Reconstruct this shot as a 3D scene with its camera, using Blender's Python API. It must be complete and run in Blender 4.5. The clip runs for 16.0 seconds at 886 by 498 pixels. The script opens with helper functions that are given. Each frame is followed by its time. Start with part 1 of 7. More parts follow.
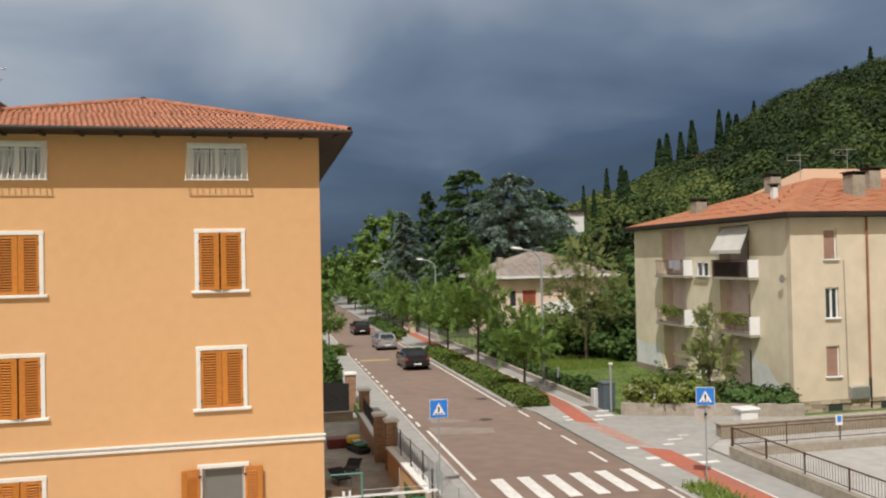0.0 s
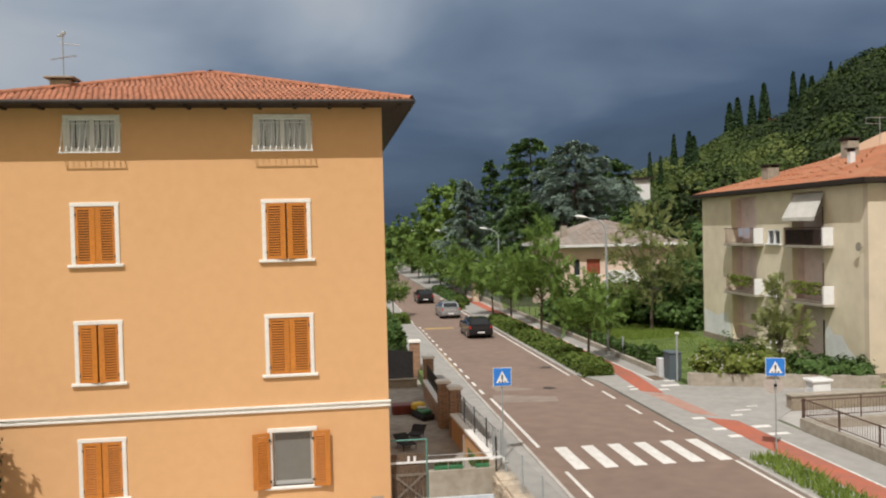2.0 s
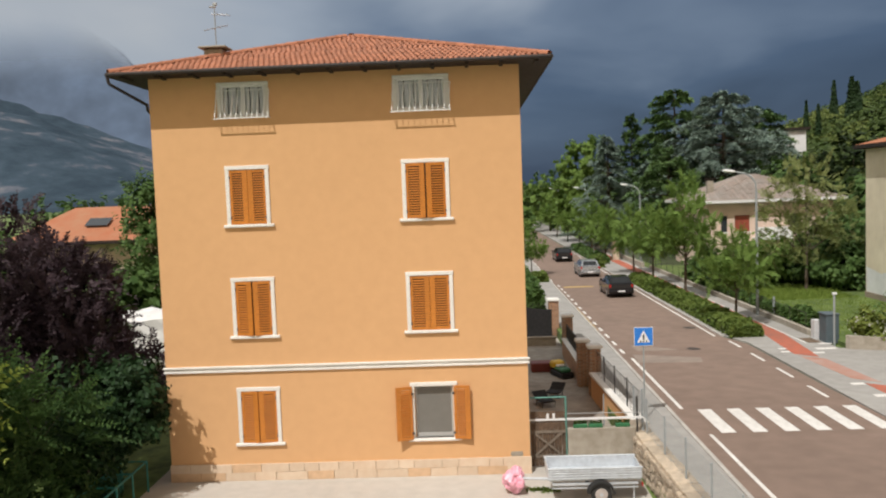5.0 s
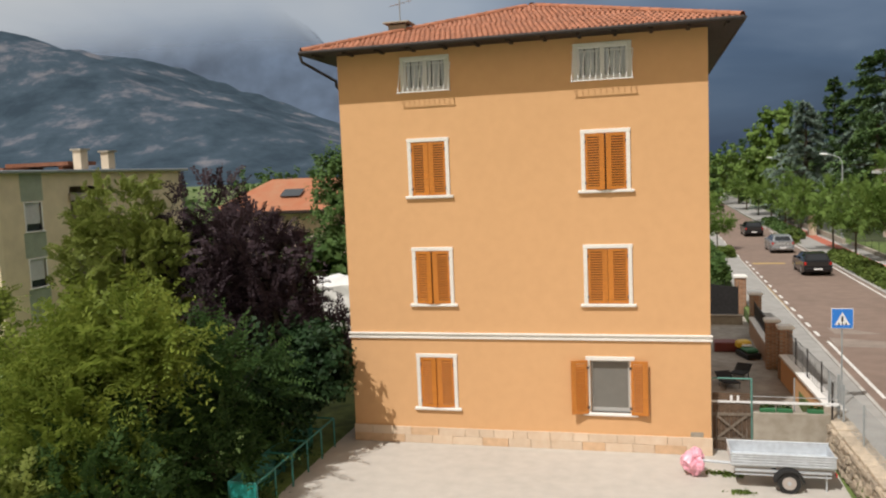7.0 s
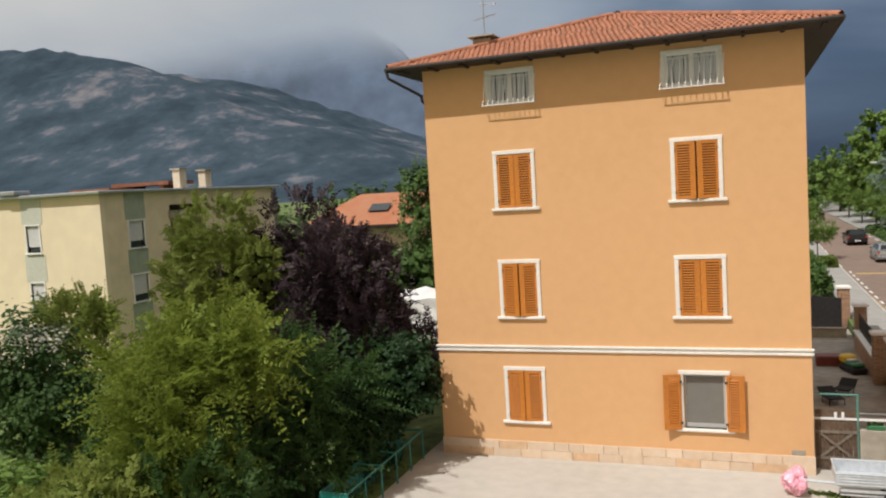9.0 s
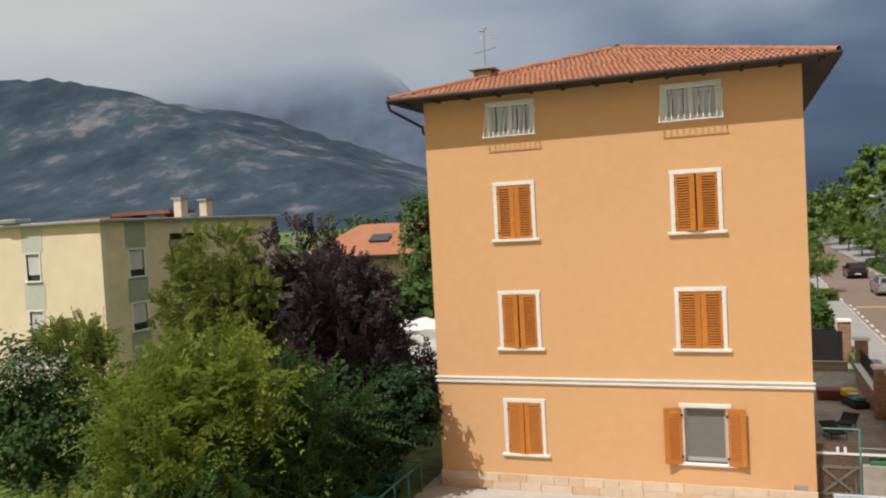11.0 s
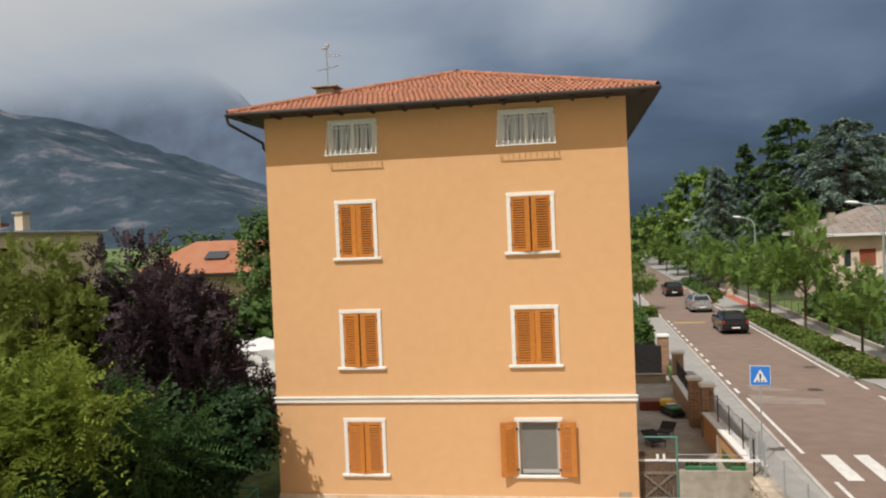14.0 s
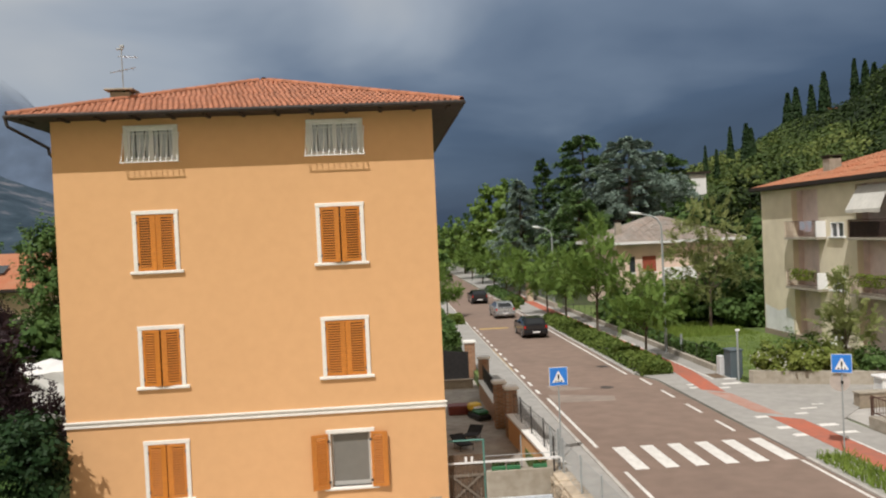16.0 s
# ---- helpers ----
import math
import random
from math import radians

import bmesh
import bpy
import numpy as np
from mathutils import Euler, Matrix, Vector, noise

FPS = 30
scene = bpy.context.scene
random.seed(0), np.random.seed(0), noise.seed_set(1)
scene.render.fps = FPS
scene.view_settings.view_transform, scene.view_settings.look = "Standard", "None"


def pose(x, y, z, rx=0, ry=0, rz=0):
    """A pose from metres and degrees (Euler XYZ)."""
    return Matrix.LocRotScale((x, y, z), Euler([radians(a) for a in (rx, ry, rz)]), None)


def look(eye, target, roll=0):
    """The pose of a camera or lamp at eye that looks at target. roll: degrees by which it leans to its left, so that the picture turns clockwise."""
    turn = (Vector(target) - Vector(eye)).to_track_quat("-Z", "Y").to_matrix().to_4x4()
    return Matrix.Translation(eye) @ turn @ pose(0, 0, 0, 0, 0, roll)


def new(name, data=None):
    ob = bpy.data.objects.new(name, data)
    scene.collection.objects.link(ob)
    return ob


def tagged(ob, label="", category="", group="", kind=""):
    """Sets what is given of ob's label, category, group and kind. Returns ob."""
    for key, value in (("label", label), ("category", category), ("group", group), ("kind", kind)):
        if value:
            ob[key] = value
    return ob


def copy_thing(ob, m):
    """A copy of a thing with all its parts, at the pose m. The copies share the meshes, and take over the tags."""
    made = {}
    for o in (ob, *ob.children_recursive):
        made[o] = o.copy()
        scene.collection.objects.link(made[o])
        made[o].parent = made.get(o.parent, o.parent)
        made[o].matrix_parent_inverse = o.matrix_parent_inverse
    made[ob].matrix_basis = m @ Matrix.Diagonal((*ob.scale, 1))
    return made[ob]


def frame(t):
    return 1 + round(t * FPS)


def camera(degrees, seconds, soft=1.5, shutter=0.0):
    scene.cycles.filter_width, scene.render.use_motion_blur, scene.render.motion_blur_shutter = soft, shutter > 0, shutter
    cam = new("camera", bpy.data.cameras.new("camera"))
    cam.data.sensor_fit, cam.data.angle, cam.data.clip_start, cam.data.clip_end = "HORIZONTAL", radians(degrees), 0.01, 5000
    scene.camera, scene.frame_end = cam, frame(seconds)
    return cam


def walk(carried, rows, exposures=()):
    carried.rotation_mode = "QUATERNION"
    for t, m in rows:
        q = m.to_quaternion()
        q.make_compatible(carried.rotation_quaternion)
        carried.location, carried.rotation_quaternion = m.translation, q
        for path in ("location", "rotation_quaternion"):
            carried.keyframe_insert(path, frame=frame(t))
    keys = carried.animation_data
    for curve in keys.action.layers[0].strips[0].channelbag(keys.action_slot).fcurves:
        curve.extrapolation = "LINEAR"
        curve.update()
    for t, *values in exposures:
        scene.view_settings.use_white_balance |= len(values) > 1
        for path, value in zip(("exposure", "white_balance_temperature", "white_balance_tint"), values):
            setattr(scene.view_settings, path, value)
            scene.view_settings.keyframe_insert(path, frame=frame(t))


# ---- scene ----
cam = camera(57.43, 16.0, soft=2.1)
PATH = [
    (0, pose(0, 0, 8.3, 90.80, 1.13, -12.44)),
    (0.5, pose(0, 0, 8.3, 90.76, 1.17, -11.49)),
    (1, pose(0, 0, 8.3, 89.95, 1.21, -10.12)),
    (1.5, pose(0, 0, 8.3, 89.42, 1.46, -9.04)),
    (2, pose(0, 0, 8.3, 88.69, 1.36, -7.98)),
    (2.5, pose(0, 0, 8.3, 88.60, 1.69, -6.22)),
    (3, pose(0, 0, 8.3, 88.24, 1.84, -4.38)),
    (3.2, pose(0, 0, 8.3, 88.22, 1.95, -3.96)),
    (5.3, pose(0, 0, 8.3, 85.80, 1.93, 3.52)),
    (5.5, pose(0, 0, 8.3, 85.70, 1.76, 4.90)),
    (6, pose(0, 0, 8.3, 85.10, 1.69, 8.68)),
    (6.5, pose(0, 0, 8.3, 84.94, 1.65, 11.27)),
    (7, pose(0, 0, 8.3, 84.51, 2.34, 14.28)),
    (7.5, pose(0, 0, 8.3, 84.49, 3.11, 16.81)),
    (8, pose(0, 0, 8.3, 84.57, 3.41, 18.73)),
    (8.5, pose(0, 0, 8.3, 85.22, 3.68, 19.98)),
    (10.8, pose(0, 0, 8.3, 87.48, 2.87, 20.71)),
    (11, pose(0, 0, 8.3, 87.88, 3.04, 20.36)),
    (11.5, pose(0, 0, 8.3, 88.45, 3.15, 19.50)),
    (12, pose(0, 0, 8.3, 88.82, 3.18, 17.98)),
    (12.5, pose(0, 0, 8.3, 89.32, 3.26, 15.81)),
    (13, pose(0, 0, 8.3, 89.61, 3.07, 13.78)),
    (13.5, pose(0, 0, 8.3, 89.28, 2.98, 12.06)),
    (14, pose(0, 0, 8.3, 88.68, 2.32, 9.18)),
    (14.5, pose(0, 0, 8.3, 88.62, 1.99, 6.96)),
    (15, pose(0, 0, 8.3, 88.50, 1.51, 3.82)),
    (15.5, pose(0, 0, 8.3, 88.39, 1.14, -0.24)),
    (16, pose(0, 0, 8.3, 88.85, 2.60, -4.25)),
]
walk(cam, PATH)

# ---- light ----
SUN_WAY = Vector((0.48, 1.0, -1.64))
world = bpy.data.worlds.new("storm_sky")
scene.world = world
world.use_nodes = True
wn, wl = world.node_tree.nodes, world.node_tree.links
wn.clear()
w_out = wn.new("ShaderNodeOutputWorld")
w_bg = wn.new("ShaderNodeBackground")
sky = wn.new("ShaderNodeTexSky")
sky.sky_type, sky.sun_disc = "NISHITA", False
sky.sun_elevation = math.asin(1.64 / SUN_WAY.length)
sky.sun_rotation = math.atan2(-0.48, -1.0)
sky.dust_density, sky.ozone_density = 2.0, 2.0
geo = wn.new("ShaderNodeTexCoord")
sep = wn.new("ShaderNodeSeparateXYZ")
wl.new(geo.outputs["Generated"], sep.inputs[0])


def wmath(op, a, b):
    n = wn.new("ShaderNodeMath")
    n.operation = op
    for k, v in enumerate((a, b)):
        if isinstance(v, (int, float)):
            n.inputs[k].default_value = v
        else:
            wl.new(v, n.inputs[k])
    return n.outputs[0]


# cloud layer: the view direction projected on a flat cloud ceiling, stretched along the horizon
flat = wmath("ADD", wmath("MAXIMUM", sep.outputs[2], 0.0), 0.26)
comb = wn.new("ShaderNodeCombineXYZ")
wl.new(wmath("DIVIDE", sep.outputs[0], flat), comb.inputs[0])
wl.new(wmath("DIVIDE", sep.outputs[1], flat), comb.inputs[1])
comb.inputs[2].default_value = 3.3
n1 = wn.new("ShaderNodeTexNoise")
n1.inputs["Scale"].default_value, n1.inputs["Detail"].default_value = 1.5, 4.0
n1.inputs["Roughness"].default_value, n1.inputs["Distortion"].default_value = 0.45, 0.35
wl.new(comb.outputs[0], n1.inputs["Vector"])
# the storm stands ahead and to the east; the sky clears to the west and behind
clear = wmath("ADD", wmath("MULTIPLY", sep.outputs[0], -0.53), wmath("MULTIPLY", sep.outputs[1], -0.36))
clear = wmath("ADD", clear, wmath("MULTIPLY", wmath("MINIMUM", wmath("MAXIMUM", sep.outputs[2], 0.0), 0.42), 2.3))
clear = wmath("ADD", clear, wmath("MULTIPLY", wmath("SUBTRACT", n1.outputs[0], 0.5), 0.75))
clear = wmath("ADD", clear, 0.35)
ramp = wn.new("ShaderNodeValToRGB")
wl.new(clear, ramp.inputs[0])
cr = ramp.color_ramp
cr.elements[0].position, cr.elements[0].color = 0.0, (0.040, 0.066, 0.118, 1)
cr.elements[1].position, cr.elements[1].color = 1.0, (0.60, 0.60, 0.59, 1)
for at, col in ((0.18, (0.062, 0.098, 0.165, 1)), (0.40, (0.155, 0.205, 0.285, 1)), (0.60, (0.34, 0.39, 0.46, 1)), (0.8, (0.50, 0.52, 0.54, 1))):
    e = cr.elements.new(at)
    e.color = col
mix = wn.new("ShaderNodeMixRGB")
mix.inputs[0].default_value = 0.9
skyk = wn.new("ShaderNodeMixRGB")
skyk.blend_type = "MULTIPLY"
skyk.inputs[0].default_value = 1.0
skyk.inputs[2].default_value = (0.08, 0.08, 0.08, 1)
wl.new(sky.outputs[0], skyk.inputs[1])
wl.new(skyk.outputs[0], mix.inputs[1])
wl.new(ramp.outputs[0], mix.inputs[2])
# the unseen sky behind the camera is tinted warm, added to warm the fill in shade
warm = wn.new("ShaderNodeMixRGB")
warm.blend_type = "MULTIPLY"
wl.new(wmath("MINIMUM", wmath("MAXIMUM", wmath("MULTIPLY", sep.outputs[1], -2.5), 0.0), 1.0), warm.inputs[0])
wl.new(mix.outputs[0], warm.inputs[1])
warm.inputs[2].default_value = (1.17, 0.92, 0.70, 1)
wl.new(warm.outputs[0], w_bg.inputs[0])
w_bg.inputs[1].default_value = 1.0
wl.new(w_bg.outputs[0], w_out.inputs[0])

sun_data = bpy.data.lights.new("sun", "SUN")
sun_data.energy, sun_data.angle, sun_data.color = 3.8, radians(0.6), (1.0, 0.965, 0.92)
sun_lamp = new("sun", sun_data)
sun_lamp.matrix_world = look((0, 0, 60), Vector((0, 0, 60)) + SUN_WAY)
scene.view_settings.exposure = 0.0

# ---- materials ----


def mat(name, color, rough=0.8, var=0.18, scale=6.0, fine=60.0, bump=0.15, metal=0.0, second=None, island=0.0, objrand=0.0, blotch=0.7, dist=0.02):
    """Procedural surface: two scales of variation, fine relief, optional variation per piece."""
    m = bpy.data.materials.new(name)
    m.use_nodes = True
    n, l = m.node_tree.nodes, m.node_tree.links
    p = n["Principled BSDF"]
    p.inputs["Metallic"].default_value = metal
    tc = n.new("ShaderNodeTexCoord")
    a = n.new("ShaderNodeTexNoise")
    a.inputs["Scale"].default_value, a.inputs["Detail"].default_value = blotch, 5
    b = n.new("ShaderNodeTexNoise")
    b.inputs["Scale"].default_value, b.inputs["Detail"].default_value = fine, 3
    c = n.new("ShaderNodeTexNoise")
    c.inputs["Scale"].default_value, c.inputs["Detail"].default_value = scale, 4
    for k in (a, b, c):
        l.new(tc.outputs["Object"], k.inputs["Vector"])
    add = n.new("ShaderNodeMath")
    add.operation = "ADD"
    l.new(a.outputs[0], add.inputs[0])
    l.new(c.outputs[0], add.inputs[1])
    half = n.new("ShaderNodeMapRange")
    half.inputs["From Min"].default_value, half.inputs["From Max"].default_value = 0.7, 1.3
    l.new(add.outputs[0], half.inputs["Value"])
    mx = n.new("ShaderNodeMixRGB")
    sec = second if second else tuple(x * (1 - var * 1.6) for x in color)
    hi = tuple(min(1, x * (1 + var * 0.5)) for x in color)
    mx.inputs[1].default_value, mx.inputs[2].default_value = (*hi, 1), (*sec, 1)
    l.new(half.outputs[0], mx.inputs[0])
    hsv = n.new("ShaderNodeHueSaturation")
    l.new(mx.outputs[0], hsv.inputs["Color"])
    grain = n.new("ShaderNodeMapRange")
    grain.inputs["To Min"].default_value, grain.inputs["To Max"].default_value = 1 - var * 0.7, 1 + var * 0.7
    l.new(b.outputs[0], grain.inputs["Value"])
    val = grain.outputs[0]
    for src, amount in ((("ShaderNodeNewGeometry", "Random Per Island"), island), (("ShaderNodeObjectInfo", "Random"), objrand)):
        if amount:
            g = n.new(src[0])
            mr = n.new("ShaderNodeMapRange")
            mr.inputs["To Min"].default_value, mr.inputs["To Max"].default_value = 1 - amount, 1 + amount
            l.new(g.outputs[src[1]], mr.inputs["Value"])
            mu = n.new("ShaderNodeMath")
            mu.operation = "MULTIPLY"
            l.new(val, mu.inputs[0])
            l.new(mr.outputs[0], mu.inputs[1])
            val = mu.outputs[0]
    l.new(val, hsv.inputs["Value"])
    l.new(hsv.outputs[0], p.inputs["Base Color"])
    rr = n.new("ShaderNodeMapRange")
    rr.inputs["To Min"].default_value, rr.inputs["To Max"].default_value = max(0.02, rough - 0.1), min(1, rough + 0.1)
    l.new(c.outputs[0], rr.inputs["Value"])
    l.new(rr.outputs[0], p.inputs["Roughness"])
    if bump:
        bp = n.new("ShaderNodeBump")
        bp.inputs["Strength"].default_value, bp.inputs["Distance"].default_value = bump, dist
        l.new(b.outputs[0], bp.inputs["Height"])
        l.new(bp.outputs[0], p.inputs["Normal"])
    return m


def leaf_mat(name, color, second, glow=0.35, clump=0.9):
    """Leaves: diffuse and translucent, each leaf a little different."""
    m = bpy.data.materials.new(name)
    m.use_nodes = True
    n, l = m.node_tree.nodes, m.node_tree.links
    p = n["Principled BSDF"]
    p.inputs["Roughness"].default_value = 0.55
    p.inputs["Specular IOR Level"].default_value = 0.14
    g = n.new("ShaderNodeNewGeometry")
    tc = n.new("ShaderNodeTexCoord")
    a = n.new("ShaderNodeTexNoise")
    a.inputs["Scale"].default_value = clump
    l.new(tc.outputs["Object"], a.inputs["Vector"])
    fac = n.new("ShaderNodeMath")
    fac.operation = "MULTIPLY_ADD"
    l.new(g.outputs["Random Per Island"], fac.inputs[0])
    fac.inputs[1].default_value = 0.6
    sub = n.new("ShaderNodeMath")
    sub.operation = "MULTIPLY_ADD"
    l.new(a.outputs[0], sub.inputs[0])
    sub.inputs[1].default_value, sub.inputs[2].default_value = 1.2, -0.4
    l.new(sub.outputs[0], fac.inputs[2])
    mx = n.new("ShaderNodeMixRGB")
    mx.use_clamp = True
    l.new(fac.outputs[0], mx.inputs[0])
    mx.inputs[1].default_value, mx.inputs[2].default_value = (*color, 1), (*second, 1)
    l.new(mx.outputs[0], p.inputs["Base Color"])
    t = n.new("ShaderNodeBsdfTranslucent")
    l.new(mx.outputs[0], t.inputs["Color"])
    ms = n.new("ShaderNodeMixShader")
    ms.inputs[0].default_value = glow
    l.new(p.outputs[0], ms.inputs[1])
    l.new(t.outputs[0], ms.inputs[2])
    l.new(ms.outputs[0], n["Material Output"].inputs["Surface"])
    return m


M_ORANGE = mat("orange_render", (0.652, 0.382, 0.186), 0.85, 0.03, 3.0, 90, 0.06, blotch=0.25)
M_WHITE = mat("white_stone_trim", (0.78, 0.76, 0.72), 0.6, 0.08, 8, 80, 0.06)
M_SHUT = mat("varnished_shutter_wood", (0.56, 0.20, 0.030), 0.45, 0.14, 12, 70, 0.08, objrand=0.08)
M_TILE = mat("terracotta_tile", (0.345, 0.130, 0.066), 0.8, 0.15, 14, 70, 0.15, objrand=0.2, second=(0.36, 0.155, 0.09))
M_TILE2 = mat("terracotta_tile_run", (0.345, 0.130, 0.066), 0.8, 0.15, 14, 70, 0.15, island=0.2, second=(0.36, 0.155, 0.09))
M_TILEOLD = mat("weathered_tile_run", (0.33, 0.112, 0.052), 0.85, 0.25, 1.5, 50, 0.2, island=0.12, second=(0.37, 0.18, 0.10))
M_TILEPALE = mat("pale_tile", (0.44, 0.27, 0.175), 0.85, 0.2, 3, 50, 0.2, second=(0.45, 0.30, 0.2))
M_SLATE = mat("grey_roof_tile", (0.25, 0.235, 0.215), 0.85, 0.2, 5, 60, 0.2, island=0.15, second=(0.27, 0.21, 0.175))
M_DARKWOOD = mat("dark_eaves_wood", (0.024, 0.014, 0.010), 0.7, 0.3, 10, 60, 0.1)
M_GUTTER = mat("dark_copper_gutter", (0.035, 0.028, 0.026), 0.75, 0.2, 10, 60, 0.05)
M_STONE = mat("pink_limestone_slab", (0.63, 0.51, 0.39), 0.7, 0.12, 5, 60, 0.12, objrand=0.07, second=(0.60, 0.45, 0.32), blotch=1.1)
M_YARD = mat("pale_gravel_concrete", (0.485, 0.455, 0.41), 0.95, 0.08, 2.5, 40, 0.3, blotch=0.25)
M_GRASS = mat("grass_soil", (0.13, 0.18, 0.045), 0.95, 0.3, 2.5, 30, 0.5, second=(0.05, 0.085, 0.02))
M_ROAD = mat("worn_asphalt", (0.218, 0.155, 0.122), 0.9, 0.12, 1.5, 120, 0.15, blotch=0.15)
M_PATCH = mat("pale_asphalt_patch", (0.275, 0.222, 0.185), 0.9, 0.14, 2.0, 120, 0.15)
M_PAVE = mat("grey_pavement", (0.33, 0.32, 0.30), 0.9, 0.12, 2.0, 90, 0.15, blotch=0.3)
M_RED = mat("red_cycle_paint", (0.42, 0.11, 0.06), 0.85, 0.22, 3.0, 80, 0.12, second=(0.30, 0.12, 0.085), blotch=0.5)
M_LINE = mat("white_road_paint", (0.72, 0.71, 0.68), 0.7, 0.12, 5, 60, 0.05, second=(0.52, 0.50, 0.47))
M_YLINE = mat("yellow_road_paint", (0.44, 0.30, 0.11), 0.7, 0.15, 5, 60, 0.05)
M_KERB = mat("kerb_stone", (0.44, 0.42, 0.39), 0.8, 0.15, 5, 60, 0.1, objrand=0.1)
M_RUBBLE = mat("rubble_stone", (0.42, 0.35, 0.265), 0.9, 0.25, 7, 40, 0.5, objrand=0.3, second=(0.31, 0.26, 0.20))
M_CONC = mat("weathered_concrete", (0.36, 0.33, 0.28), 0.9, 0.2, 4, 50, 0.25, second=(0.26, 0.23, 0.18))
M_GREY = mat("galvanised_steel", (0.48, 0.50, 0.52), 0.42, 0.15, 9, 80, 0.05, metal=0.75)
M_GALV2 = mat("painted_grey_pole", (0.30, 0.33, 0.34), 0.5, 0.1, 9, 80, 0.03)
M_GREENMET = mat("green_painted_steel", (0.10, 0.25, 0.215), 0.5, 0.15, 9, 60, 0.05)
M_GREENNET = mat("green_netting", (0.012, 0.12, 0.095), 0.7, 0.25, 9, 60, 0.1)
M_BLACKMET = mat("black_railing_paint", (0.035, 0.032, 0.03), 0.5, 0.15, 9, 60, 0.05)
M_RUST = mat("rusty_brown_railing", (0.10, 0.05, 0.035), 0.6, 0.3, 9, 60, 0.1)
M_BRICK = mat("facing_brick", (0.42, 0.245, 0.15), 0.85, 0.2, 14, 60, 0.25, objrand=0.2)
M_MORTAR = mat("brick_mortar", (0.38, 0.33, 0.27), 0.95, 0.15, 10, 60, 0.2)
# beige lifted to make up for the weak grazing sun on the street wall
M_BEIGE = mat("weathered_beige_render", (0.73, 0.665, 0.515), 0.9, 0.10, 1.2, 60, 0.15, second=(0.63, 0.565, 0.43), blotch=0.35)
M_BEIGE2 = mat("cream_render", (0.63, 0.545, 0.425), 0.9, 0.08, 1.2, 60, 0.12, blotch=0.3)
M_PINK = mat("faded_pink_loggia_render", (0.76, 0.64, 0.62), 0.9, 0.12, 2, 60, 0.1)
M_WHITEWASH = mat("peeled_pale_render", (0.74, 0.76, 0.77), 0.9, 0.1, 2, 60, 0.1)
M_YELLOW = mat("pale_yellow_render", (0.75, 0.655, 0.475), 0.9, 0.07, 1.0, 60, 0.1, blotch=0.2)
# same yellow paint, its shaded side put into a slightly darker copy
M_YELLOW2 = mat("shaded_yellow_render", (0.72, 0.62, 0.44), 0.9, 0.1, 1.0, 60, 0.1)
M_SAGE = mat("sage_green_panel", (0.33, 0.38, 0.30), 0.85, 0.1, 2, 60, 0.05)
M_VILLA = mat("pale_pink_render", (0.72, 0.57, 0.48), 0.9, 0.1, 1, 60, 0.1)
M_BROWNSH = mat("brown_roller_shutter", (0.36, 0.22, 0.17), 0.7, 0.12, 4, 60, 0.05)
M_REDSH = mat("red_brown_shutter", (0.30, 0.07, 0.04), 0.6, 0.15, 6, 60, 0.05)
M_GREYSH = mat("pale_grey_roller_shutter", (0.60, 0.61, 0.62), 0.6, 0.08, 6, 60, 0.05)
M_AWN = mat("sun_bleached_awning_cloth", (0.55, 0.54, 0.50), 0.9, 0.1, 4, 60, 0.05)
M_CURT = mat("white_net_curtain", (0.60, 0.64, 0.69), 0.9, 0.08, 10, 90, 0.1)
M_BARK = mat("tree_bark", (0.11, 0.085, 0.06), 0.95, 0.3, 12, 50, 0.6)
M_PLASTIC_PINK = mat("pink_plastic_sheet", (0.82, 0.40, 0.50), 0.35, 0.12, 8, 40, 0.1)
M_TARP = mat("white_tarpaulin", (0.74, 0.74, 0.73), 0.5, 0.1, 2, 40, 0.2)
M_RUBBER = mat("black_rubber", (0.018, 0.018, 0.018), 0.75, 0.2, 10, 60, 0.1)
M_DARKPL = mat("black_screen_cloth", (0.014, 0.013, 0.014), 0.8, 0.3, 6, 60, 0.1)
M_OLDWOOD = mat("weathered_planks", (0.13, 0.085, 0.055), 0.9, 0.3, 9, 60, 0.2)
M_BLUE = mat("blue_sign_enamel", (0.028, 0.21, 0.70), 0.35, 0.08, 5, 60, 0.02)
M_SIGNW = mat("white_sign_enamel", (0.78, 0.79, 0.80), 0.35, 0.05, 5, 60, 0.02)
M_SIGNBACK = mat("bare_aluminium_sign_back", (0.52, 0.47, 0.44), 0.5, 0.1, 5, 60, 0.03, metal=0.3)
M_BLACK = mat("black_paint", (0.012, 0.012, 0.013), 0.35, 0.1, 5, 60, 0.02)
M_CARBLACK = mat("black_car_paint", (0.010, 0.010, 0.012), 0.15, 0.1, 3, 60, 0.0)
M_CARSILV = mat("silver_car_paint", (0.40, 0.42, 0.44), 0.28, 0.06, 3, 60, 0.0, metal=0.7)
M_LAMPRED = mat("red_tail_lamp", (0.45, 0.02, 0.015), 0.2, 0.1, 3, 60, 0.0)
M_GREENBIN = mat("green_plastic", (0.035, 0.17, 0.07), 0.5, 0.1, 5, 60, 0.05)
M_YELBIN = mat("yellow_plastic", (0.75, 0.50, 0.04), 0.5, 0.1, 5, 60, 0.05)
M_REDPL = mat("red_plastic", (0.18, 0.035, 0.025), 0.5, 0.1, 5, 60, 0.05)
M_SLATEBOX = mat("grey_blue_cabinet", (0.09, 0.12, 0.14), 0.5, 0.1, 5, 60, 0.05)


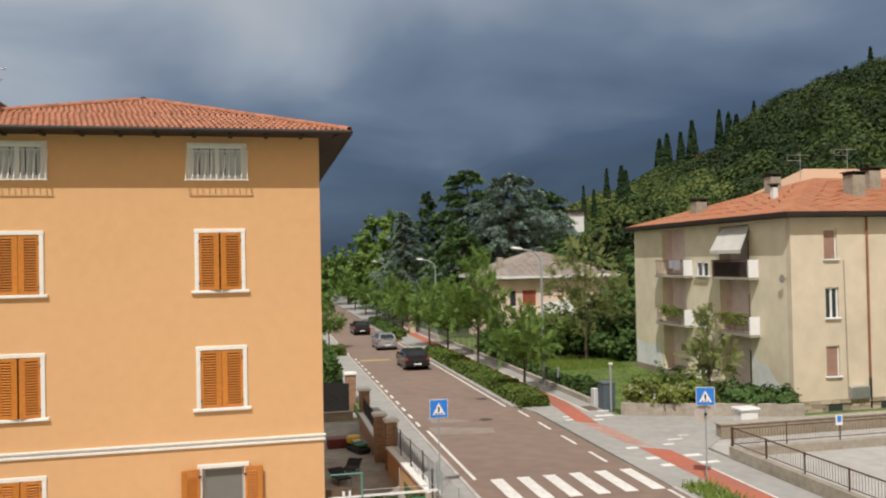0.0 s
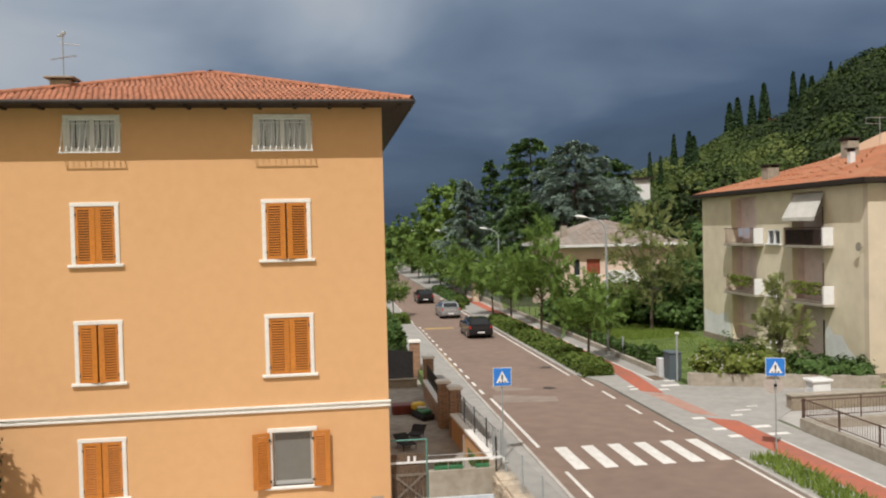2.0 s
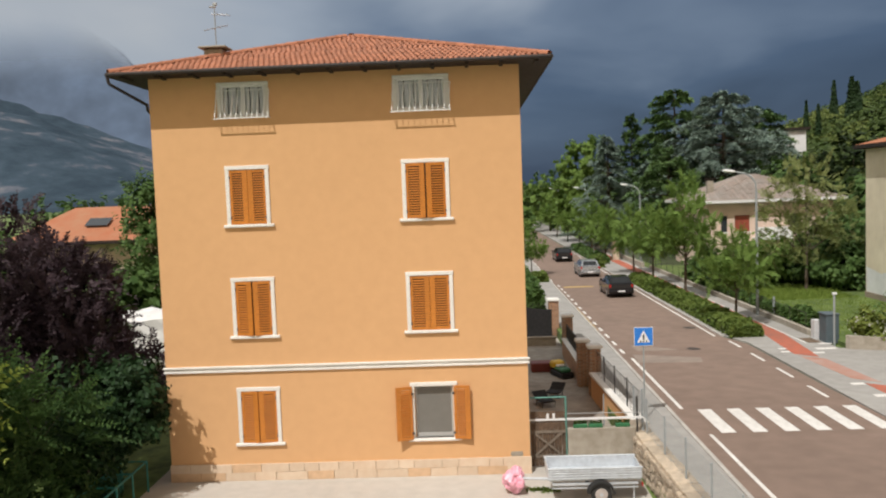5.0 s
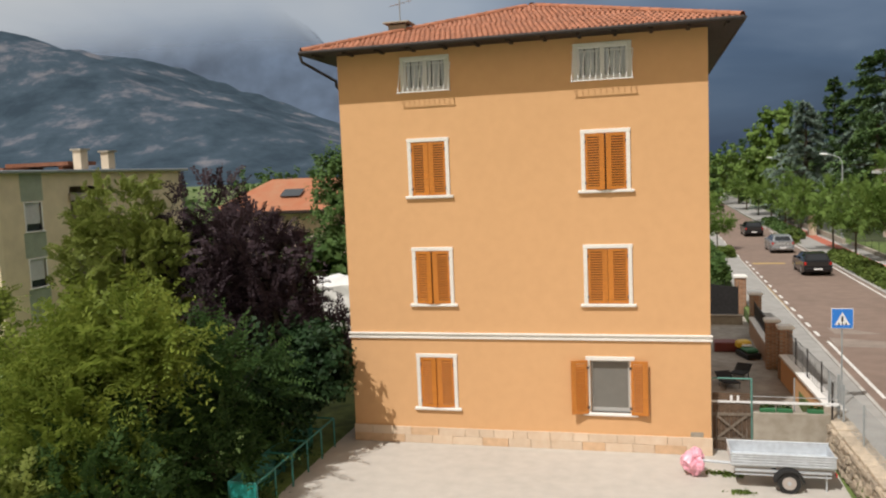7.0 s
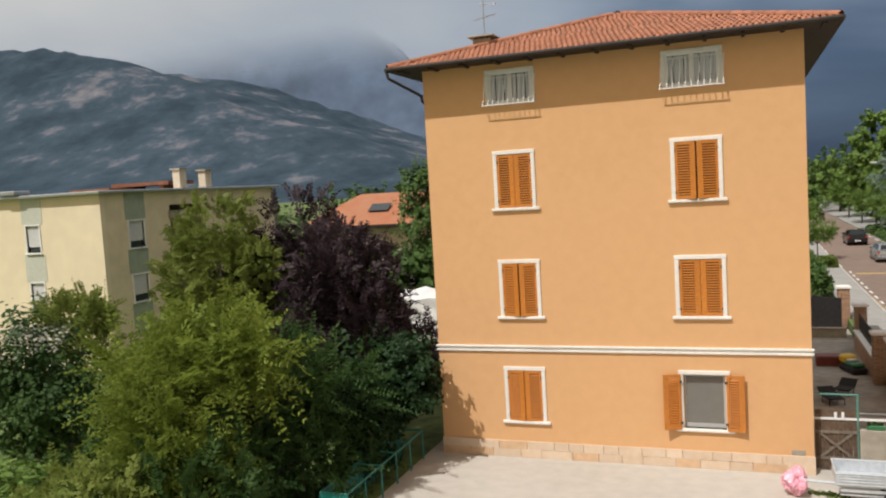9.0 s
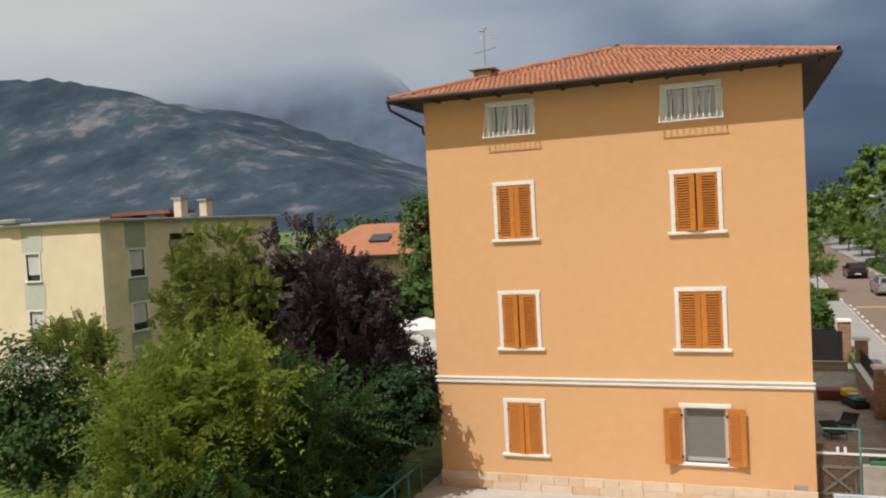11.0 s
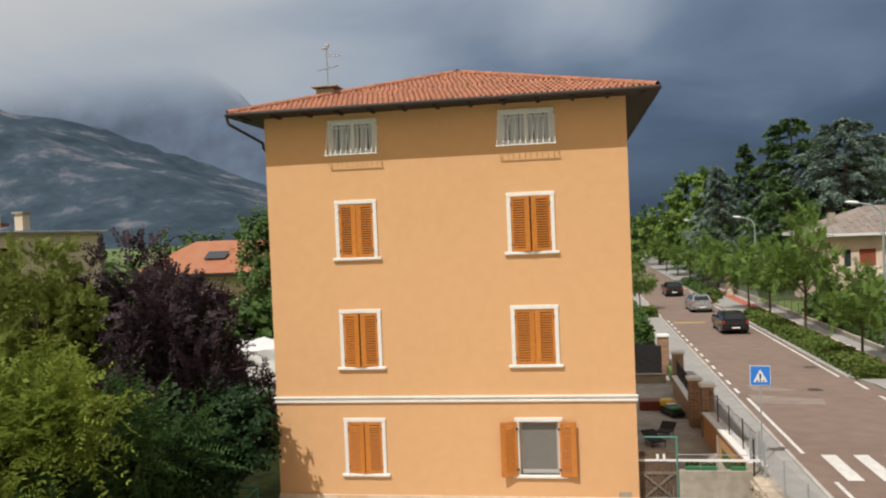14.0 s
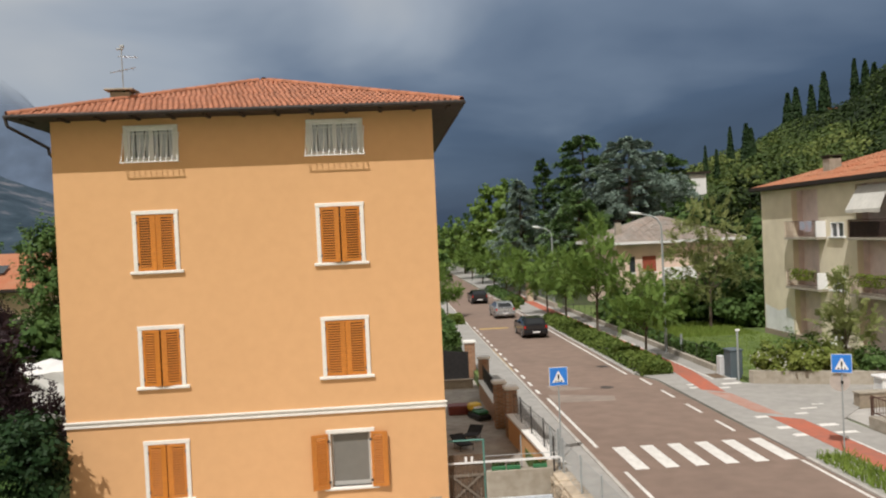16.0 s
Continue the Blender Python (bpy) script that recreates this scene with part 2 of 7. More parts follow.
def glass(name, tint, rough=0.06):
    m = bpy.data.materials.new(name)
    m.use_nodes = True
    p = m.node_tree.nodes["Principled BSDF"]
    p.inputs["Base Color"].default_value = (*tint, 1)
    p.inputs["Roughness"].default_value = rough
    p.inputs["Specular IOR Level"].default_value = 0.7
    return m


M_GLASS = glass("window_glass", (0.035, 0.042, 0.048))
M_GLASSGREY = mat("grey_insect_screen", (0.17, 0.165, 0.15), 0.6, 0.06, 4, 200, 0.05)
M_CARGLASS = glass("car_glass", (0.012, 0.015, 0.017), 0.03)

L_STREET = leaf_mat("lime_tree_leaves", (0.115, 0.195, 0.042), (0.21, 0.31, 0.08))
L_WILLOW = leaf_mat("silvery_green_leaves", (0.18, 0.22, 0.075), (0.30, 0.33, 0.13))
L_LIGHT = leaf_mat("light_green_leaves", (0.11, 0.165, 0.026), (0.30, 0.36, 0.07), 0.45)
L_LIGHT2 = leaf_mat("mid_green_leaves", (0.14, 0.185, 0.038), (0.29, 0.335, 0.09), 0.4)
L_DARK = leaf_mat("deep_green_leaves", (0.06, 0.12, 0.034), (0.125, 0.20, 0.06), 0.3)
# fronds and evergreen below: darkened leaf colours that carry the shade west of the yard
L_FERN = leaf_mat("shaded_green_fronds", (0.022, 0.052, 0.016), (0.075, 0.135, 0.038), 0.3)
L_SHADED = leaf_mat("shaded_evergreen_leaves", (0.010, 0.027, 0.010), (0.028, 0.062, 0.022), 0.2)
L_PLUM = leaf_mat("purple_plum_leaves", (0.022, 0.015, 0.019), (0.075, 0.050, 0.060), 0.15)
L_CEDAR = leaf_mat("blue_cedar_needles", (0.13, 0.19, 0.155), (0.25, 0.32, 0.275), 0.15)
L_CEDAR2 = leaf_mat("green_cedar_needles", (0.06, 0.115, 0.04), (0.125, 0.20, 0.07), 0.15)
L_CYP = leaf_mat("cypress_scales", (0.018, 0.040, 0.016), (0.035, 0.065, 0.026), 0.1)
L_HEDGE = leaf_mat("hedge_leaves", (0.08, 0.13, 0.03), (0.19, 0.25, 0.06), 0.3)
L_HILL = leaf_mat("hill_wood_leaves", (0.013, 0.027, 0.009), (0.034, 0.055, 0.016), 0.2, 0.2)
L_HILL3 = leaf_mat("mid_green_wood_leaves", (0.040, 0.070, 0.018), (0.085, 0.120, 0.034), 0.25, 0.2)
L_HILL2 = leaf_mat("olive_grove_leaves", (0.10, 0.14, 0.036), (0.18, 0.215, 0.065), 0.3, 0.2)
L_GRASS = leaf_mat("grass_blades", (0.15, 0.23, 0.04), (0.26, 0.34, 0.08), 0.4)
L_FLOWER = leaf_mat("white_blossom", (0.34, 0.34, 0.28), (0.55, 0.55, 0.48), 0.3)

# ---- building helpers ----


def thing(name, label, category, loc=(0, 0, 0), rz=0, group="", kind=""):
    e = new(name)
    e.matrix_world = pose(*loc, 0, 0, rz)
    e.empty_display_size = 0.2
    return tagged(e, label, category, group, kind)


def part(name, bm, material, parent=None, label="", smooth=False):
    me = bpy.data.meshes.new(name)
    bm.to_mesh(me)
    bm.free()
    me.materials.append(material)
    if smooth:
        me.polygons.foreach_set("use_smooth", [True] * len(me.polygons))
    ob = new(name, me)
    if parent:
        ob.parent = parent
    return tagged(ob, label)


def box(bm, x0, x1, y0, y1, z0, z1, bevel=0.0, m=None):
    r = bmesh.ops.create_cube(bm, size=1.0, matrix=Matrix.Translation(((x0 + x1) / 2, (y0 + y1) / 2, (z0 + z1) / 2)) @ Matrix.Diagonal((x1 - x0, y1 - y0, z1 - z0, 1)))
    vs = r["verts"]
    if bevel:
        es = list({e for v in vs for e in v.link_edges})
        r2 = bmesh.ops.bevel(bm, geom=es, offset=bevel, segments=1, affect="EDGES")
        vs = list({v for f in r2["faces"] for v in f.verts} | {v for v in vs if v.is_valid})
    if m is not None:
        bmesh.ops.transform(bm, matrix=m, verts=vs)
    return vs


def boxes(*dims, bevel=0.0):
    bm = bmesh.new()
    for d in dims:
        box(bm, *d, bevel=bevel)
    return bm


def tube(bm, p0, p1, r0, r1=None, n=8):
    p0, p1 = Vector(p0), Vector(p1)
    r1 = r0 if r1 is None else r1
    q = (p1 - p0).to_track_quat("Z", "Y").to_matrix().to_4x4()
    bmesh.ops.create_cone(bm, cap_ends=True, segments=n, radius1=r0, radius2=max(r1, 0.001), depth=(p1 - p0).length, matrix=Matrix.Translation((p0 + p1) / 2) @ q)


def tubes(*runs, n=8):
    bm = bmesh.new()
    for r in runs:
        tube(bm, *r, n=n)
    return bm


def poly(bm, pts):
    return bm.faces.new([bm.verts.new(p) for p in pts])


def prism(bm, outline, z0, z1):
    """Upright prism over a plan outline."""
    low, high = [bm.verts.new((x, y, z0)) for x, y in outline], [bm.verts.new((x, y, z1)) for x, y in outline]
    n = len(outline)
    bm.faces.new(high)
    bm.faces.new(low[::-1])
    for i in range(n):
        bm.faces.new((low[i], low[(i + 1) % n], high[(i + 1) % n], high[i]))


def quads(name, v, material, parent=None, label=""):
    """One mesh of loose quads from an array (n, 4, 3)."""
    n = len(v)
    me = bpy.data.meshes.new(name)
    me.vertices.add(n * 4)
    me.vertices.foreach_set("co", v.reshape(-1).astype(np.float32))
    me.loops.add(n * 4)
    me.loops.foreach_set("vertex_index", np.arange(n * 4, dtype=np.int32))
    me.polygons.add(n)
    me.polygons.foreach_set("loop_start", np.arange(0, n * 4, 4, dtype=np.int32))
    me.polygons.foreach_set("loop_total", np.full(n, 4, dtype=np.int32))
    me.update(calc_edges=True)
    me.materials.append(material)
    ob = new(name, me)
    if parent:
        ob.parent = parent
    return tagged(ob, label)


def leaves(rng, p, size, up=0.4, out=None, long=1.5):
    """Leaf quads at the points p: random lie, partly turned up or outwards."""
    n = len(p)
    nor = rng.normal(size=(n, 3))
    nor /= np.linalg.norm(nor, axis=1)[:, None]
    nor[:, 2] += up
    if out is not None:
        nor += out
    nor /= np.linalg.norm(nor, axis=1)[:, None]
    a = rng.normal(size=(n, 3))
    a -= nor * (a * nor).sum(1)[:, None]
    a /= np.linalg.norm(a, axis=1)[:, None]
    b = np.cross(nor, a)
    s = size * rng.uniform(0.6, 1.3, n)[:, None]
    a, b = a * s * long / 2, b * s / 2
    return np.stack([p - a, p - a * 0.1 + b, p + a, p - a * 0.1 - b], axis=1)


def blob_points(rng, n, blobs, shell=0.55, gap=0.35, gscale=1.1):
    """Points in the outer shell of ellipsoid clumps, thinned into tufts with gaps."""
    blobs = np.array(blobs, float)
    vol = blobs[:, 3] * blobs[:, 4] * blobs[:, 5]
    got, outs, have = [], [], 0
    while have < n:
        k = rng.choice(len(blobs), n, p=vol ** 0.67 / (vol ** 0.67).sum())
        d = rng.normal(size=(n, 3))
        d /= np.linalg.norm(d, axis=1)[:, None]
        r = rng.uniform(shell, 1.0, n) ** 0.7
        r += 0.10 * np.sin(d[:, 0] * 9 + k) * np.cos(d[:, 1] * 7 + k) + 0.08 * np.sin(d[:, 2] * 11 + 2 * k)
        p = blobs[k, :3] + d * r[:, None] * blobs[k, 3:]
        f = np.sin(p[:, 0] * 2.1 * gscale + 1) * np.sin(p[:, 1] * 2.3 * gscale) + np.sin(p[:, 2] * 2.7 * gscale + p[:, 0] * gscale) * 0.7
        keep = f + rng.uniform(-0.8, 0.8, n) > gap - 0.9
        got.append(p[keep])
        outs.append(d[keep])
        have += int(keep.sum())
    return np.concatenate(got)[:n], np.concatenate(outs)[:n]


def fronds(rng, root, way, length, size, pairs):
    """Leaves in pairs along arching shoots: root and way (n, 3), length (n, 1)."""
    n = len(root)
    way = way / np.linalg.norm(way, axis=1)[:, None]
    u = np.linspace(0.0, 1.0, pairs)[None, :, None]
    pos = root[:, None] + way[:, None] * length[:, None] * (u - 0.25)
    sag = np.sqrt(1 - np.clip(way[:, 2:3], -1, 1) ** 2)[:, None] * length[:, None] * 0.45 * u ** 2
    pos[..., 2:3] -= sag
    side = np.cross(way, np.array((0, 0, 1.0)) + rng.normal(size=(n, 3)) * 0.5)
    side /= np.linalg.norm(side, axis=1)[:, None] + 1e-6
    out = []
    for sgn in (-1, 1):
        ax = side[:, None] * sgn * 0.85 + way[:, None] * 0.55 + rng.normal(size=pos.shape) * 0.22
        ax[..., 2] -= 0.18
        ax /= np.linalg.norm(ax, axis=2)[..., None]
        b = way[:, None] - ax * (ax * way[:, None]).sum(2)[..., None]
        b /= np.linalg.norm(b, axis=2)[..., None] + 1e-6
        ln = size * (1.15 - 0.55 * u) * rng.uniform(0.75, 1.25, (n, pairs, 1))
        out.append(np.stack([pos, pos + ax * ln * 0.45 + b * ln * 0.24, pos + ax * ln, pos + ax * ln * 0.45 - b * ln * 0.24], axis=2).reshape(-1, 4, 3))
    return np.concatenate(out)


def tree(name, label, loc, blobs, n, size, leaf, trunk_r=0.15, trunk_h=None, seed=0, category="tree", up=0.4, gap=0.35, shell=0.5, stems=1, gscale=1.1, spray=0.0):
    """A broad-leaved tree or shrub: tapered trunk, limbs to each clump, a crown of loose leaves. Clumps are local."""
    rng = np.random.default_rng(seed)
    t = thing(name, label, category, loc)
    top = max(b[2] for b in blobs)
    th = trunk_h if trunk_h else top * 0.55
    bm = bmesh.new()
    for s in range(stems):
        ox, oy = (rng.uniform(-0.4, 0.4, 2) if stems > 1 else (0, 0))
        tube(bm, (ox, oy, -0.1), (ox * 1.5 + 0.05, oy * 1.5, th), trunk_r, trunk_r * 0.65, 9)
    for b in blobs:
        mid = (b[0] * 0.55, b[1] * 0.55, th + (b[2] - th) * 0.45)
        tube(bm, (0.05, 0, th - 0.15), mid, trunk_r * 0.5, trunk_r * 0.34, 6)
        tube(bm, mid, (b[0], b[1], b[2] + b[5] * 0.3), trunk_r * 0.34, trunk_r * 0.08, 6)
        for _ in range(4):
            d = rng.normal(size=3)
            d /= np.linalg.norm(d)
            tube(bm, mid, (b[0] + d[0] * b[3] * 0.7, b[1] + d[1] * b[4] * 0.7, b[2] + abs(d[2]) * b[5] * 0.7), trunk_r * 0.18, trunk_r * 0.04, 4)
    part("trunk", bm, M_BARK, t)
    per = 26
    tw, td = blob_points(rng, max(40, n // per), [(b[0], b[1], b[2], b[3] * 1.02, b[4] * 1.02, b[5] * 1.02) for b in blobs], shell, gap, gscale)
    reach = float(np.mean([b[3] for b in blobs]))
    way = td * 0.8 + rng.normal(size=td.shape) * 0.45
    way[:, 2] += 0.25
    if spray:
        way[:, 2] += 0.35
        quads("crown", fronds(rng, tw, way, rng.uniform(0.5, 1.2, (len(tw), 1)) * spray, size, per // 2), leaf, t)
        return t
    ln = rng.uniform(0.10, 0.46, len(tw))[:, None] * min(reach, 2.2)
    p = np.repeat(tw, per, axis=0) + np.repeat(way * ln, per, axis=0) * rng.uniform(-0.35, 1.0, (len(tw) * per, 1))
    p += rng.normal(size=p.shape) * (0.045 + 0.055 * min(reach, 2.2))
    d = np.repeat(td, per, axis=0)
    quads("crown", leaves(rng, p, size, up + 0.25, d * 1.4), leaf, t)
    return t


def conifer(name, label, loc, h, rad, leaf, n=9000, size=0.3, seed=0, base=0.1, power=0.8, droop=0.12, tiers=16, category="cedar tree"):
    """A layered conifer: straight trunk, whorls of flat boughs with needles lying on them."""
    rng = np.random.default_rng(seed)
    t = thing(name, label, category, loc)
    bm = bmesh.new()
    tube(bm, (0, 0, -0.2), (0, 0, h * 0.97), rad * 0.07 + 0.08, 0.03, 8)
    root, ways, lens = [], [], []
    boughs = tiers * 8
    per = max(8, n // (boughs * 14))
    for i in range(boughs):
        f = min(1.0, max(0.0, (i + rng.uniform(-4, 5)) / boughs))
        z = h * (base + (1 - base) * f)
        az = i * 2.399 + rng.uniform(-0.5, 0.5)
        ln = rad * ((1 - f) ** power) * rng.uniform(0.55, 1.12) + 0.35
        lift = rng.uniform(-0.02, 0.24)
        end = Vector((math.cos(az) * ln, math.sin(az) * ln, z + ln * lift - droop * ln))
        tube(bm, (0, 0, z - 0.05 * ln), end, 0.03 + ln * 0.010, 0.012, 4)
        u = rng.uniform(0.15, 1.0, per) ** 0.7
        turn = az + rng.uniform(-1.0, 1.0, per)
        root.append(np.stack([math.cos(az) * ln * u, math.sin(az) * ln * u, z + ln * u * lift - droop * ln * u ** 2 + rng.normal(size=per) * 0.05], 1))
        ways.append(np.stack([np.cos(turn), np.sin(turn), rng.uniform(-0.25, 0.12, per)], 1))
        lens.append((ln * 0.40 * (1.15 - 0.75 * u) + 0.25) * rng.uniform(0.7, 1.2, per))
    part("trunk", bm, M_BARK, t)
    quads("crown", fronds(rng, np.concatenate(root), np.concatenate(ways), np.concatenate(lens)[:, None], size, 7), leaf, t)
    return t

# ---- large structure: ground, road, pavements ----
RZ = 0.5            # level of the road above the yard
Y0, Y1 = -40.0, 420.0

bm = bmesh.new()
for xa, xb, z in ((-4500, 4.75, -0.04), (4.75, 4500, RZ - 0.06)):
    poly(bm, [(xa, -4500, z), (xb, -4500, z), (xb, 4500, z), (xa, 4500, z)])
poly(bm, [(4.75, -4500, -0.04), (4.75, 4500, -0.04), (4.75, 4500, RZ - 0.06), (4.75, -4500, RZ - 0.06)])
ground = tagged(part("ground", bm, M_GRASS), "grassy earth that reaches the horizon", "ground", kind="structure")

yard = tagged(part("yard", boxes((-9.6, 4.62, -3, 24.6, -0.3, 0.0)), M_YARD), "pale gravelled concrete yard before the orange house", "yard", kind="structure")
court = tagged(part("courtyard_floor", boxes((1.5, 4.7, 24.6, 48, -0.3, 0.004)), mat("tan_court_concrete", (0.37, 0.335, 0.29), 0.9, 0.2, 2.5, 60, 0.2)), "grey concrete side courtyard behind the gate", "courtyard", kind="structure")

bm = bmesh.new()
prism(bm, [(6.75, Y0), (13.3, Y0), (13.3, 26), (13.2, 31), (13.2, 39), (12.6, 41), (12.55, Y1), (6.75, Y1)], RZ - 0.3, RZ)
road = tagged(part("road", bm, M_ROAD), "worn brownish asphalt two-lane street", "road", kind="structure")
pav_w = tagged(part("pavement_west", boxes((5.0, 6.62, Y0, 48, RZ - 0.4, RZ + 0.03), (4.6, 6.62, 48, Y1, RZ - 0.4, RZ + 0.03)), M_PAVE), "grey asphalt pavement beside the yard wall", "pavement", kind="structure")
bm = bmesh.new()
prism(bm, [(13.32, Y0), (17.2, Y0), (17.2, 29.5), (19.0, 31.3), (24.6, 33.2), (24.6, 34.0), (16.75, 37.2), (16.65, Y1), (12.72, Y1), (12.74, 41.2), (13.3, 39.2)], RZ - 0.4, RZ + 0.035)
pav_e = tagged(part("pavement_east", bm, M_PAVE), "wide grey pavement and driveway across the street", "pavement", kind="structure")
for x, ya, yb in ((6.62, Y0, 100), (12.58, 41, 100), (13.22, Y0, 25)):
    y, k = ya, 0
    side = pav_w if x < 10 else pav_e
    if x < 10:
        ya = 12
    elif x > 13:
        ya = 12
    y = ya
    proto = None
    while y < yb:
        if proto is None:
            proto = part("kerb_stone", boxes((0, 0.13, 0.008, 0.992, -0.3, 0.075), bevel=0.012), M_KERB, side).data
            ob = side.children[-1]
        else:
            ob = new("kerb_stone", proto)
            ob.parent = side
        ob.location = (x, y, RZ)
        y += 1.0

# painted markings, thin on the asphalt
def paint(name, m, parent, dims, z=RZ, h=0.004):
    proto = {}
    for x0, x1, y0, y1 in dims:
        key = (round(x1 - x0, 3), round(y1 - y0, 3))
        if key not in proto:
            ob = part(name, boxes((0, x1 - x0, 0, y1 - y0, 0, h)), m, parent)
            proto[key] = ob.data
        else:
            ob = new(name, proto[key])
            ob.parent = parent
        ob.location = (x0, y0, z)


paint("crossing_stripe", M_LINE, road, [(7.66 + 0.985 * i, 8.12 + 0.985 * i, 25.05, 27.75) for i in range(6)])
paint("edge_line", M_LINE, road, [(7.1, 7.23, 27.9, 36.5), (7.22, 7.34, 2, 24.9), (12.25, 12.38, 41.2, 78), (13.0, 13.12, 2, 24.9)])
paint("lane_dash", M_LINE, road, [(6.95, 7.09, 37.6 + 2.05 * i, 38.6 + 2.05 * i) for i in range(14)] + [(12.55, 12.68, 28.9 + 3.1 * i, 30.6 + 3.1 * i) for i in range(4)])
paint("far_dash", M_LINE, road, [(6.75, 6.87, 68 + 4 * i, 70 + 4 * i) for i in range(8)] + [(12.3, 12.42, 80 + 5 * i, 83 + 5 * i) for i in range(6)])
paint("yellow_line", M_YLINE, road, [(6.75, 6.85, 44, 52.5), (7.3, 9.6, 63.4, 64.2), (9.8, 11.6, 60.5, 61.2)], h=0.005)
for outline, hgt in (([(7.3, 35.5), (10.0, 35.2), (10.2, 36.2), (7.35, 37.3)], 0.003), ([(7.7, 39.5), (8.3, 39.3), (9.7, 38.05), (7.75, 38.0)], 0.0045)):
    bm = bmesh.new()
    prism(bm, outline, RZ - 0.02, RZ + hgt)
    part("asphalt_patch", bm, M_PATCH, road, "pale repaired patch of asphalt")

# iron covers in the carriageway
for cx, cy in ((10.40, 38.18), (11.76, 43.91)):
    part("manhole_cover", tubes(((cx, cy, RZ - 0.05), (cx, cy, RZ + 0.006), 0.33), n=24), mat("dark_cast_iron", (0.07, 0.055, 0.048), 0.6, 0.2, 20, 80, 0.3), road, "round dark cast-iron cover")

# red cycle path on the east pavement
bm = bmesh.new()
prism(bm, [(14.75, -5), (15.75, -5), (15.72, 29.8), (14.72, 30.6)], RZ + 0.03, RZ + 0.042)
red1 = part("cycle_path", bm, M_RED, pav_e, "worn red-painted cycle path")
bm = bmesh.new()
prism(bm, [(14.3, 36.2), (15.1, 35.4), (15.75, 41), (15.75, 110), (14.75, 110), (14.75, 41)], RZ + 0.03, RZ + 0.042)
part("cycle_path", bm, M_RED, pav_e, "worn red-painted cycle path")
bm = bmesh.new()
prism(bm, [(14.62, 31.4), (15.4, 30.6), (15.2, 35.0), (14.35, 35.8)], RZ + 0.03, RZ + 0.040)
part("cycle_path", bm, mat("faded_red_paint", (0.36, 0.27, 0.235), 0.9, 0.15, 1.5, 60, 0.1, second=(0.37, 0.17, 0.12), blotch=1.2), pav_e, "faded red paint across the driveway")
paint("path_dash", M_LINE, pav_e, [(13.95, 14.45, 36.6, 36.85), (14.1, 14.55, 37.3, 37.55), (15.2, 15.7, 36.2, 36.45), (14.2, 14.7, 28.6, 28.95), (14.25, 14.75, 27.5, 27.85), (14.2, 14.7, 30.4, 30.7), (15.8, 16.5, 28.6, 28.95), (15.8, 16.6, 27.5, 27.8), (15.9, 16.4, 30.6, 30.8), (15.7, 16.6, 37.0, 37.35), (16.3, 16.9, 38.2, 38.45), (16.5, 17.2, 31.4, 31.55), (17.3, 17.8, 32.0, 32.1)], z=RZ + 0.036)
paint("path_edge_line", M_LINE, pav_e, [(15.76, 15.84, 2, 27.2), (15.78, 15.86, 38.5, 100)], z=RZ + 0.036)

# ---- orange house ----
FX0, FX1, FY = -9.09, 1.565, 23.3
FYB = 35.3
EAVE = 11.92
house = thing("house", "four-storey orange rendered house with hipped terracotta roof", "house", (0, 0, 0))
COLS = {"a": (-7.00, -5.73), "b": (-1.885, -0.52)}
ROWS = {"3": (7.60, 9.30), "2": (4.34, 6.05), "1": (1.14, 2.80)}
TOPS = {"a": (-7.12, -5.62), "b": (-2.05, -0.44)}
TZ = (10.67, 11.69)


def wall_with_holes(bm, x0, x1, y0, y1, z0, z1, holes):
    """A wall along x of real thickness, cut into blocks round its openings."""
    zs = sorted({z0, z1, *[h[2] for h in holes], *[h[3] for h in holes]})
    xs = sorted({x0, x1, *[h[0] for h in holes], *[h[1] for h in holes]})
    for za, zb in zip(zs, zs[1:]):
        for xa, xb in zip(xs, xs[1:]):
            if not any(h[0] < xb - 1e-6 and h[1] > xa + 1e-6 and h[2] < zb - 1e-6 and h[3] > za + 1e-6 for h in holes):
                box(bm, xa, xb, y0, y1, za, zb)


holes = []
for c, (xa, xb) in COLS.items():
    for r, (za, zb) in ROWS.items():
        holes.append((xa + 0.13, xb - 0.13, za, zb - 0.12))
    holes.append((TOPS[c][0] + 0.1, TOPS[c][1] - 0.1, TZ[0] + 0.06, TZ[1] - 0.06))
bm = bmesh.new()
wall_with_holes(bm, FX0, FX1, FY, FY + 0.4, 0.5, EAVE + 0.15, holes)
bmesh.ops.remove_doubles(bm, verts=bm.verts, dist=0.0005)
part("front_wall", bm, M_ORANGE, house, "smooth warm orange rendered wall")
part("side_wall", boxes((FX0, FX0 + 0.4, FY + 0.4, FYB, 0.0, EAVE + 0.15)), M_ORANGE, house)
part("side_wall", boxes((FX1 - 0.4, FX1, FY + 0.4, FYB, 0.0, EAVE + 0.15)), M_ORANGE, house)
part("back_wall", boxes((FX0 + 0.4, FX1 - 0.4, FYB - 0.4, FYB, 0.0, EAVE + 0.15)), M_ORANGE, house)
part("floor_slab", boxes((FX0 + 0.4, FX1 - 0.4, FY + 0.4, FYB - 0.4, 3.2, 3.4), (FX0 + 0.4, FX1 - 0.4, FY + 0.4, FYB - 0.4, 6.5, 6.7), (FX0 + 0.4, FX1 - 0.4, FY + 0.4, FYB - 0.4, 9.7, 9.9)), M_CONC, house)
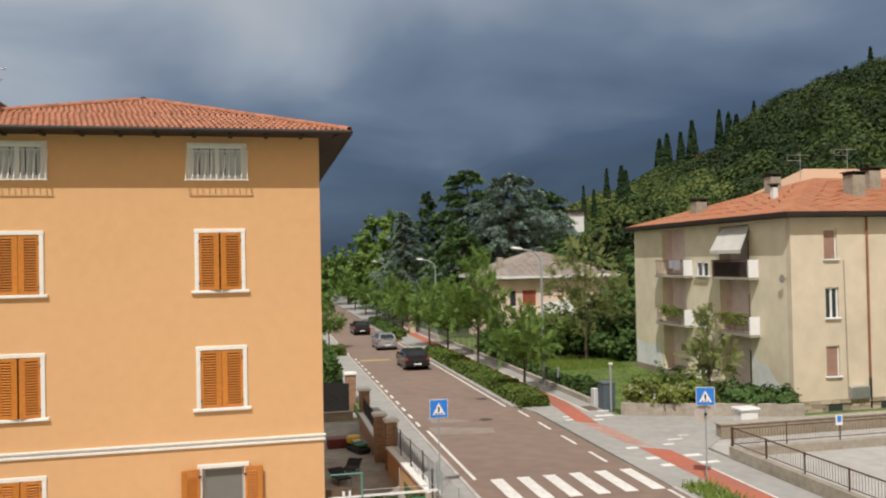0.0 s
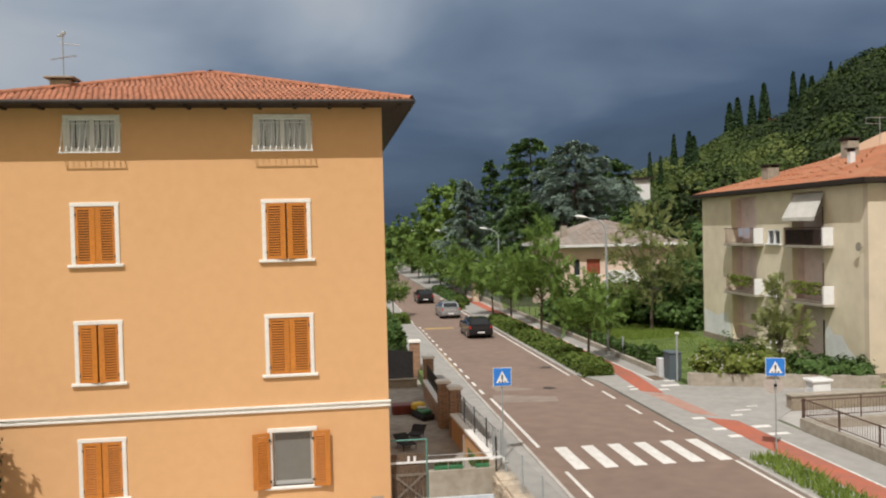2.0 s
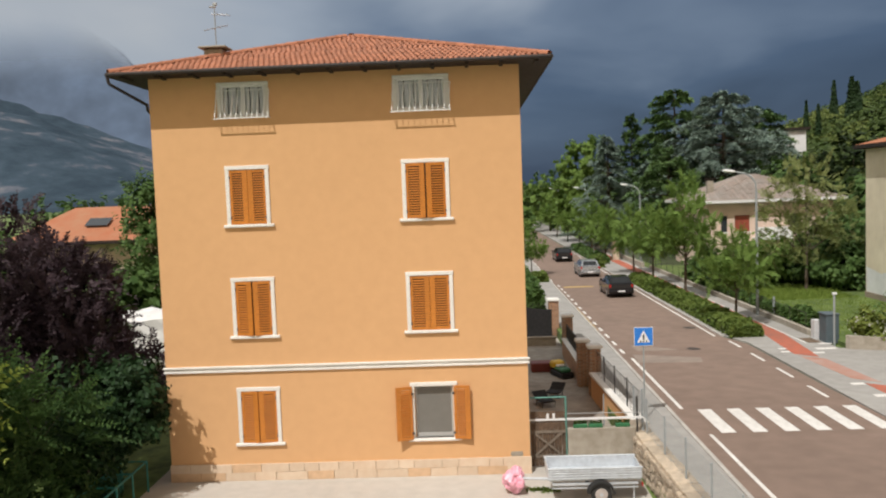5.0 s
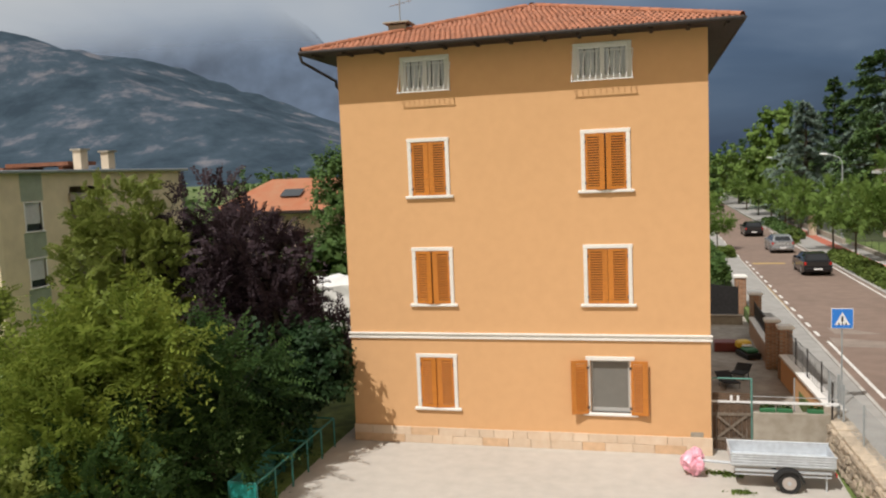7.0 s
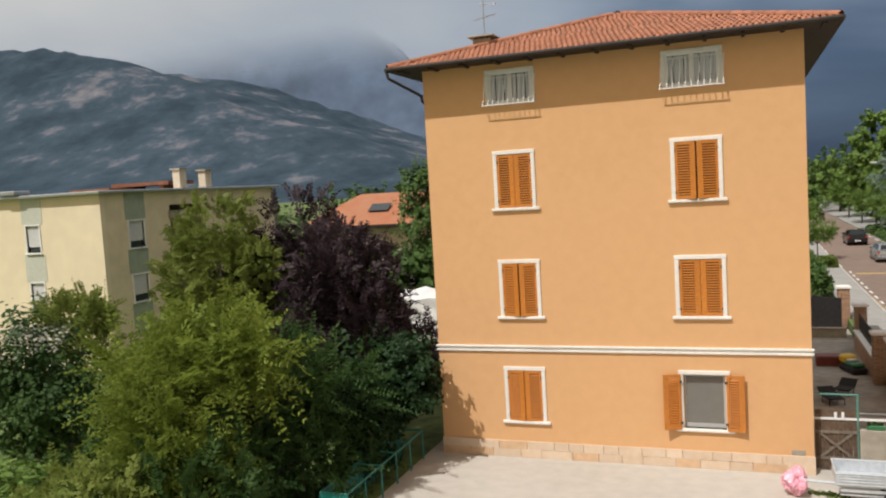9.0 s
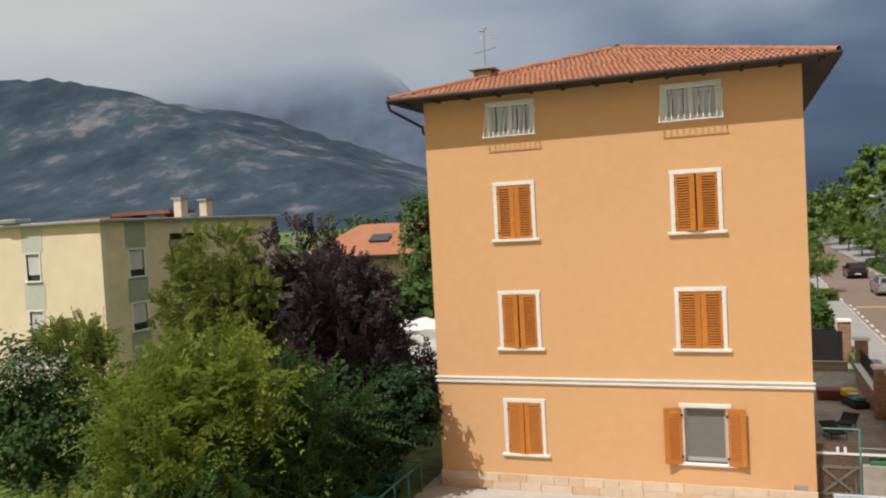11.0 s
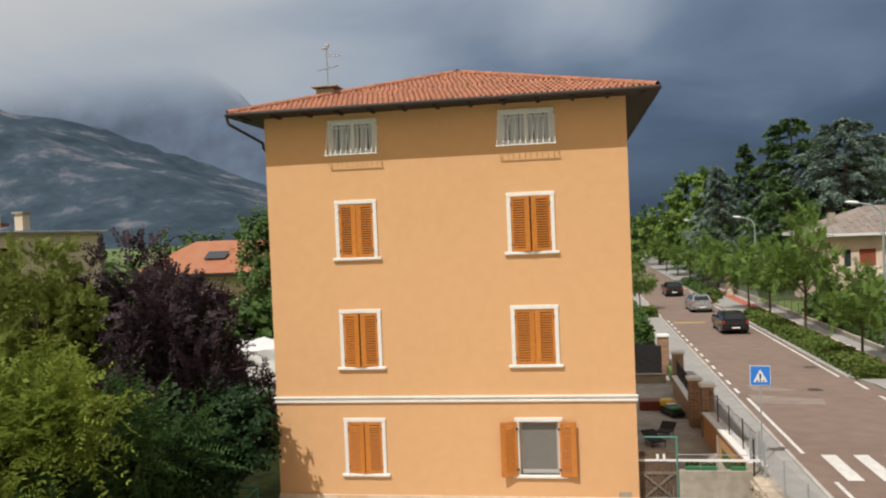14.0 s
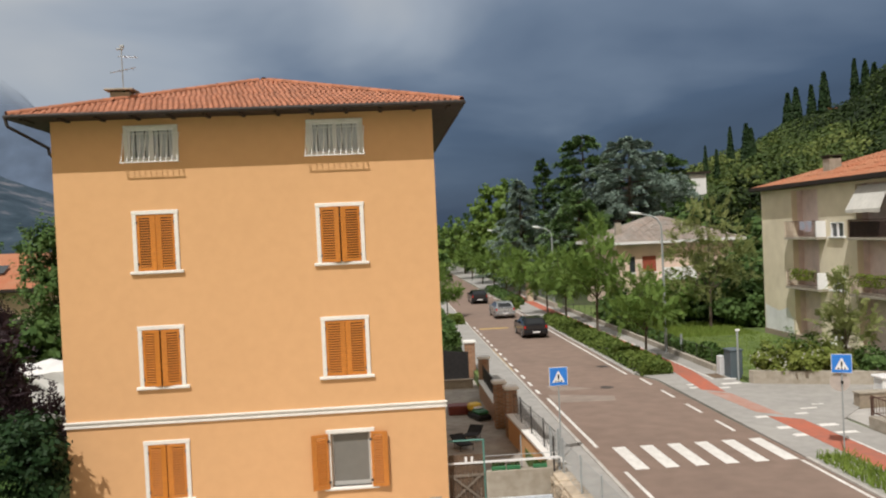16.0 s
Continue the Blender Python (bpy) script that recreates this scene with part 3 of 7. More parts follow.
# white string course, two fillets
part("string_course", boxes((FX0 - 0.05, FX1 + 0.05, FY - 0.06, FY, 3.27, 3.335), (FX0 - 0.03, FX1 + 0.03, FY - 0.03, FY, 3.335, 3.40), (FX0 - 0.06, FX1 + 0.06, FY - 0.08, FY, 3.40, 3.455), bevel=0.008), M_WHITE, house, "white moulded string course")

# stone plinth of slabs
plinth = part("plinth", boxes((FX0 + 0.01, FX1 - 0.01, FY - 0.02, FY + 0.4, -0.2, 0.5)), mat("pale_joint_mortar", (0.60, 0.51, 0.41), 0.9, 0.1), house)
M_STONE2 = mat("ochre_limestone_slab", (0.63, 0.43, 0.27), 0.7, 0.12, 5, 60, 0.12, objrand=0.06, blotch=1.1)
rng = np.random.default_rng(4)
for row, (za, zb) in enumerate(((0.0, 0.245), (0.255, 0.497))):
    x = FX0 - 0.03
    while x < FX1 - 0.05:
        w = min(rng.uniform(0.4, 0.95), FX1 + 0.03 - x)
        if FX1 + 0.03 - x - w < 0.25:
            w = FX1 + 0.03 - x
        d = 0.045 + rng.uniform(0, 0.012)
        part("stone_slab", boxes((x + 0.006, x + w - 0.006, FY - d, FY - 0.005, za, zb + rng.uniform(-0.004, 0.02)), bevel=0.004), M_STONE2 if rng.uniform() < 0.24 else M_STONE, plinth)
        x += w
part("plinth_patch", boxes((1.0, 1.35, FY - 0.012, FY, 0.52, 0.66), bevel=0.005), M_CONC, house, "grey mortar patch")


def shutter(parent, x0, x1, z0, z1, y, hinge, turn):
    """One louvred leaf; hinge 'l' or 'r', turned outwards by turn degrees."""
    w, h = x1 - x0, z1 - z0
    s = 1 if hinge == "l" else -1
    e = part("shutter", boxes((min(0, s * 0.075), max(0, s * 0.075), -0.02, 0.02, 0, h), (min(s * (w - 0.15), s * w), max(s * (w - 0.15), s * w), -0.02, 0.02, 0, h),
                              (min(s * 0.075, s * (w - 0.15)), max(s * 0.075, s * (w - 0.15)), -0.019, 0.019, 0, 0.10), (min(s * 0.075, s * (w - 0.15)), max(s * 0.075, s * (w - 0.15)), -0.019, 0.019, h - 0.09, h), bevel=0.004), M_SHUT, parent)
    bm = bmesh.new()
    n = int((h - 0.2) / 0.070)
    xa, xb = sorted((s * 0.07, s * (w - 0.145)))
    for i in range(n):
        z = 0.115 + (h - 0.22) * (i + 0.5) / n
        box(bm, xa, xb, -0.032, 0.032, -0.006, 0.006, m=Matrix.Translation((0, 0, z)) @ Matrix.Rotation(radians(38), 4, "X"))
    part("louvres", bm, M_SHUT, e)
    for hz in (0.16, h - 0.25):
        part("hinge", boxes((-0.035, 0.035, -0.04, -0.02, hz, hz + 0.07), bevel=0.003), M_BLACKMET, e)
    e.matrix_local = pose(x0 if hinge == "l" else x1, y, z0, 0, 0, -s * turn)
    return e


def shuttered_window(x0, x1, z0, z1, state):
    f = 0.115
    w = part("window", boxes((x0, x0 + f, FY - 0.045, FY + 0.16, z0, z1 - f), (x1 - f, x1, FY - 0.045, FY + 0.16, z0, z1 - f), (x0 - 0.012, x1 + 0.012, FY - 0.05, FY + 0.16, z1 - f, z1), bevel=0.01), M_WHITE, house, "white stone framed window with closed louvred shutters" if state != "open" else "white stone framed window with shutters folded open")
    part("window_sill", boxes((x0 - 0.10, x1 + 0.10, FY - 0.09, FY + 0.18, z0 - 0.085, z0), bevel=0.016), M_WHITE, w)
    gx0, gx1, gz0, gz1 = x0 + f, x1 - f, z0 + 0.005, z1 - f - 0.005
    mid = (gx0 + gx1) / 2
    if state == "open":
        part("pane", boxes((gx0 + 0.07, gx1 - 0.07, FY + 0.12, FY + 0.135, gz0 + 0.07, gz1 - 0.07)), M_GLASSGREY, w, "grey insect screen")
        part("screen_frame", boxes((gx0, gx0 + 0.07, FY + 0.10, FY + 0.15, gz0, gz1), (gx1 - 0.07, gx1, FY + 0.10, FY + 0.15, gz0, gz1), (gx0 + 0.07, gx1 - 0.07, FY + 0.10, FY + 0.15, gz0, gz0 + 0.12), (gx0 + 0.07, gx1 - 0.07, FY + 0.10, FY + 0.15, gz1 - 0.06, gz1)), mat("grey_screen_frame", (0.42, 0.42, 0.41), 0.5, 0.05), w)
        shutter(w, x0 - 0.44, x0 + 0.05, gz0 - 0.03, gz1 + 0.02, FY - 0.075, "r", 17)
        shutter(w, x1 - 0.10, x1 + 0.38, gz0 - 0.03, gz1 + 0.02, FY - 0.085, "l", 6)
    else:
        # dark backing stands in for the shade in the gaps between slats
        part("window_leaf", boxes((gx0, gx1, FY + 0.06, FY + 0.075, gz0, gz1)), M_GLASS, w, "window leaf behind the louvres, dark to show shade in the gaps")
        t = {"shut": 1.0, "ajar": 14.0, "bulge": 9.0}[state]
        shutter(w, gx0, mid - 0.004, gz0, gz1, FY + 0.0, "l", t)
        shutter(w, mid + 0.004, gx1, gz0, gz1, FY + 0.0, "r", t)
    return w


for c, r, st in (("a", "3", "shut"), ("a", "2", "ajar"), ("a", "1", "bulge"), ("b", "3", "ajar"), ("b", "2", "shut"), ("b", "1", "open")):
    shuttered_window(*COLS[c], *ROWS[r], st)


def attic_window(x0, x1, z0, z1):
    w = part("window", boxes((x0, x0 + 0.11, FY - 0.03, FY + 0.15, z0 + 0.06, z1 - 0.09), (x1 - 0.11, x1, FY - 0.03, FY + 0.15, z0 + 0.06, z1 - 0.09), (x0, x1, FY - 0.04, FY + 0.15, z1 - 0.09, z1), (x0, x1, FY - 0.06, FY + 0.15, z0, z0 + 0.06), bevel=0.008), mat("aged_white_frame", (0.75, 0.75, 0.73), 0.7, 0.1), house, "white two-leaf attic window with curtains and projecting grille")
    mid = (x0 + x1) / 2
    for a, b in ((x0 + 0.11, mid), (mid, x1 - 0.11)):
        sash = part("sash", boxes((a, a + 0.06, FY + 0.02, FY + 0.07, z0 + 0.06, z1 - 0.09), (b - 0.06, b, FY + 0.02, FY + 0.07, z0 + 0.06, z1 - 0.09), (a + 0.06, b - 0.06, FY + 0.02, FY + 0.07, z0 + 0.06, z0 + 0.12), (a + 0.06, b - 0.06, FY + 0.02, FY + 0.07, z1 - 0.15, z1 - 0.09), bevel=0.006), M_SIGNW, w)
        bm = bmesh.new()
        n = 26
        top, low = [], []
        for i in range(n + 1):
            x = a + 0.06 + (b - a - 0.12) * i / n
            y = FY + 0.10 + 0.018 * math.sin(i * 1.9)
            top.append(bm.verts.new((x, y, z1 - 0.15)))
            low.append(bm.verts.new((x, y + 0.01 * math.sin(i), z0 + 0.12)))
        for i in range(n):
            if i % 13 != 6:
                bm.faces.new((low[i], low[i + 1], top[i + 1], top[i]))
        part("curtain", bm, M_CURT, sash, "white pleated net curtain")
        part("pane", boxes((a + 0.06, b - 0.06, FY + 0.14, FY + 0.145, z0 + 0.12, z1 - 0.15)), M_GLASS, sash)
    # basket grille: bars lean out towards a board at the foot
    bm = bmesh.new()
    gy, zt, zb = FY - 0.27, z1 - 0.24, z0 - 0.03
    box(bm, x0 - 0.06, x1 + 0.04, gy - 0.012, gy + 0.012, zb - 0.012, zb + 0.012)
    tube(bm, (x0 - 0.03, FY - 0.05, zt), (x1 + 0.03, FY - 0.05, zt), 0.014, n=5)
    for x in (x0 - 0.04, x1 + 0.02):
        tube(bm, (x, gy, zb), (x, FY, zb), 0.012, n=5)
    for i in range(11):
        x = x0 - 0.02 + (x1 - x0 + 0.03) * i / 10
        lean = 0.035 * math.sin(i * 2.3)
        tube(bm, (x, gy, zb), (x + 0.02 + lean, FY - 0.13, (zt + zb) / 2 + 0.06), 0.013, 0.019, n=5)
        tube(bm, (x + 0.02 + lean, FY - 0.13, (zt + zb) / 2 + 0.06), (x + 0.03, FY - 0.055, zt), 0.019, 0.010, n=5)
    part("grille", bm, M_SIGNW, w, "thin white steel window grille")
    return w


for c in "ab":
    attic_window(*TOPS[c], *TZ)

# hipped roof: boards, eaves, gutter, tiles
OV = 0.80
ex0, ex1, ey0, ey1 = FX0 - OV, FX1 + OV, FY - OV, FYB + OV
ax = (ex0 + ex1) / 2
APZ, APY = 13.66, FY + 4.45
BPY = ey1 - (APY - ey0)
bm = bmesh.new()
lo = [bm.verts.new(p) for p in ((ex0, ey0, EAVE), (ex1, ey0, EAVE), (ex1, ey1, EAVE), (ex0, ey1, EAVE))]
r1, r2 = bm.verts.new((ax, APY, APZ)), bm.verts.new((ax, BPY, APZ))
for f in ((lo[0], lo[1], r1), (lo[1], lo[2], r2, r1), (lo[2], lo[3], r2), (lo[3], lo[0], r1, r2)):
    bm.faces.new(f)
roof = part("roof", bm, M_TILE2, house, "hipped roof of terracotta barrel tiles")
part("soffit", boxes((ex0, ex1, ey0, ey1, EAVE - 0.05, EAVE - 0.004)), M_DARKWOOD, roof, "dark wooden eaves boards")
for i in range(13):
    x = ex0 + 0.35 + (ex1 - ex0 - 0.7) * i / 12
    part("rafter_end", boxes((x - 0.05, x + 0.05, ey0 + 0.06, FY, EAVE - 0.10, EAVE - 0.052)), M_DARKWOOD, roof)
for run in (((ex0 - 0.03, ey0 - 0.04, EAVE), (ex1 + 0.03, ey0 - 0.04, EAVE), 0.06), ((ex0 - 0.05, ey0, EAVE), (ex0 - 0.05, ey1, EAVE), 0.06), ((ex1 + 0.05, ey0, EAVE), (ex1 + 0.05, ey1, EAVE), 0.06)):
    part("gutter", tubes(run), M_GUTTER, roof, "dark metal gutter along the eaves")
bm = tubes(((ex0 - 0.04, ey0 + 0.0, EAVE - 0.03), (ex0 + 0.0, ey0 + 0.02, EAVE - 0.25), 0.045), ((ex0, ey0 + 0.02, EAVE - 0.25), (FX0 - 0.05, FY - 0.06, EAVE - 0.78), 0.045), ((FX0 - 0.05, FY - 0.06, EAVE - 0.76), (FX0 - 0.06, FY + 0.02, EAVE - 0.95), 0.045), ((FX0 - 0.06, FY + 0.02, EAVE - 0.93), (FX0 - 0.06, FY + 0.6, EAVE - 1.1), 0.045), ((FX0 - 0.06, FY + 0.6, EAVE - 1.06), (FX0 - 0.06, FY + 0.6, 0.1), 0.045))
part("downpipe", bm, M_GUTTER, roof, "dark downpipe bent from the eaves to the wall")

TL, TW = 0.40, 0.155


def tile_mesh(name):
    bm = bmesh.new()
    n = 6
    for z_off in (0.0,):
        a, b, c, d = [], [], [], []
        for i in range(n + 1):
            t = math.pi * i / n
            a.append(bm.verts.new((-math.cos(t) * TW * 0.46, 0, math.sin(t) * 0.050)))
            b.append(bm.verts.new((-math.cos(t) * TW * 0.36, TL, math.sin(t) * 0.048 + 0.010)))
            c.append(bm.verts.new((-math.cos(t) * TW * 0.38, 0, math.sin(t) * 0.038)))
        for i in range(n):
            bm.faces.new((a[i], a[i + 1], b[i + 1], b[i]))
            bm.faces.new((c[i + 1], c[i], a[i], a[i + 1])[::-1])
    me = bpy.data.meshes.new(name)
    bm.to_mesh(me)
    bm.free()
    return me


tile = tile_mesh("roof_tile")
tile.materials.append(M_TILE)


def tile_slope(origin, along, upslope, width, inset, parent, budget):
    """Barrel tiles on one slope. inset(v): how far the slope has narrowed from each end at v metres up."""
    nrm = along.cross(upslope).normalized()
    rot = Matrix((along, upslope, nrm)).transposed().to_4x4()
    total = upslope.length
    up = upslope.normalized()
    rot = Matrix((along, up, nrm)).transposed().to_4x4()
    rng = np.random.default_rng(9)
    made = 0
    vv, ff = [], []
    tv = [v.co.copy() for v in tile.vertices]
    tf = [tuple(p.vertices) for p in tile.polygons]
    row = 0
    while row * 0.34 < total - 0.1:
        v = row * 0.34
        i0, i1 = inset(v)
        n = int((width - i0 - i1) / TW)
        for k in range(n):
            u = i0 + TW * (k + 0.5) + ((width - i0 - i1) - n * TW) / 2
            p = origin + along * (u + rng.uniform(-0.01, 0.01)) + up * (v - 0.06 + rng.uniform(-0.012, 0.012)) + nrm * (0.015 + rng.uniform(0, 0.012))
            m = Matrix.Translation(p) @ rot @ Matrix.Rotation(radians(rng.uniform(-1.6, 1.6)), 4, "Z")
            if made < budget:
                ob = new("roof_tile", tile)
                ob.parent = parent
                ob.matrix_local = m
                made += 1
            else:
                base = len(vv)
                vv += [m @ c for c in tv]
                ff += [tuple(base + q for q in f) for f in tf]
        row += 1
    if vv:
        me = bpy.data.meshes.new("roof_tiles")
        me.from_pydata(vv, [], ff)
        me.materials.append(M_TILE2)
        ob = new("roof_tiles", me)
        ob.parent = parent
        tagged(ob, kind="stuff")


W = ex1 - ex0
up_f = Vector((0, APY - ey0, APZ - EAVE))
tile_slope(Vector((ex0, ey0, EAVE)), Vector((1, 0, 0)), up_f, W, lambda v: (v / up_f.length * W / 2, v / up_f.length * W / 2), roof, 300)
up_r = Vector((-(ex1 - ax), 0, APZ - EAVE))
DL = ey1 - ey0
tile_slope(Vector((ex1, ey0, EAVE)), Vector((0, 1, 0)), up_r, DL, lambda v: (v / up_r.length * (APY - ey0), v / up_r.length * (APY - ey0)), roof, 0)
up_l = Vector((ax - ex0, 0, APZ - EAVE))
tile_slope(Vector((ex0, ey1, EAVE)), Vector((0, -1, 0)), up_l, DL, lambda v: (v / up_l.length * (APY - ey0), v / up_l.length * (APY - ey0)), roof, 0)
# hip and ridge caps
cap = bpy.data.meshes.new("ridge_tile")
bm = bmesh.new()
for i in range(7):
    t = math.pi * i / 6
    bm.verts.new((-math.cos(t) * 0.12, 0, math.sin(t) * 0.11 - 0.01))
    bm.verts.new((-math.cos(t) * 0.10, 0.44, math.sin(t) * 0.09))
bm.verts.ensure_lookup_table()
for i in range(6):
    bm.faces.new([bm.verts[k] for k in (2 * i, 2 * i + 2, 2 * i + 3, 2 * i + 1)])
bm.to_mesh(cap)
bm.free()
cap.materials.append(M_TILE)
for p0, p1 in (((ex1, ey0, EAVE), (ax, APY, APZ)), ((ex0, ey0, EAVE), (ax, APY, APZ)), ((ax, APY, APZ), (ax, BPY, APZ))):
    p0, p1 = Vector(p0), Vector(p1)
    n = int((p1 - p0).length / 0.38)
    d = (p1 - p0).normalized()
    q = Matrix((d.cross(Vector((0, 0, 1))).normalized(), d, d.cross(Vector((0, 0, 1))).normalized().cross(d))).transposed().to_4x4()
    for i in range(n):
        ob = new("ridge_tile", cap)
        ob.parent = roof
        ob.matrix_local = Matrix.Translation(p0 + d * (i * 0.38) + Vector((0, 0, 0.06))) @ q
ch = thing("chimney", "low rendered chimney with a flat grey stone cap", "chimney", (-7.55, FY + 1.55, EAVE + 0.55))
part("shaft", boxes((-0.28, 0.28, -0.25, 0.25, -0.3, 0.42)), M_CONC, ch)
part("cap", boxes((-0.42, 0.42, -0.38, 0.38, 0.46, 0.51), bevel=0.01), M_CONC, ch)
part("cap_leg", boxes((-0.26, -0.16, -0.24, 0.24, 0.42, 0.46), (0.16, 0.26, -0.24, 0.24, 0.42, 0.46)), M_DARKWOOD, ch)
ant = thing("tv_antenna", "thin rooftop aerial on a steel mast", "antenna", (-7.62, FY + 1.9, EAVE + 0.6))
part("mast", tubes(((0, 0, -0.1), (0, 0, 1.75), 0.018)), M_GREY, ant)
part("aerial", tubes(((-0.1, 0, 1.55), (0.45, 0.1, 1.52), 0.012), ((0.1, -0.14, 1.54), (0.1, 0.2, 1.54), 0.008), ((0.25, -0.12, 1.53), (0.25, 0.2, 1.53), 0.008), ((0.4, -0.1, 1.52), (0.4, 0.2, 1.52), 0.008)), M_GREY, ant)
part("yagi_aerial", tubes(((-0.30, -0.2, 1.02), (0.34, 0.2, 1.24), 0.012), ((-0.22, -0.02, 1.05), (-0.2, -0.26, 1.05), 0.007), ((-0.06, 0.12, 1.10), (-0.06, -0.16, 1.10), 0.007), ((0.1, 0.2, 1.15), (0.1, -0.1, 1.15), 0.007), ((0.26, 0.3, 1.2), (0.26, 0.0, 1.2), 0.007), n=5), M_GREY, ant)
part("amplifier_box", boxes((0.01, 0.08, -0.04, 0.04, 0.42, 0.52), bevel=0.01), M_BLACKMET, ant)
part("aerial_head", boxes((-0.16, 0.06, -0.03, 0.03, 1.74, 1.80), (-0.05, 0.09, -0.03, 0.03, 1.80, 1.90), bevel=0.02), M_GREY, ant)

# ---- apartment block across the street ----


def ribbed(axis, a0, a1, d, z0, z1):
    """Lowered roller shutter: one sheet with shallow ribs, along x or y, its face at depth d."""
    bm = bmesh.new()
    n = max(1, int((z1 - z0) / 0.074))
    prev = None
    for k in range(n):
        za = z0 + (z1 - z0) * k / n
        for dz, off in ((0.0, 0.012), (0.012, 0.0), (0.058, 0.0), (0.070, 0.012)):
            zz = za + dz * (z1 - z0) / n / 0.074
            row = [bm.verts.new((a, d + off, zz) if axis == "x" else (d - off, a, zz)) for a in (a0, a1)]
            if prev:
                bm.faces.new((prev[0], prev[1], row[1], row[0]))
            prev = row
    return bm


BX, BY, BYB, BXR = 25.3, 35.2, 52.4, 48.0
BEAVE = 10.25
block = thing("apartment_building", "three-storey weathered beige apartment block with balconies and faded tiled roof", "building", (0, 0, 0))
RECESS = [(38.7, 41.6), (45.4, 48.4)]
FL = (0.9, 3.95, 6.95)
SMALLW = (42.65, 44.2)


def wall_x(bm, x0, x1, y0, y1, z0, z1, holes):
    zs = sorted({z0, z1, *[h[2] for h in holes], *[h[3] for h in holes]})
    ys_ = sorted({y0, y1, *[h[0] for h in holes], *[h[1] for h in holes]})
    for za, zb in zip(zs, zs[1:]):
        for ya, yb_ in zip(ys_, ys_[1:]):
            if not any(h[0] < yb_ - 1e-6 and h[1] > ya + 1e-6 and h[2] < zb - 1e-6 and h[3] > za + 1e-6 for h in holes):
                box(bm, x0, x1, ya, yb_, za, zb)


bm = bmesh.new()
hs = [(a, b, 0.9, 9.9) for a, b in RECESS] + [(SMALLW[0] + 0.1, SMALLW[1] - 0.1, z + 0.05, z + 0.85) for z in (1.0, 4.05, 7.05)]
wall_x(bm, BX, BX + 0.35, BY + 0.35, BYB, 1.0, BEAVE, hs)
bmesh.ops.remove_doubles(bm, verts=bm.verts, dist=0.0005)
part("wall", bm, M_BEIGE, block, "stained beige render")
bm = bmesh.new()
FW = [(27.17, 27.93, 2.17, 3.67), (27.2, 27.95, 5.07, 6.57), (27.17, 27.92, 8.0, 9.5), (33.5, 34.3, 2.17, 3.67), (33.5, 34.3, 5.07, 6.57), (33.5, 34.3, 8.0, 9.5)]
wall_with_holes(bm, BX, BXR, BY, BY + 0.35, 1.0, BEAVE, FW)
bmesh.ops.remove_doubles(bm, verts=bm.verts, dist=0.0005)
part("wall", bm, M_BEIGE2, block, "cream render")
part("back_wall", boxes((BX + 0.35, BXR, BYB - 0.35, BYB, 0.4, BEAVE), (BXR - 0.35, BXR, BY + 0.35, BYB - 0.35, 0.4, BEAVE)), M_BEIGE, block)
part("loggia_wall", boxes((BX + 0.7, BX + 0.9, BY + 0.4, BYB - 0.4, 0.9, BEAVE - 0.05)), M_PINK, block, "faded pink render in the loggias")
for y in (38.5, 41.6, 45.2, 48.4):
    part("loggia_cheek", boxes((BX + 0.35, BX + 0.698, y, y + 0.2, 0.9, 10.1)), M_PINK, block)
part("plinth", boxes((BX - 0.06, BXR, BY - 0.07, BY + 0.3, 0.2, 1.0), (BX - 0.06, BX + 0.3, BY + 0.3, BYB, 0.2, 1.0)), M_RUBBLE, block, "rough grey stone plinth")
brng = np.random.default_rng(77)
block_plinth = [c for c in block.children if c.name.startswith("plinth")][0]
course = bpy.data.meshes.new("stone")
bm = boxes((0, 1, -0.05, 0.0, 0, 1), bevel=0.02)
bm.to_mesh(course)
bm.free()
course.materials.append(M_RUBBLE)
for row in range(3):
    x = BX - 0.06
    while x < BX + 10.0:
        w = brng.uniform(0.3, 0.8)
        if not any(a - w < x < b for a, b in ((27.1, 28.0), (30.15, 31.45))) or row == 2:
            ob = new("stone", course)
            ob.parent = block_plinth
            ob.matrix_local = Matrix.Translation((x, BY - 0.07 - brng.uniform(0, 0.02), 0.42 + row * 0.195)) @ Matrix.Diagonal((w - 0.02, 1, 0.18, 1))
        x += w
bm = bmesh.new()
poly(bm, [(BX - 0.008, 35.7, 1.0), (BX - 0.008, 38.6, 1.0), (BX - 0.008, 38.6, 3.1), (BX - 0.008, 37.9, 2.5), (BX - 0.008, 37.3, 2.6), (BX - 0.008, 36.7, 1.9), (BX - 0.008, 36.1, 1.6)])
part("peeled_render", bm, M_WHITEWASH, block, "pale peeled strip of render")
bm = bmesh.new()
poly(bm, [(BX - 0.008, 48.6, 1.0), (BX - 0.008, 52.3, 1.0), (BX - 0.008, 52.3, 2.6), (BX - 0.008, 50.4, 2.3), (BX - 0.008, 49.3, 2.6), (BX - 0.008, 48.6, 1.8)])
part("peeled_render", bm, M_WHITEWASH, block, "pale peeled strip of render")
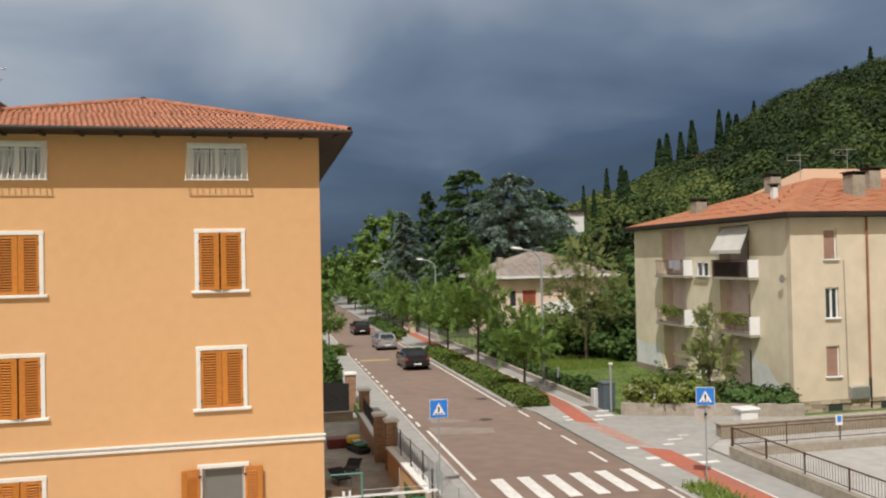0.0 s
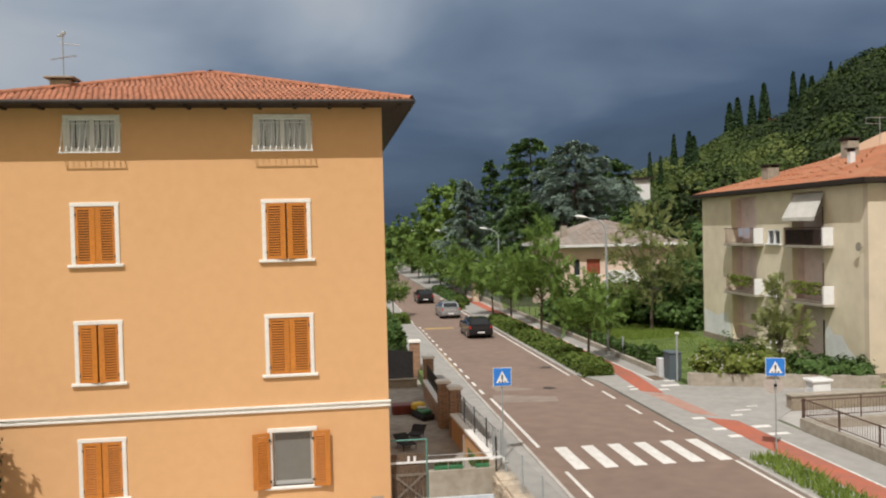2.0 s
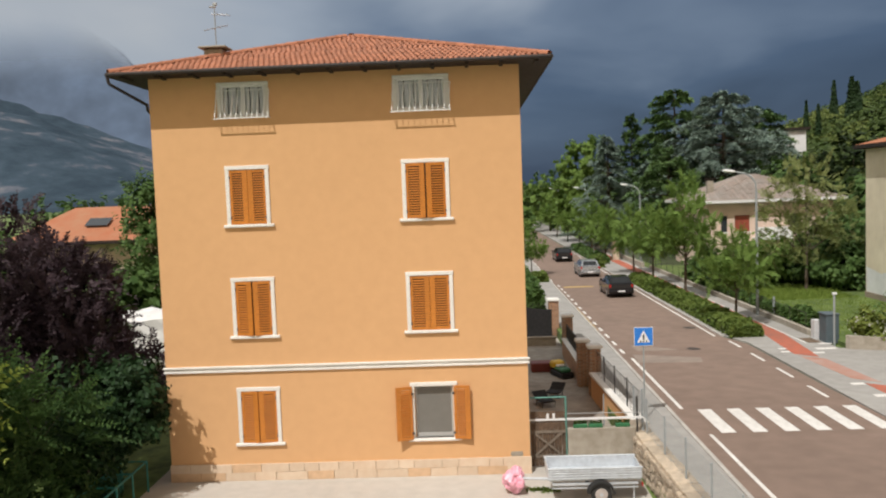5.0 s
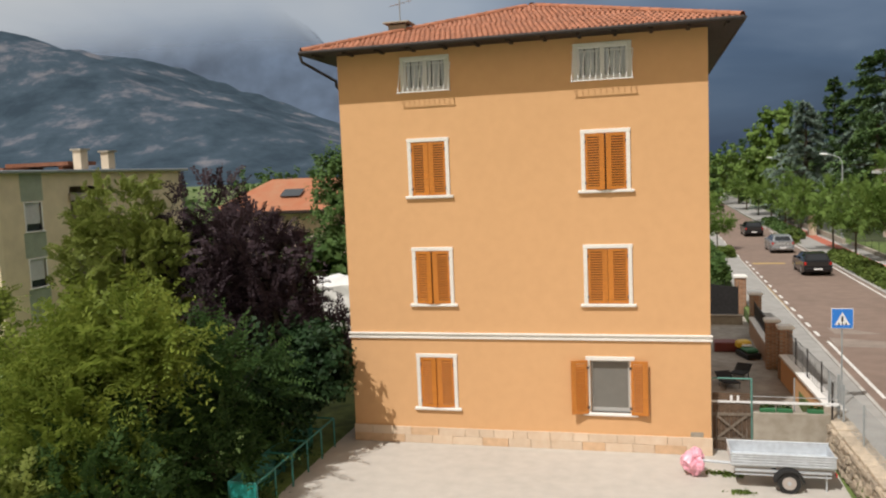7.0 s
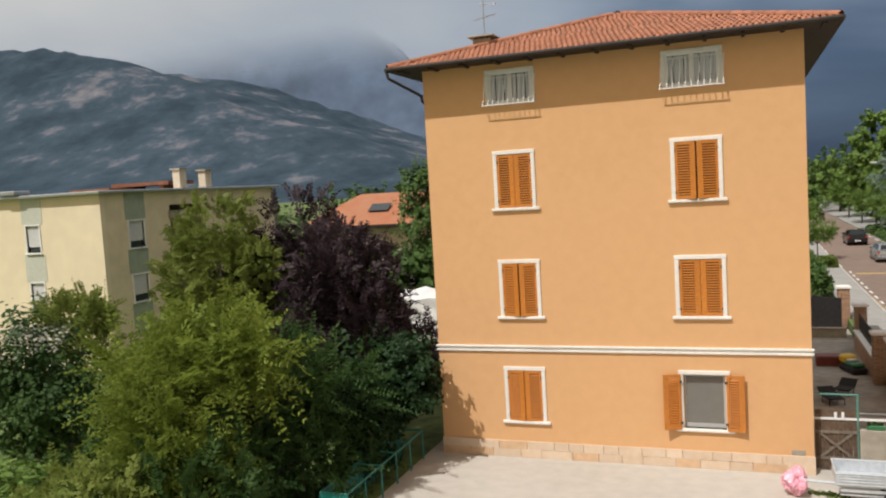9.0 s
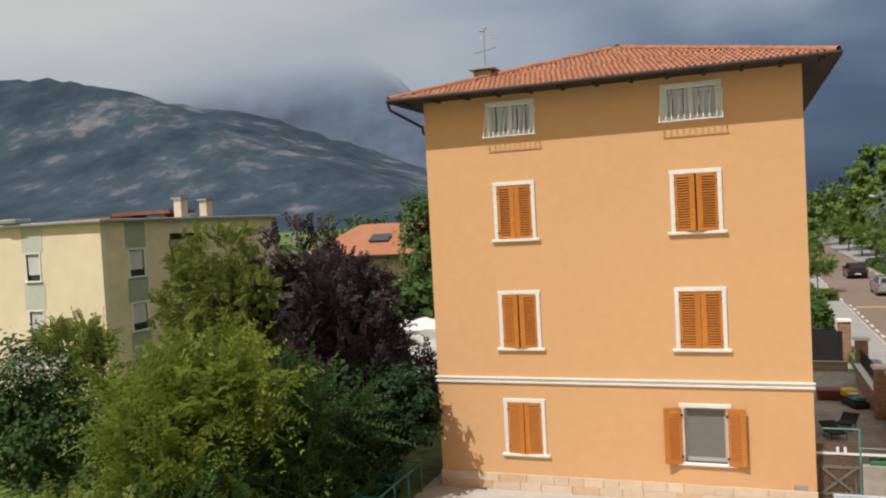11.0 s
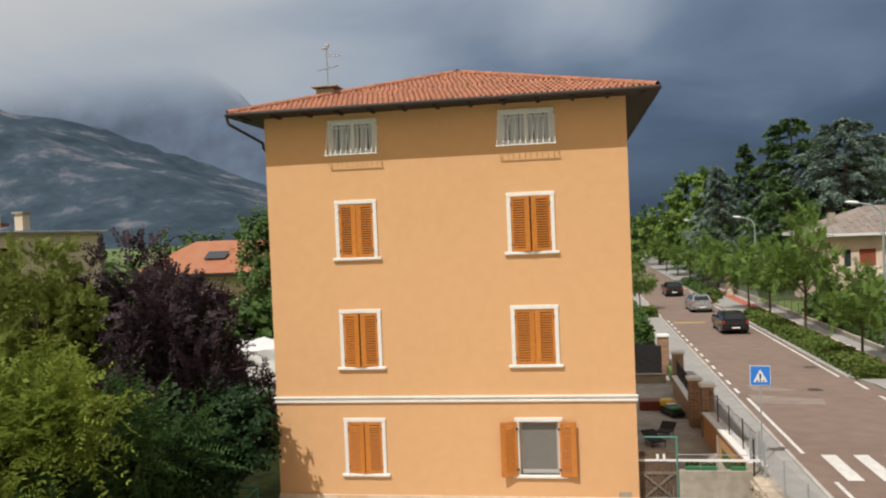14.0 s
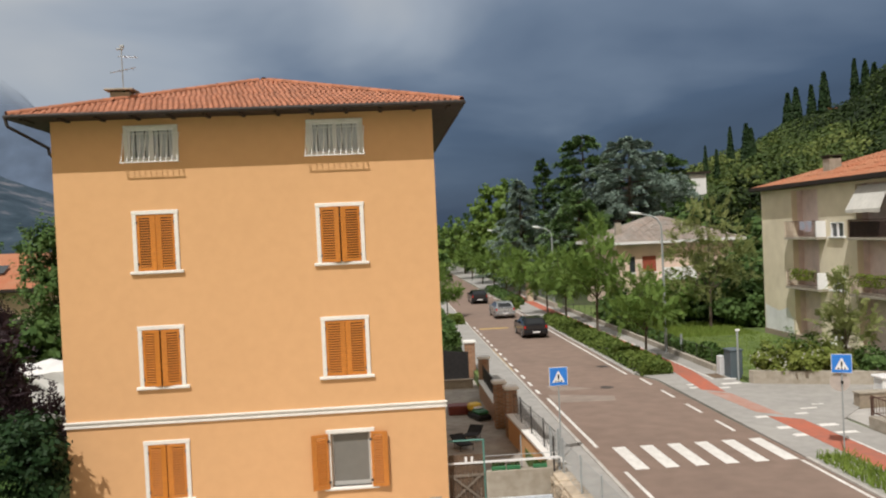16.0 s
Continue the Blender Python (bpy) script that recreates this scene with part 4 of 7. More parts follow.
for ya, yb in RECESS:
    for i, z in enumerate(FL):
        part("door_opening", boxes((BX + 0.655, BX + 0.698, ya + 0.35, ya + 1.15, z + 0.02, z + 2.15)), M_BROWNSH if i else M_GLASS, block, "closed brown balcony shutter door")
        if i == 0:
            continue
        yn, ye, px = ya - 0.85, yb - 0.1, 0.6
        b = part("balcony", boxes((BX - px, BX - 0.002, yn, ye, z - 0.02, z + 0.12), (BX - 0.002, BX + 0.65, ya + 0.02, yb - 0.02, z - 0.02, z + 0.12), bevel=0.01), M_CONC, block, "concrete balcony with steel railing")
        part("parapet_end", boxes((BX - px, BX - 0.02, yn, yn + 0.12, z + 0.12, z + 1.05), bevel=0.01), M_SIGNW, b, "white balcony end panel")
        part("parapet_end", boxes((BX - px, BX - 0.02, ye - 0.12, ye, z + 0.12, z + 1.05), bevel=0.01), M_BEIGE2, b)
        bm = tubes(((BX - px + 0.03, yn + 0.1, z + 1.05), (BX - px + 0.03, ye, z + 1.05), 0.025), ((BX - px + 0.03, yn + 0.1, z + 0.2), (BX - px + 0.03, ye, z + 0.2), 0.015), n=5)
        k = int((ye - yn) / 0.11)
        for q in range(k):
            y = yn + 0.1 + (ye - yn - 0.1) * q / k
            tube(bm, (BX - px + 0.03, y, z + 0.12), (BX - px + 0.03, y, z + 1.05), 0.010, n=4)
        part("railing", bm, M_RUST, b)
        if ya < 40 and i == 2:
            part("screen", boxes((BX - px + 0.05, BX - px + 0.065, yn + 0.3, ye - 0.2, z + 0.15, z + 0.95)), M_DARKPL, b, "dark cloth balcony screen")
        elif ya > 40 and i == 2:
            part("laundry", boxes((BX - px - 0.02, BX - px, yn + 0.5, yn + 1.2, z + 0.45, z + 1.07), (BX - px - 0.02, BX - px, yn + 1.3, yn + 1.8, z + 0.55, z + 1.07)), mat("faded_laundry", (0.30, 0.36, 0.46), 0.9, 0.3, 3, 40, 0.1, second=(0.55, 0.30, 0.28)), b, "washed clothes over the railing")
        if i == 1:
            g = np.random.default_rng(600 + int(ya))
            p_ = np.stack([BX - px + g.uniform(-0.12, 0.25, 420), g.uniform(yn + 0.4, ye - 0.6, 420), z + g.uniform(0.55, 1.2, 420)], 1)
            quads("balcony_plant", leaves(g, p_, 0.10), L_LIGHT, b, "trailing green balcony plant")
for z in (1.0, 4.05, 7.05):
    w = part("window", boxes((BX - 0.01, BX + 0.12, SMALLW[0] + 0.1, SMALLW[0] + 0.17, z + 0.05, z + 0.85), (BX - 0.01, BX + 0.12, SMALLW[1] - 0.17, SMALLW[1] - 0.1, z + 0.05, z + 0.85), (BX - 0.01, BX + 0.12, 43.38, 43.46, z + 0.05, z + 0.85), (BX - 0.01, BX + 0.12, SMALLW[0] + 0.17, SMALLW[1] - 0.17, z + 0.79, z + 0.85)), M_SIGNW, block)
    part("pane", boxes((BX + 0.09, BX + 0.10, SMALLW[0] + 0.1, SMALLW[1] - 0.1, z + 0.05, z + 0.85)), M_GLASS, w)
    part("window_sill", boxes((BX - 0.16, BX + 0.05, SMALLW[0] - 0.05, SMALLW[1] + 0.05, z - 0.04, z + 0.05), bevel=0.008), M_SIGNW, w)
for i, (xa, xb, za, zb) in enumerate(FW):
    w = part("window", boxes((xa, xa + 0.07, BY + 0.1, BY + 0.18, za, zb), (xb - 0.07, xb, BY + 0.1, BY + 0.18, za, zb), (xa + 0.07, xb - 0.07, BY + 0.1, BY + 0.18, zb - 0.07, zb)), M_SIGNW, block)
    if i % 3 == 1:
        part("pane", boxes((xa + 0.07, xb - 0.07, BY + 0.14, BY + 0.15, za, zb - 0.07)), M_GLASS, w)
        part("sash_bar", boxes(((xa + xb) / 2 - 0.05, (xa + xb) / 2 + 0.05, BY + 0.1, BY + 0.16, za, zb - 0.07)), M_SIGNW, w)
    else:
        part("roller_shutter", ribbed("x", xa + 0.07, xb - 0.07, BY + 0.09, za, zb - 0.07), M_BROWNSH, w, "lowered brown roller shutter")
    part("window_sill", boxes((xa - 0.08, xb + 0.08, BY - 0.12, BY + 0.1, za - 0.08, za), bevel=0.01), M_SIGNW, w)
part("downpipe", tubes(((29.6, BY - 0.09, BEAVE), (29.6, BY - 0.09, 2.0), 0.055), n=8), mat("copper_pipe", (0.30, 0.12, 0.06), 0.6, 0.2), block, "reddish copper downpipe")
part("downpipe_foot", tubes(((29.6, BY - 0.09, 2.0), (29.6, BY - 0.09, 0.5), 0.065), n=8), M_BLACKMET, block)
part("gas_pipe", tubes(((28.25, BY - 0.05, 7.9), (28.35, BY - 0.05, 1.5), 0.025), n=6), M_CONC, block)
part("meter_box", boxes((28.35, 29.4, BY - 0.3, BY, 1.0, 1.6), bevel=0.02), M_GREY, block, "grey steel meter box")
part("cellar_window", boxes((27.15, 27.95, BY - 0.085, BY - 0.06, 0.45, 0.86)), M_GLASS, block)
part("cellar_window", boxes((30.2, 31.4, BY - 0.085, BY - 0.06, 0.45, 0.86)), M_GLASS, block)
part("awning_cloth", (lambda bm: (poly(bm, [(BX - 0.02, 41.3, 9.8), (BX - 0.02, 38.6, 9.8), (BX - 0.95, 38.0, 8.55), (BX - 0.95, 41.0, 8.55)]), poly(bm, [(BX - 0.95, 41.0, 8.55), (BX - 0.95, 38.0, 8.55), (BX - 0.96, 38.0, 8.35), (BX - 0.96, 41.0, 8.38)]), bm)[2])(bmesh.new()), M_AWN, block, "pale sun-bleached awning let down over the balcony")
part("awning_arm", tubes(((BX, 38.8, 8.9), (BX - 0.94, 38.1, 8.55), 0.015), ((BX, 41.6, 8.9), (BX - 0.94, 40.9, 8.55), 0.015), n=5), M_GREY, block)
part("satellite_dish", (lambda bm: (bmesh.ops.create_cone(bm, cap_ends=True, segments=14, radius1=0.05, radius2=0.22, depth=0.08, matrix=pose(BX - 0.2, 35.6, 7.05, 0, -90, 0)), tube(bm, (BX, 35.6, 7.05), (BX - 0.2, 35.6, 7.05), 0.02), bm)[2])(bmesh.new()), M_CONC, block, "small grey satellite dish")


def hip_roof(parent, x0, x1, y0, y1, z, rise, run, m, fascia, rows=True, label="", over=0.0):
    """Hipped roof with a board edge and rows of half-round tiles."""
    along_x = (x1 - x0) > (y1 - y0)
    bm = bmesh.new()
    lo = [bm.verts.new(p) for p in ((x0, y0, z), (x1, y0, z), (x1, y1, z), (x0, y1, z))]
    half = run
    if along_x:
        ra, rb = bm.verts.new((x0 + half, (y0 + y1) / 2, z + rise)), bm.verts.new((x1 - half, (y0 + y1) / 2, z + rise))
        faces = ((lo[0], lo[1], rb, ra), (lo[1], lo[2], rb), (lo[2], lo[3], ra, rb), (lo[3], lo[0], ra))
    else:
        ra, rb = bm.verts.new(((x0 + x1) / 2, y0 + half, z + rise)), bm.verts.new(((x0 + x1) / 2, y1 - half, z + rise))
        faces = ((lo[0], lo[1], ra), (lo[1], lo[2], rb, ra), (lo[2], lo[3], rb), (lo[3], lo[0], ra, rb))
    geo_faces = [bm.faces.new(f) for f in faces]
    planes = [(f.verts[0].co.copy(), f.verts[1].co.copy(), [v.co.copy() for v in f.verts]) for f in geo_faces]
    bm.faces.new(lo[::-1])
    r = part("roof", bm, m, parent, label)
    part("eaves_board", boxes((x0 - 0.05, x1 + 0.05, y0 - 0.06, y0, z - 0.16, z + 0.07), (x0 - 0.06, x0, y0, y1, z - 0.16, z + 0.07), (x1, x1 + 0.06, y0, y1, z - 0.16, z + 0.07), (x0, x1, y0, y1, z - 0.2, z - 0.02)), fascia, r)
    if rows:
        vv, ff = [], []
        for a, b, poly_pts in planes:
            u = (b - a).normalized()
            nrm = (b - a).cross(poly_pts[2] - a).normalized()
            v = nrm.cross(u)
            L = (b - a).length
            tops = poly_pts[2:]
            hgt = max((p - a).dot(v) for p in tops)
            us = sorted((p - a).dot(u) for p in tops)
            n = int(L / 0.26)
            for k in range(n):
                s = (k + 0.5) / n * L
                ht = hgt * min(1.0, s / max(us[0], 0.01), (L - s) / max(L - us[-1], 0.01))
                st = max(1, int(ht / 1.2))
                for q in range(st):
                    h0, h1 = ht * q / st, ht * (q + 1) / st
                    lift = 0.02 + 0.02 * ((k * 7 + q * 3) % 5) / 5
                    base = len(vv)
                    for dx, dz in ((-0.10, 0.0), (-0.06, 0.07), (0.06, 0.07), (0.10, 0.0)):
                        vv.append(a + u * (s + dx) + v * h0 + nrm * (dz + lift))
                        vv.append(a + u * (s + dx * 0.85) + v * h1 + nrm * (dz * 0.8 + lift * 0.3))
                    ff += [(base + 2 * j, base + 2 * j + 2, base + 2 * j + 3, base + 2 * j + 1) for j in range(3)] + [(base, base + 2, base + 4, base + 6)]
        me = bpy.data.meshes.new("tile_cover")
        me.from_pydata(vv, [], ff)
        me.materials.append(m)
        ob = new("tile_cover", me)
        ob.parent = r
        tagged(ob, kind="stuff")
    return r


hip_roof(block, BX - 0.5, BXR + 0.5, BY - 0.5, BYB + 0.5, BEAVE + 0.02, 2.6, 8.4, M_TILEOLD, M_DARKWOOD, label="faded orange barrel-tile hipped roof")


def chimney(loc, w, h, label, m=M_CONC):
    c = thing("chimney", label, "chimney", loc, group="rooftop chimneys")
    part("shaft", boxes((-w / 2, w / 2, -w / 2, w / 2, -0.6, h), bevel=0.01), m, c)
    part("cap", boxes((-w / 2 - 0.1, w / 2 + 0.1, -w / 2 - 0.1, w / 2 + 0.1, h + 0.14, h + 0.2), (-w / 2, -w / 2 + 0.1, -w / 2, w / 2, h, h + 0.14), (w / 2 - 0.1, w / 2, -w / 2, w / 2, h, h + 0.14)), M_DARKWOOD, c)
    return c


chimney((27.2, 47.0, 11.2), 0.75, 0.5, "squat grey rendered chimney on the tiled roof")
chimney((30.5, 44.0, 12.3), 0.7, 0.7, "squat grey rendered chimney on the tiled roof")
chimney((28.5, 41.0, 11.6), 0.3, 0.5, "thin white flue pipe on the tiled roof", M_SIGNW)
chimney((31.9, 38.7, 11.6), 0.8, 0.95, "pale rendered chimney near the roof edge", M_CONC)
chimney((34.5, 40.5, 12.1), 0.75, 0.9, "pale rendered chimney near the roof edge", M_CONC)
for k, (x, y, z) in enumerate(((32.6, 44.2, 12.6), (35.0, 43.0, 12.8))):
    a = thing("tv_antenna", "thin rooftop aerial on a steel mast", "antenna", (x, y, z), group="aerials on the block")
    part("mast", tubes(((0, 0, -0.6), (0, 0, 1.9), 0.02)), M_GREY, a)
    part("aerial", tubes(((-0.9, 0, 1.8), (0.7, 0, 1.8), 0.015), ((-0.9, 0, 1.45), (0.1, 0, 1.45), 0.015), ((-0.9, 0, 1.8), (-0.9, 0, 1.45), 0.012)), M_GREY, a)

back = thing("house", "house with pale orange tiled roof behind the block", "house", (0, 0, 0))
part("wall", boxes((43.6, 66, 59.8, 66.4, 0.4, 13.3)), M_BEIGE2, back)
hip_roof(back, 42.9, 67, 59.2, 67, 13.3, 2.5, 4, M_TILEPALE, M_CONC, rows=False, label="pale orange tiled roof")

# ---- villa among the trees ----
villa = thing("villa", "two-storey pale pink villa with grey-brown hipped roof", "house", (0, 0, 0))
vx0, vx1, vy0, vy1 = 21.0, 32.0, 72.0, 83.0
bm = bmesh.new()
vh = [(22.2, 22.75, 3.9, 5.35), (23.4, 24.7, 3.9, 5.35), (28.2, 29.2, 3.9, 5.35), (23.4, 24.7, 1.0, 2.6)]
wall_with_holes(bm, vx0, vx1, vy0, vy0 + 0.35, 0.3, 6.6, vh)
bmesh.ops.remove_doubles(bm, verts=bm.verts, dist=0.0005)
part("wall", bm, M_VILLA, villa)
part("side_wall", boxes((vx0, vx0 + 0.35, vy0 + 0.35, vy1, 0.3, 6.6), (vx1 - 0.35, vx1, vy0 + 0.35, vy1, 0.3, 6.6), (vx0 + 0.35, vx1 - 0.35, vy1 - 0.35, vy1, 0.3, 6.6)), M_VILLA, villa)
for i, (xa, xb, za, zb) in enumerate(vh):
    w = part("window", boxes((xa - 0.08, xb + 0.08, vy0 - 0.06, vy0 + 0.1, za - 0.1, za)), M_SIGNW, villa)
    part("shutter" if i % 2 else "pane", boxes((xa, xb, vy0 + 0.08, vy0 + 0.12, za, zb)), M_REDSH if i % 2 else M_GLASS, w)
part("balcony", boxes((24.9, 28.0, vy0 - 1.2, vy0, 3.2, 3.4), (24.9, 28.0, vy0 - 1.2, vy0 - 1.1, 3.4, 4.3)), M_SIGNW, villa, "white balcony")
hip_roof(villa, vx0 - 0.8, vx1 + 0.8, vy0 - 0.8, vy1 + 0.8, 6.65, 2.3, 5.6, M_SLATE, M_SIGNW, label="grey-brown tiled hipped roof")
chimney((21.9, 74.2, 7.6), 0.55, 0.9, "narrow chimney on the villa roof")
wh = thing("house", "small white house with flat dark roof on the slope", "house", (0, 0, 0))
part("wall", boxes((42.9, 45.3, 110, 114, 3, 14.9)), M_SIGNW, wh)
part("roof", boxes((42.3, 45.8, 109.6, 114.4, 14.9, 15.2)), M_DARKWOOD, wh)
# ---- yellow flat-roofed building beyond the trees ----
yb = thing("apartment_building", "pale yellow flat-roofed apartment block with roller-shuttered windows", "building", (-30.2, 32.0, 0))
YH = 9.05
bm = bmesh.new()
yw = [(-5.0, -4.1, 6.2, 7.6), (-5.0, -4.1, 3.2, 4.6), (-5.0, -4.1, 0.3, 1.6)]
wall_with_holes(bm, -16, 0, 0, 0.3, 0, YH, yw)
bmesh.ops.remove_doubles(bm, verts=bm.verts, dist=0.0005)
part("front_wall", bm, M_YELLOW, yb, "pale yellow render")
bm = bmesh.new()
ys = [(1.9, 3.0, 6.15, 7.55), (1.9, 3.0, 3.3, 4.7), (5.2, 8.2, 5.9, 8.3), (5.2, 8.2, 2.9, 5.3)]
wall_x(bm, -0.3, 0, 0.3, 16, 0, YH, ys)
bmesh.ops.remove_doubles(bm, verts=bm.verts, dist=0.0005)
part("side_wall", bm, M_YELLOW2, yb, "yellow render, slightly darker for the shaded side")
part("core", boxes((-15.7, -1.6, 1.6, 15.7, 0, YH - 0.1)), M_YELLOW2, yb)
# front panels take a lighter copy of the sage, sunlight put into the colour
for d in ((-5.25, -3.85, -0.02, 0.0, 4.7, 6.1), (-5.25, -3.85, -0.02, 0, 7.7, YH)):
    part("panel", boxes(d), mat("sunlit_sage_panel", (0.52, 0.54, 0.47), 0.85, 0.08), yb, "sage panel between windows, lightened for the sunlit front")
for d in ((0, 0.02, 1.7, 3.2, 4.8, 6.05), (0, 0.02, 1.7, 3.2, 7.65, YH), (0, 0.02, 1.7, 3.2, 1.5, 3.2)):
    part("panel", boxes(d), M_SAGE, yb, "sage green panel between windows")
for xa, xb, za, zb in yw:
    w = part("window", boxes((xa - 0.08, xa, -0.05, 0.2, za, zb), (xb, xb + 0.08, -0.05, 0.2, za, zb), (xa - 0.08, xb + 0.08, -0.05, 0.2, zb, zb + 0.08), (xa - 0.12, xb + 0.12, -0.12, 0.2, za - 0.08, za), bevel=0.01), M_SIGNW, yb)
    part("roller_shutter", ribbed("x", xa, xb, 0.06, za + 0.3, zb), M_GREYSH, w, "pale grey roller shutter nearly down")
    part("pane", boxes((xa, xb, 0.12, 0.13, za, zb)), M_GLASS, w)
for ya, ybb, za, zb in ys[:2]:
    w = part("window", boxes((-0.2, 0.05, ya - 0.08, ya, za, zb), (-0.2, 0.05, ybb, ybb + 0.08, za, zb), (-0.2, 0.05, ya - 0.08, ybb + 0.08, zb, zb + 0.08), (-0.2, 0.12, ya - 0.12, ybb + 0.12, za - 0.08, za), bevel=0.01), M_SIGNW, yb)
    part("roller_shutter", ribbed("y", ya, ybb, -0.06, za + 0.35, zb), M_GREYSH, w, "pale grey roller shutter nearly down")
    part("pane", boxes((-0.13, -0.12, ya, ybb, za, zb)), M_GLASS, w)
part("loggia", boxes((-1.5, -1.4, 5.2, 8.2, 2.9, 8.3), (-0.9, 0.15, 5.1, 8.3, 7.55, 7.95), (-1.5, 0.1, 5.1, 8.3, 5.5, 5.7)), M_CONC, yb, "shaded loggia with concrete front")
part("roof", boxes((-16.5, 0.35, -0.35, 16.4, YH, YH + 0.15), bevel=0.03), M_GREY, yb, "flat roof with thin grey metal edge")
part("penthouse", boxes((-5.6, -1.4, 7.0, 9.4, YH + 0.45, YH + 0.66), (-5.2, -4.9, 7.2, 9.2, YH + 0.1, YH + 0.45), (-2.2, -1.9, 7.2, 9.2, YH + 0.1, YH + 0.45), (-7.4, -4.4, 5.5, 7.5, YH + 0.3, YH + 0.42)), mat("rusty_roof_sheet", (0.22, 0.09, 0.05), 0.8, 0.3), yb, "low rust-red roof structure")
part("roof_edge_flashing", boxes((-6.2, -5.0, -0.55, 0.5, YH + 0.2, YH + 0.42), bevel=0.04), M_GREY, yb)
for y, h, cx in ((7.2, 1.25, 0.66), (9.0, 1.15, 1.1)):
    part("roof_chimney", boxes((cx - 1.85, cx - 1.35, y, y + 0.6, YH + 0.2, YH + h)), M_BEIGE2, yb)
    part("roof_chimney_cap", boxes((cx - 1.95, cx - 1.25, y - 0.1, y + 0.7, YH + h, YH + h + 0.1)), M_CONC, yb)

red = thing("house", "low house with faded red tiled roof and skylight", "house", (0, 0, 0))
part("wall", boxes((-34.8, -21, 61, 70, 0, 5.6)), M_VILLA, red)
hip_roof(red, -35.8, -20, 60, 71, 5.6, 2.6, 3.6, M_TILEOLD, M_DARKWOOD, rows=False, label="faded red tiled roof")
part("skylight", (lambda bm: (box(bm, -0.9, 0.9, -0.6, 0.6, 0, 0.08, m=Matrix.Translation((-29.0, 62.6, 7.0)) @ Matrix.Rotation(radians(27), 4, "X")), bm)[1])(bmesh.new()), M_GLASS, red, "dark roof window")

# ---- hills and mountains ----


def fbm(x, y, s, seed, octs=5):
    return noise.fractal(Vector((x * s + seed, y * s - seed, seed * 0.37)), 0.9, 2.1, octs)


def terrain(name, material, xs, ys, height, label, cat):
    vv = [(x, y, height(x, y)) for y in ys for x in xs]
    w = len(xs)
    ff = [(j * w + i, j * w + i + 1, (j + 1) * w + i + 1, (j + 1) * w + i) for j in range(len(ys) - 1) for i in range(w - 1)]
    me = bpy.data.meshes.new(name)
    me.from_pydata(vv, [], ff)
    me.polygons.foreach_set("use_smooth", [True] * len(ff))
    me.materials.append(material)
    return tagged(new(name, me), label, cat, kind="structure")


def smooth(a, b, x):
    t = max(0.0, min(1.0, (x - a) / (b - a)))
    return t * t * (3 - 2 * t)


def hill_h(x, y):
    """Wooded hill east of the street: its crest climbs from north to east, some 300 m away, set by azimuth to fit the
    camera's view.
    """
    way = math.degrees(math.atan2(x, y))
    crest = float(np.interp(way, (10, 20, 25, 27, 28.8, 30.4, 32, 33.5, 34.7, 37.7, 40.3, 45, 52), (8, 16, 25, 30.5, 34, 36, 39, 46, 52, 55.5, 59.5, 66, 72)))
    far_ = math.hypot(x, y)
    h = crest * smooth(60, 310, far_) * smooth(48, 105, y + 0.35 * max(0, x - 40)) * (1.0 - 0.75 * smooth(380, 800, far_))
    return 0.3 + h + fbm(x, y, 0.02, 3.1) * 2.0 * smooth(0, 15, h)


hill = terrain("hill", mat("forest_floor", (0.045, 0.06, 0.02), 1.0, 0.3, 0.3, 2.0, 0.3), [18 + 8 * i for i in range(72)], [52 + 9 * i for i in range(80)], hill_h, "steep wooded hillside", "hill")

hh = thing("house", "white farmhouse among cypresses on the hill", "house", (152.5, 261, hill_h(152.5, 261) + 1.8))
part("wall", boxes((-3, 3, -2.5, 2.5, -2, 5.2)), M_BEIGE2, hh)
part("roof", boxes((-3.5, 3.5, -3, 3, 5.2, 5.8)), M_TILEOLD, hh)


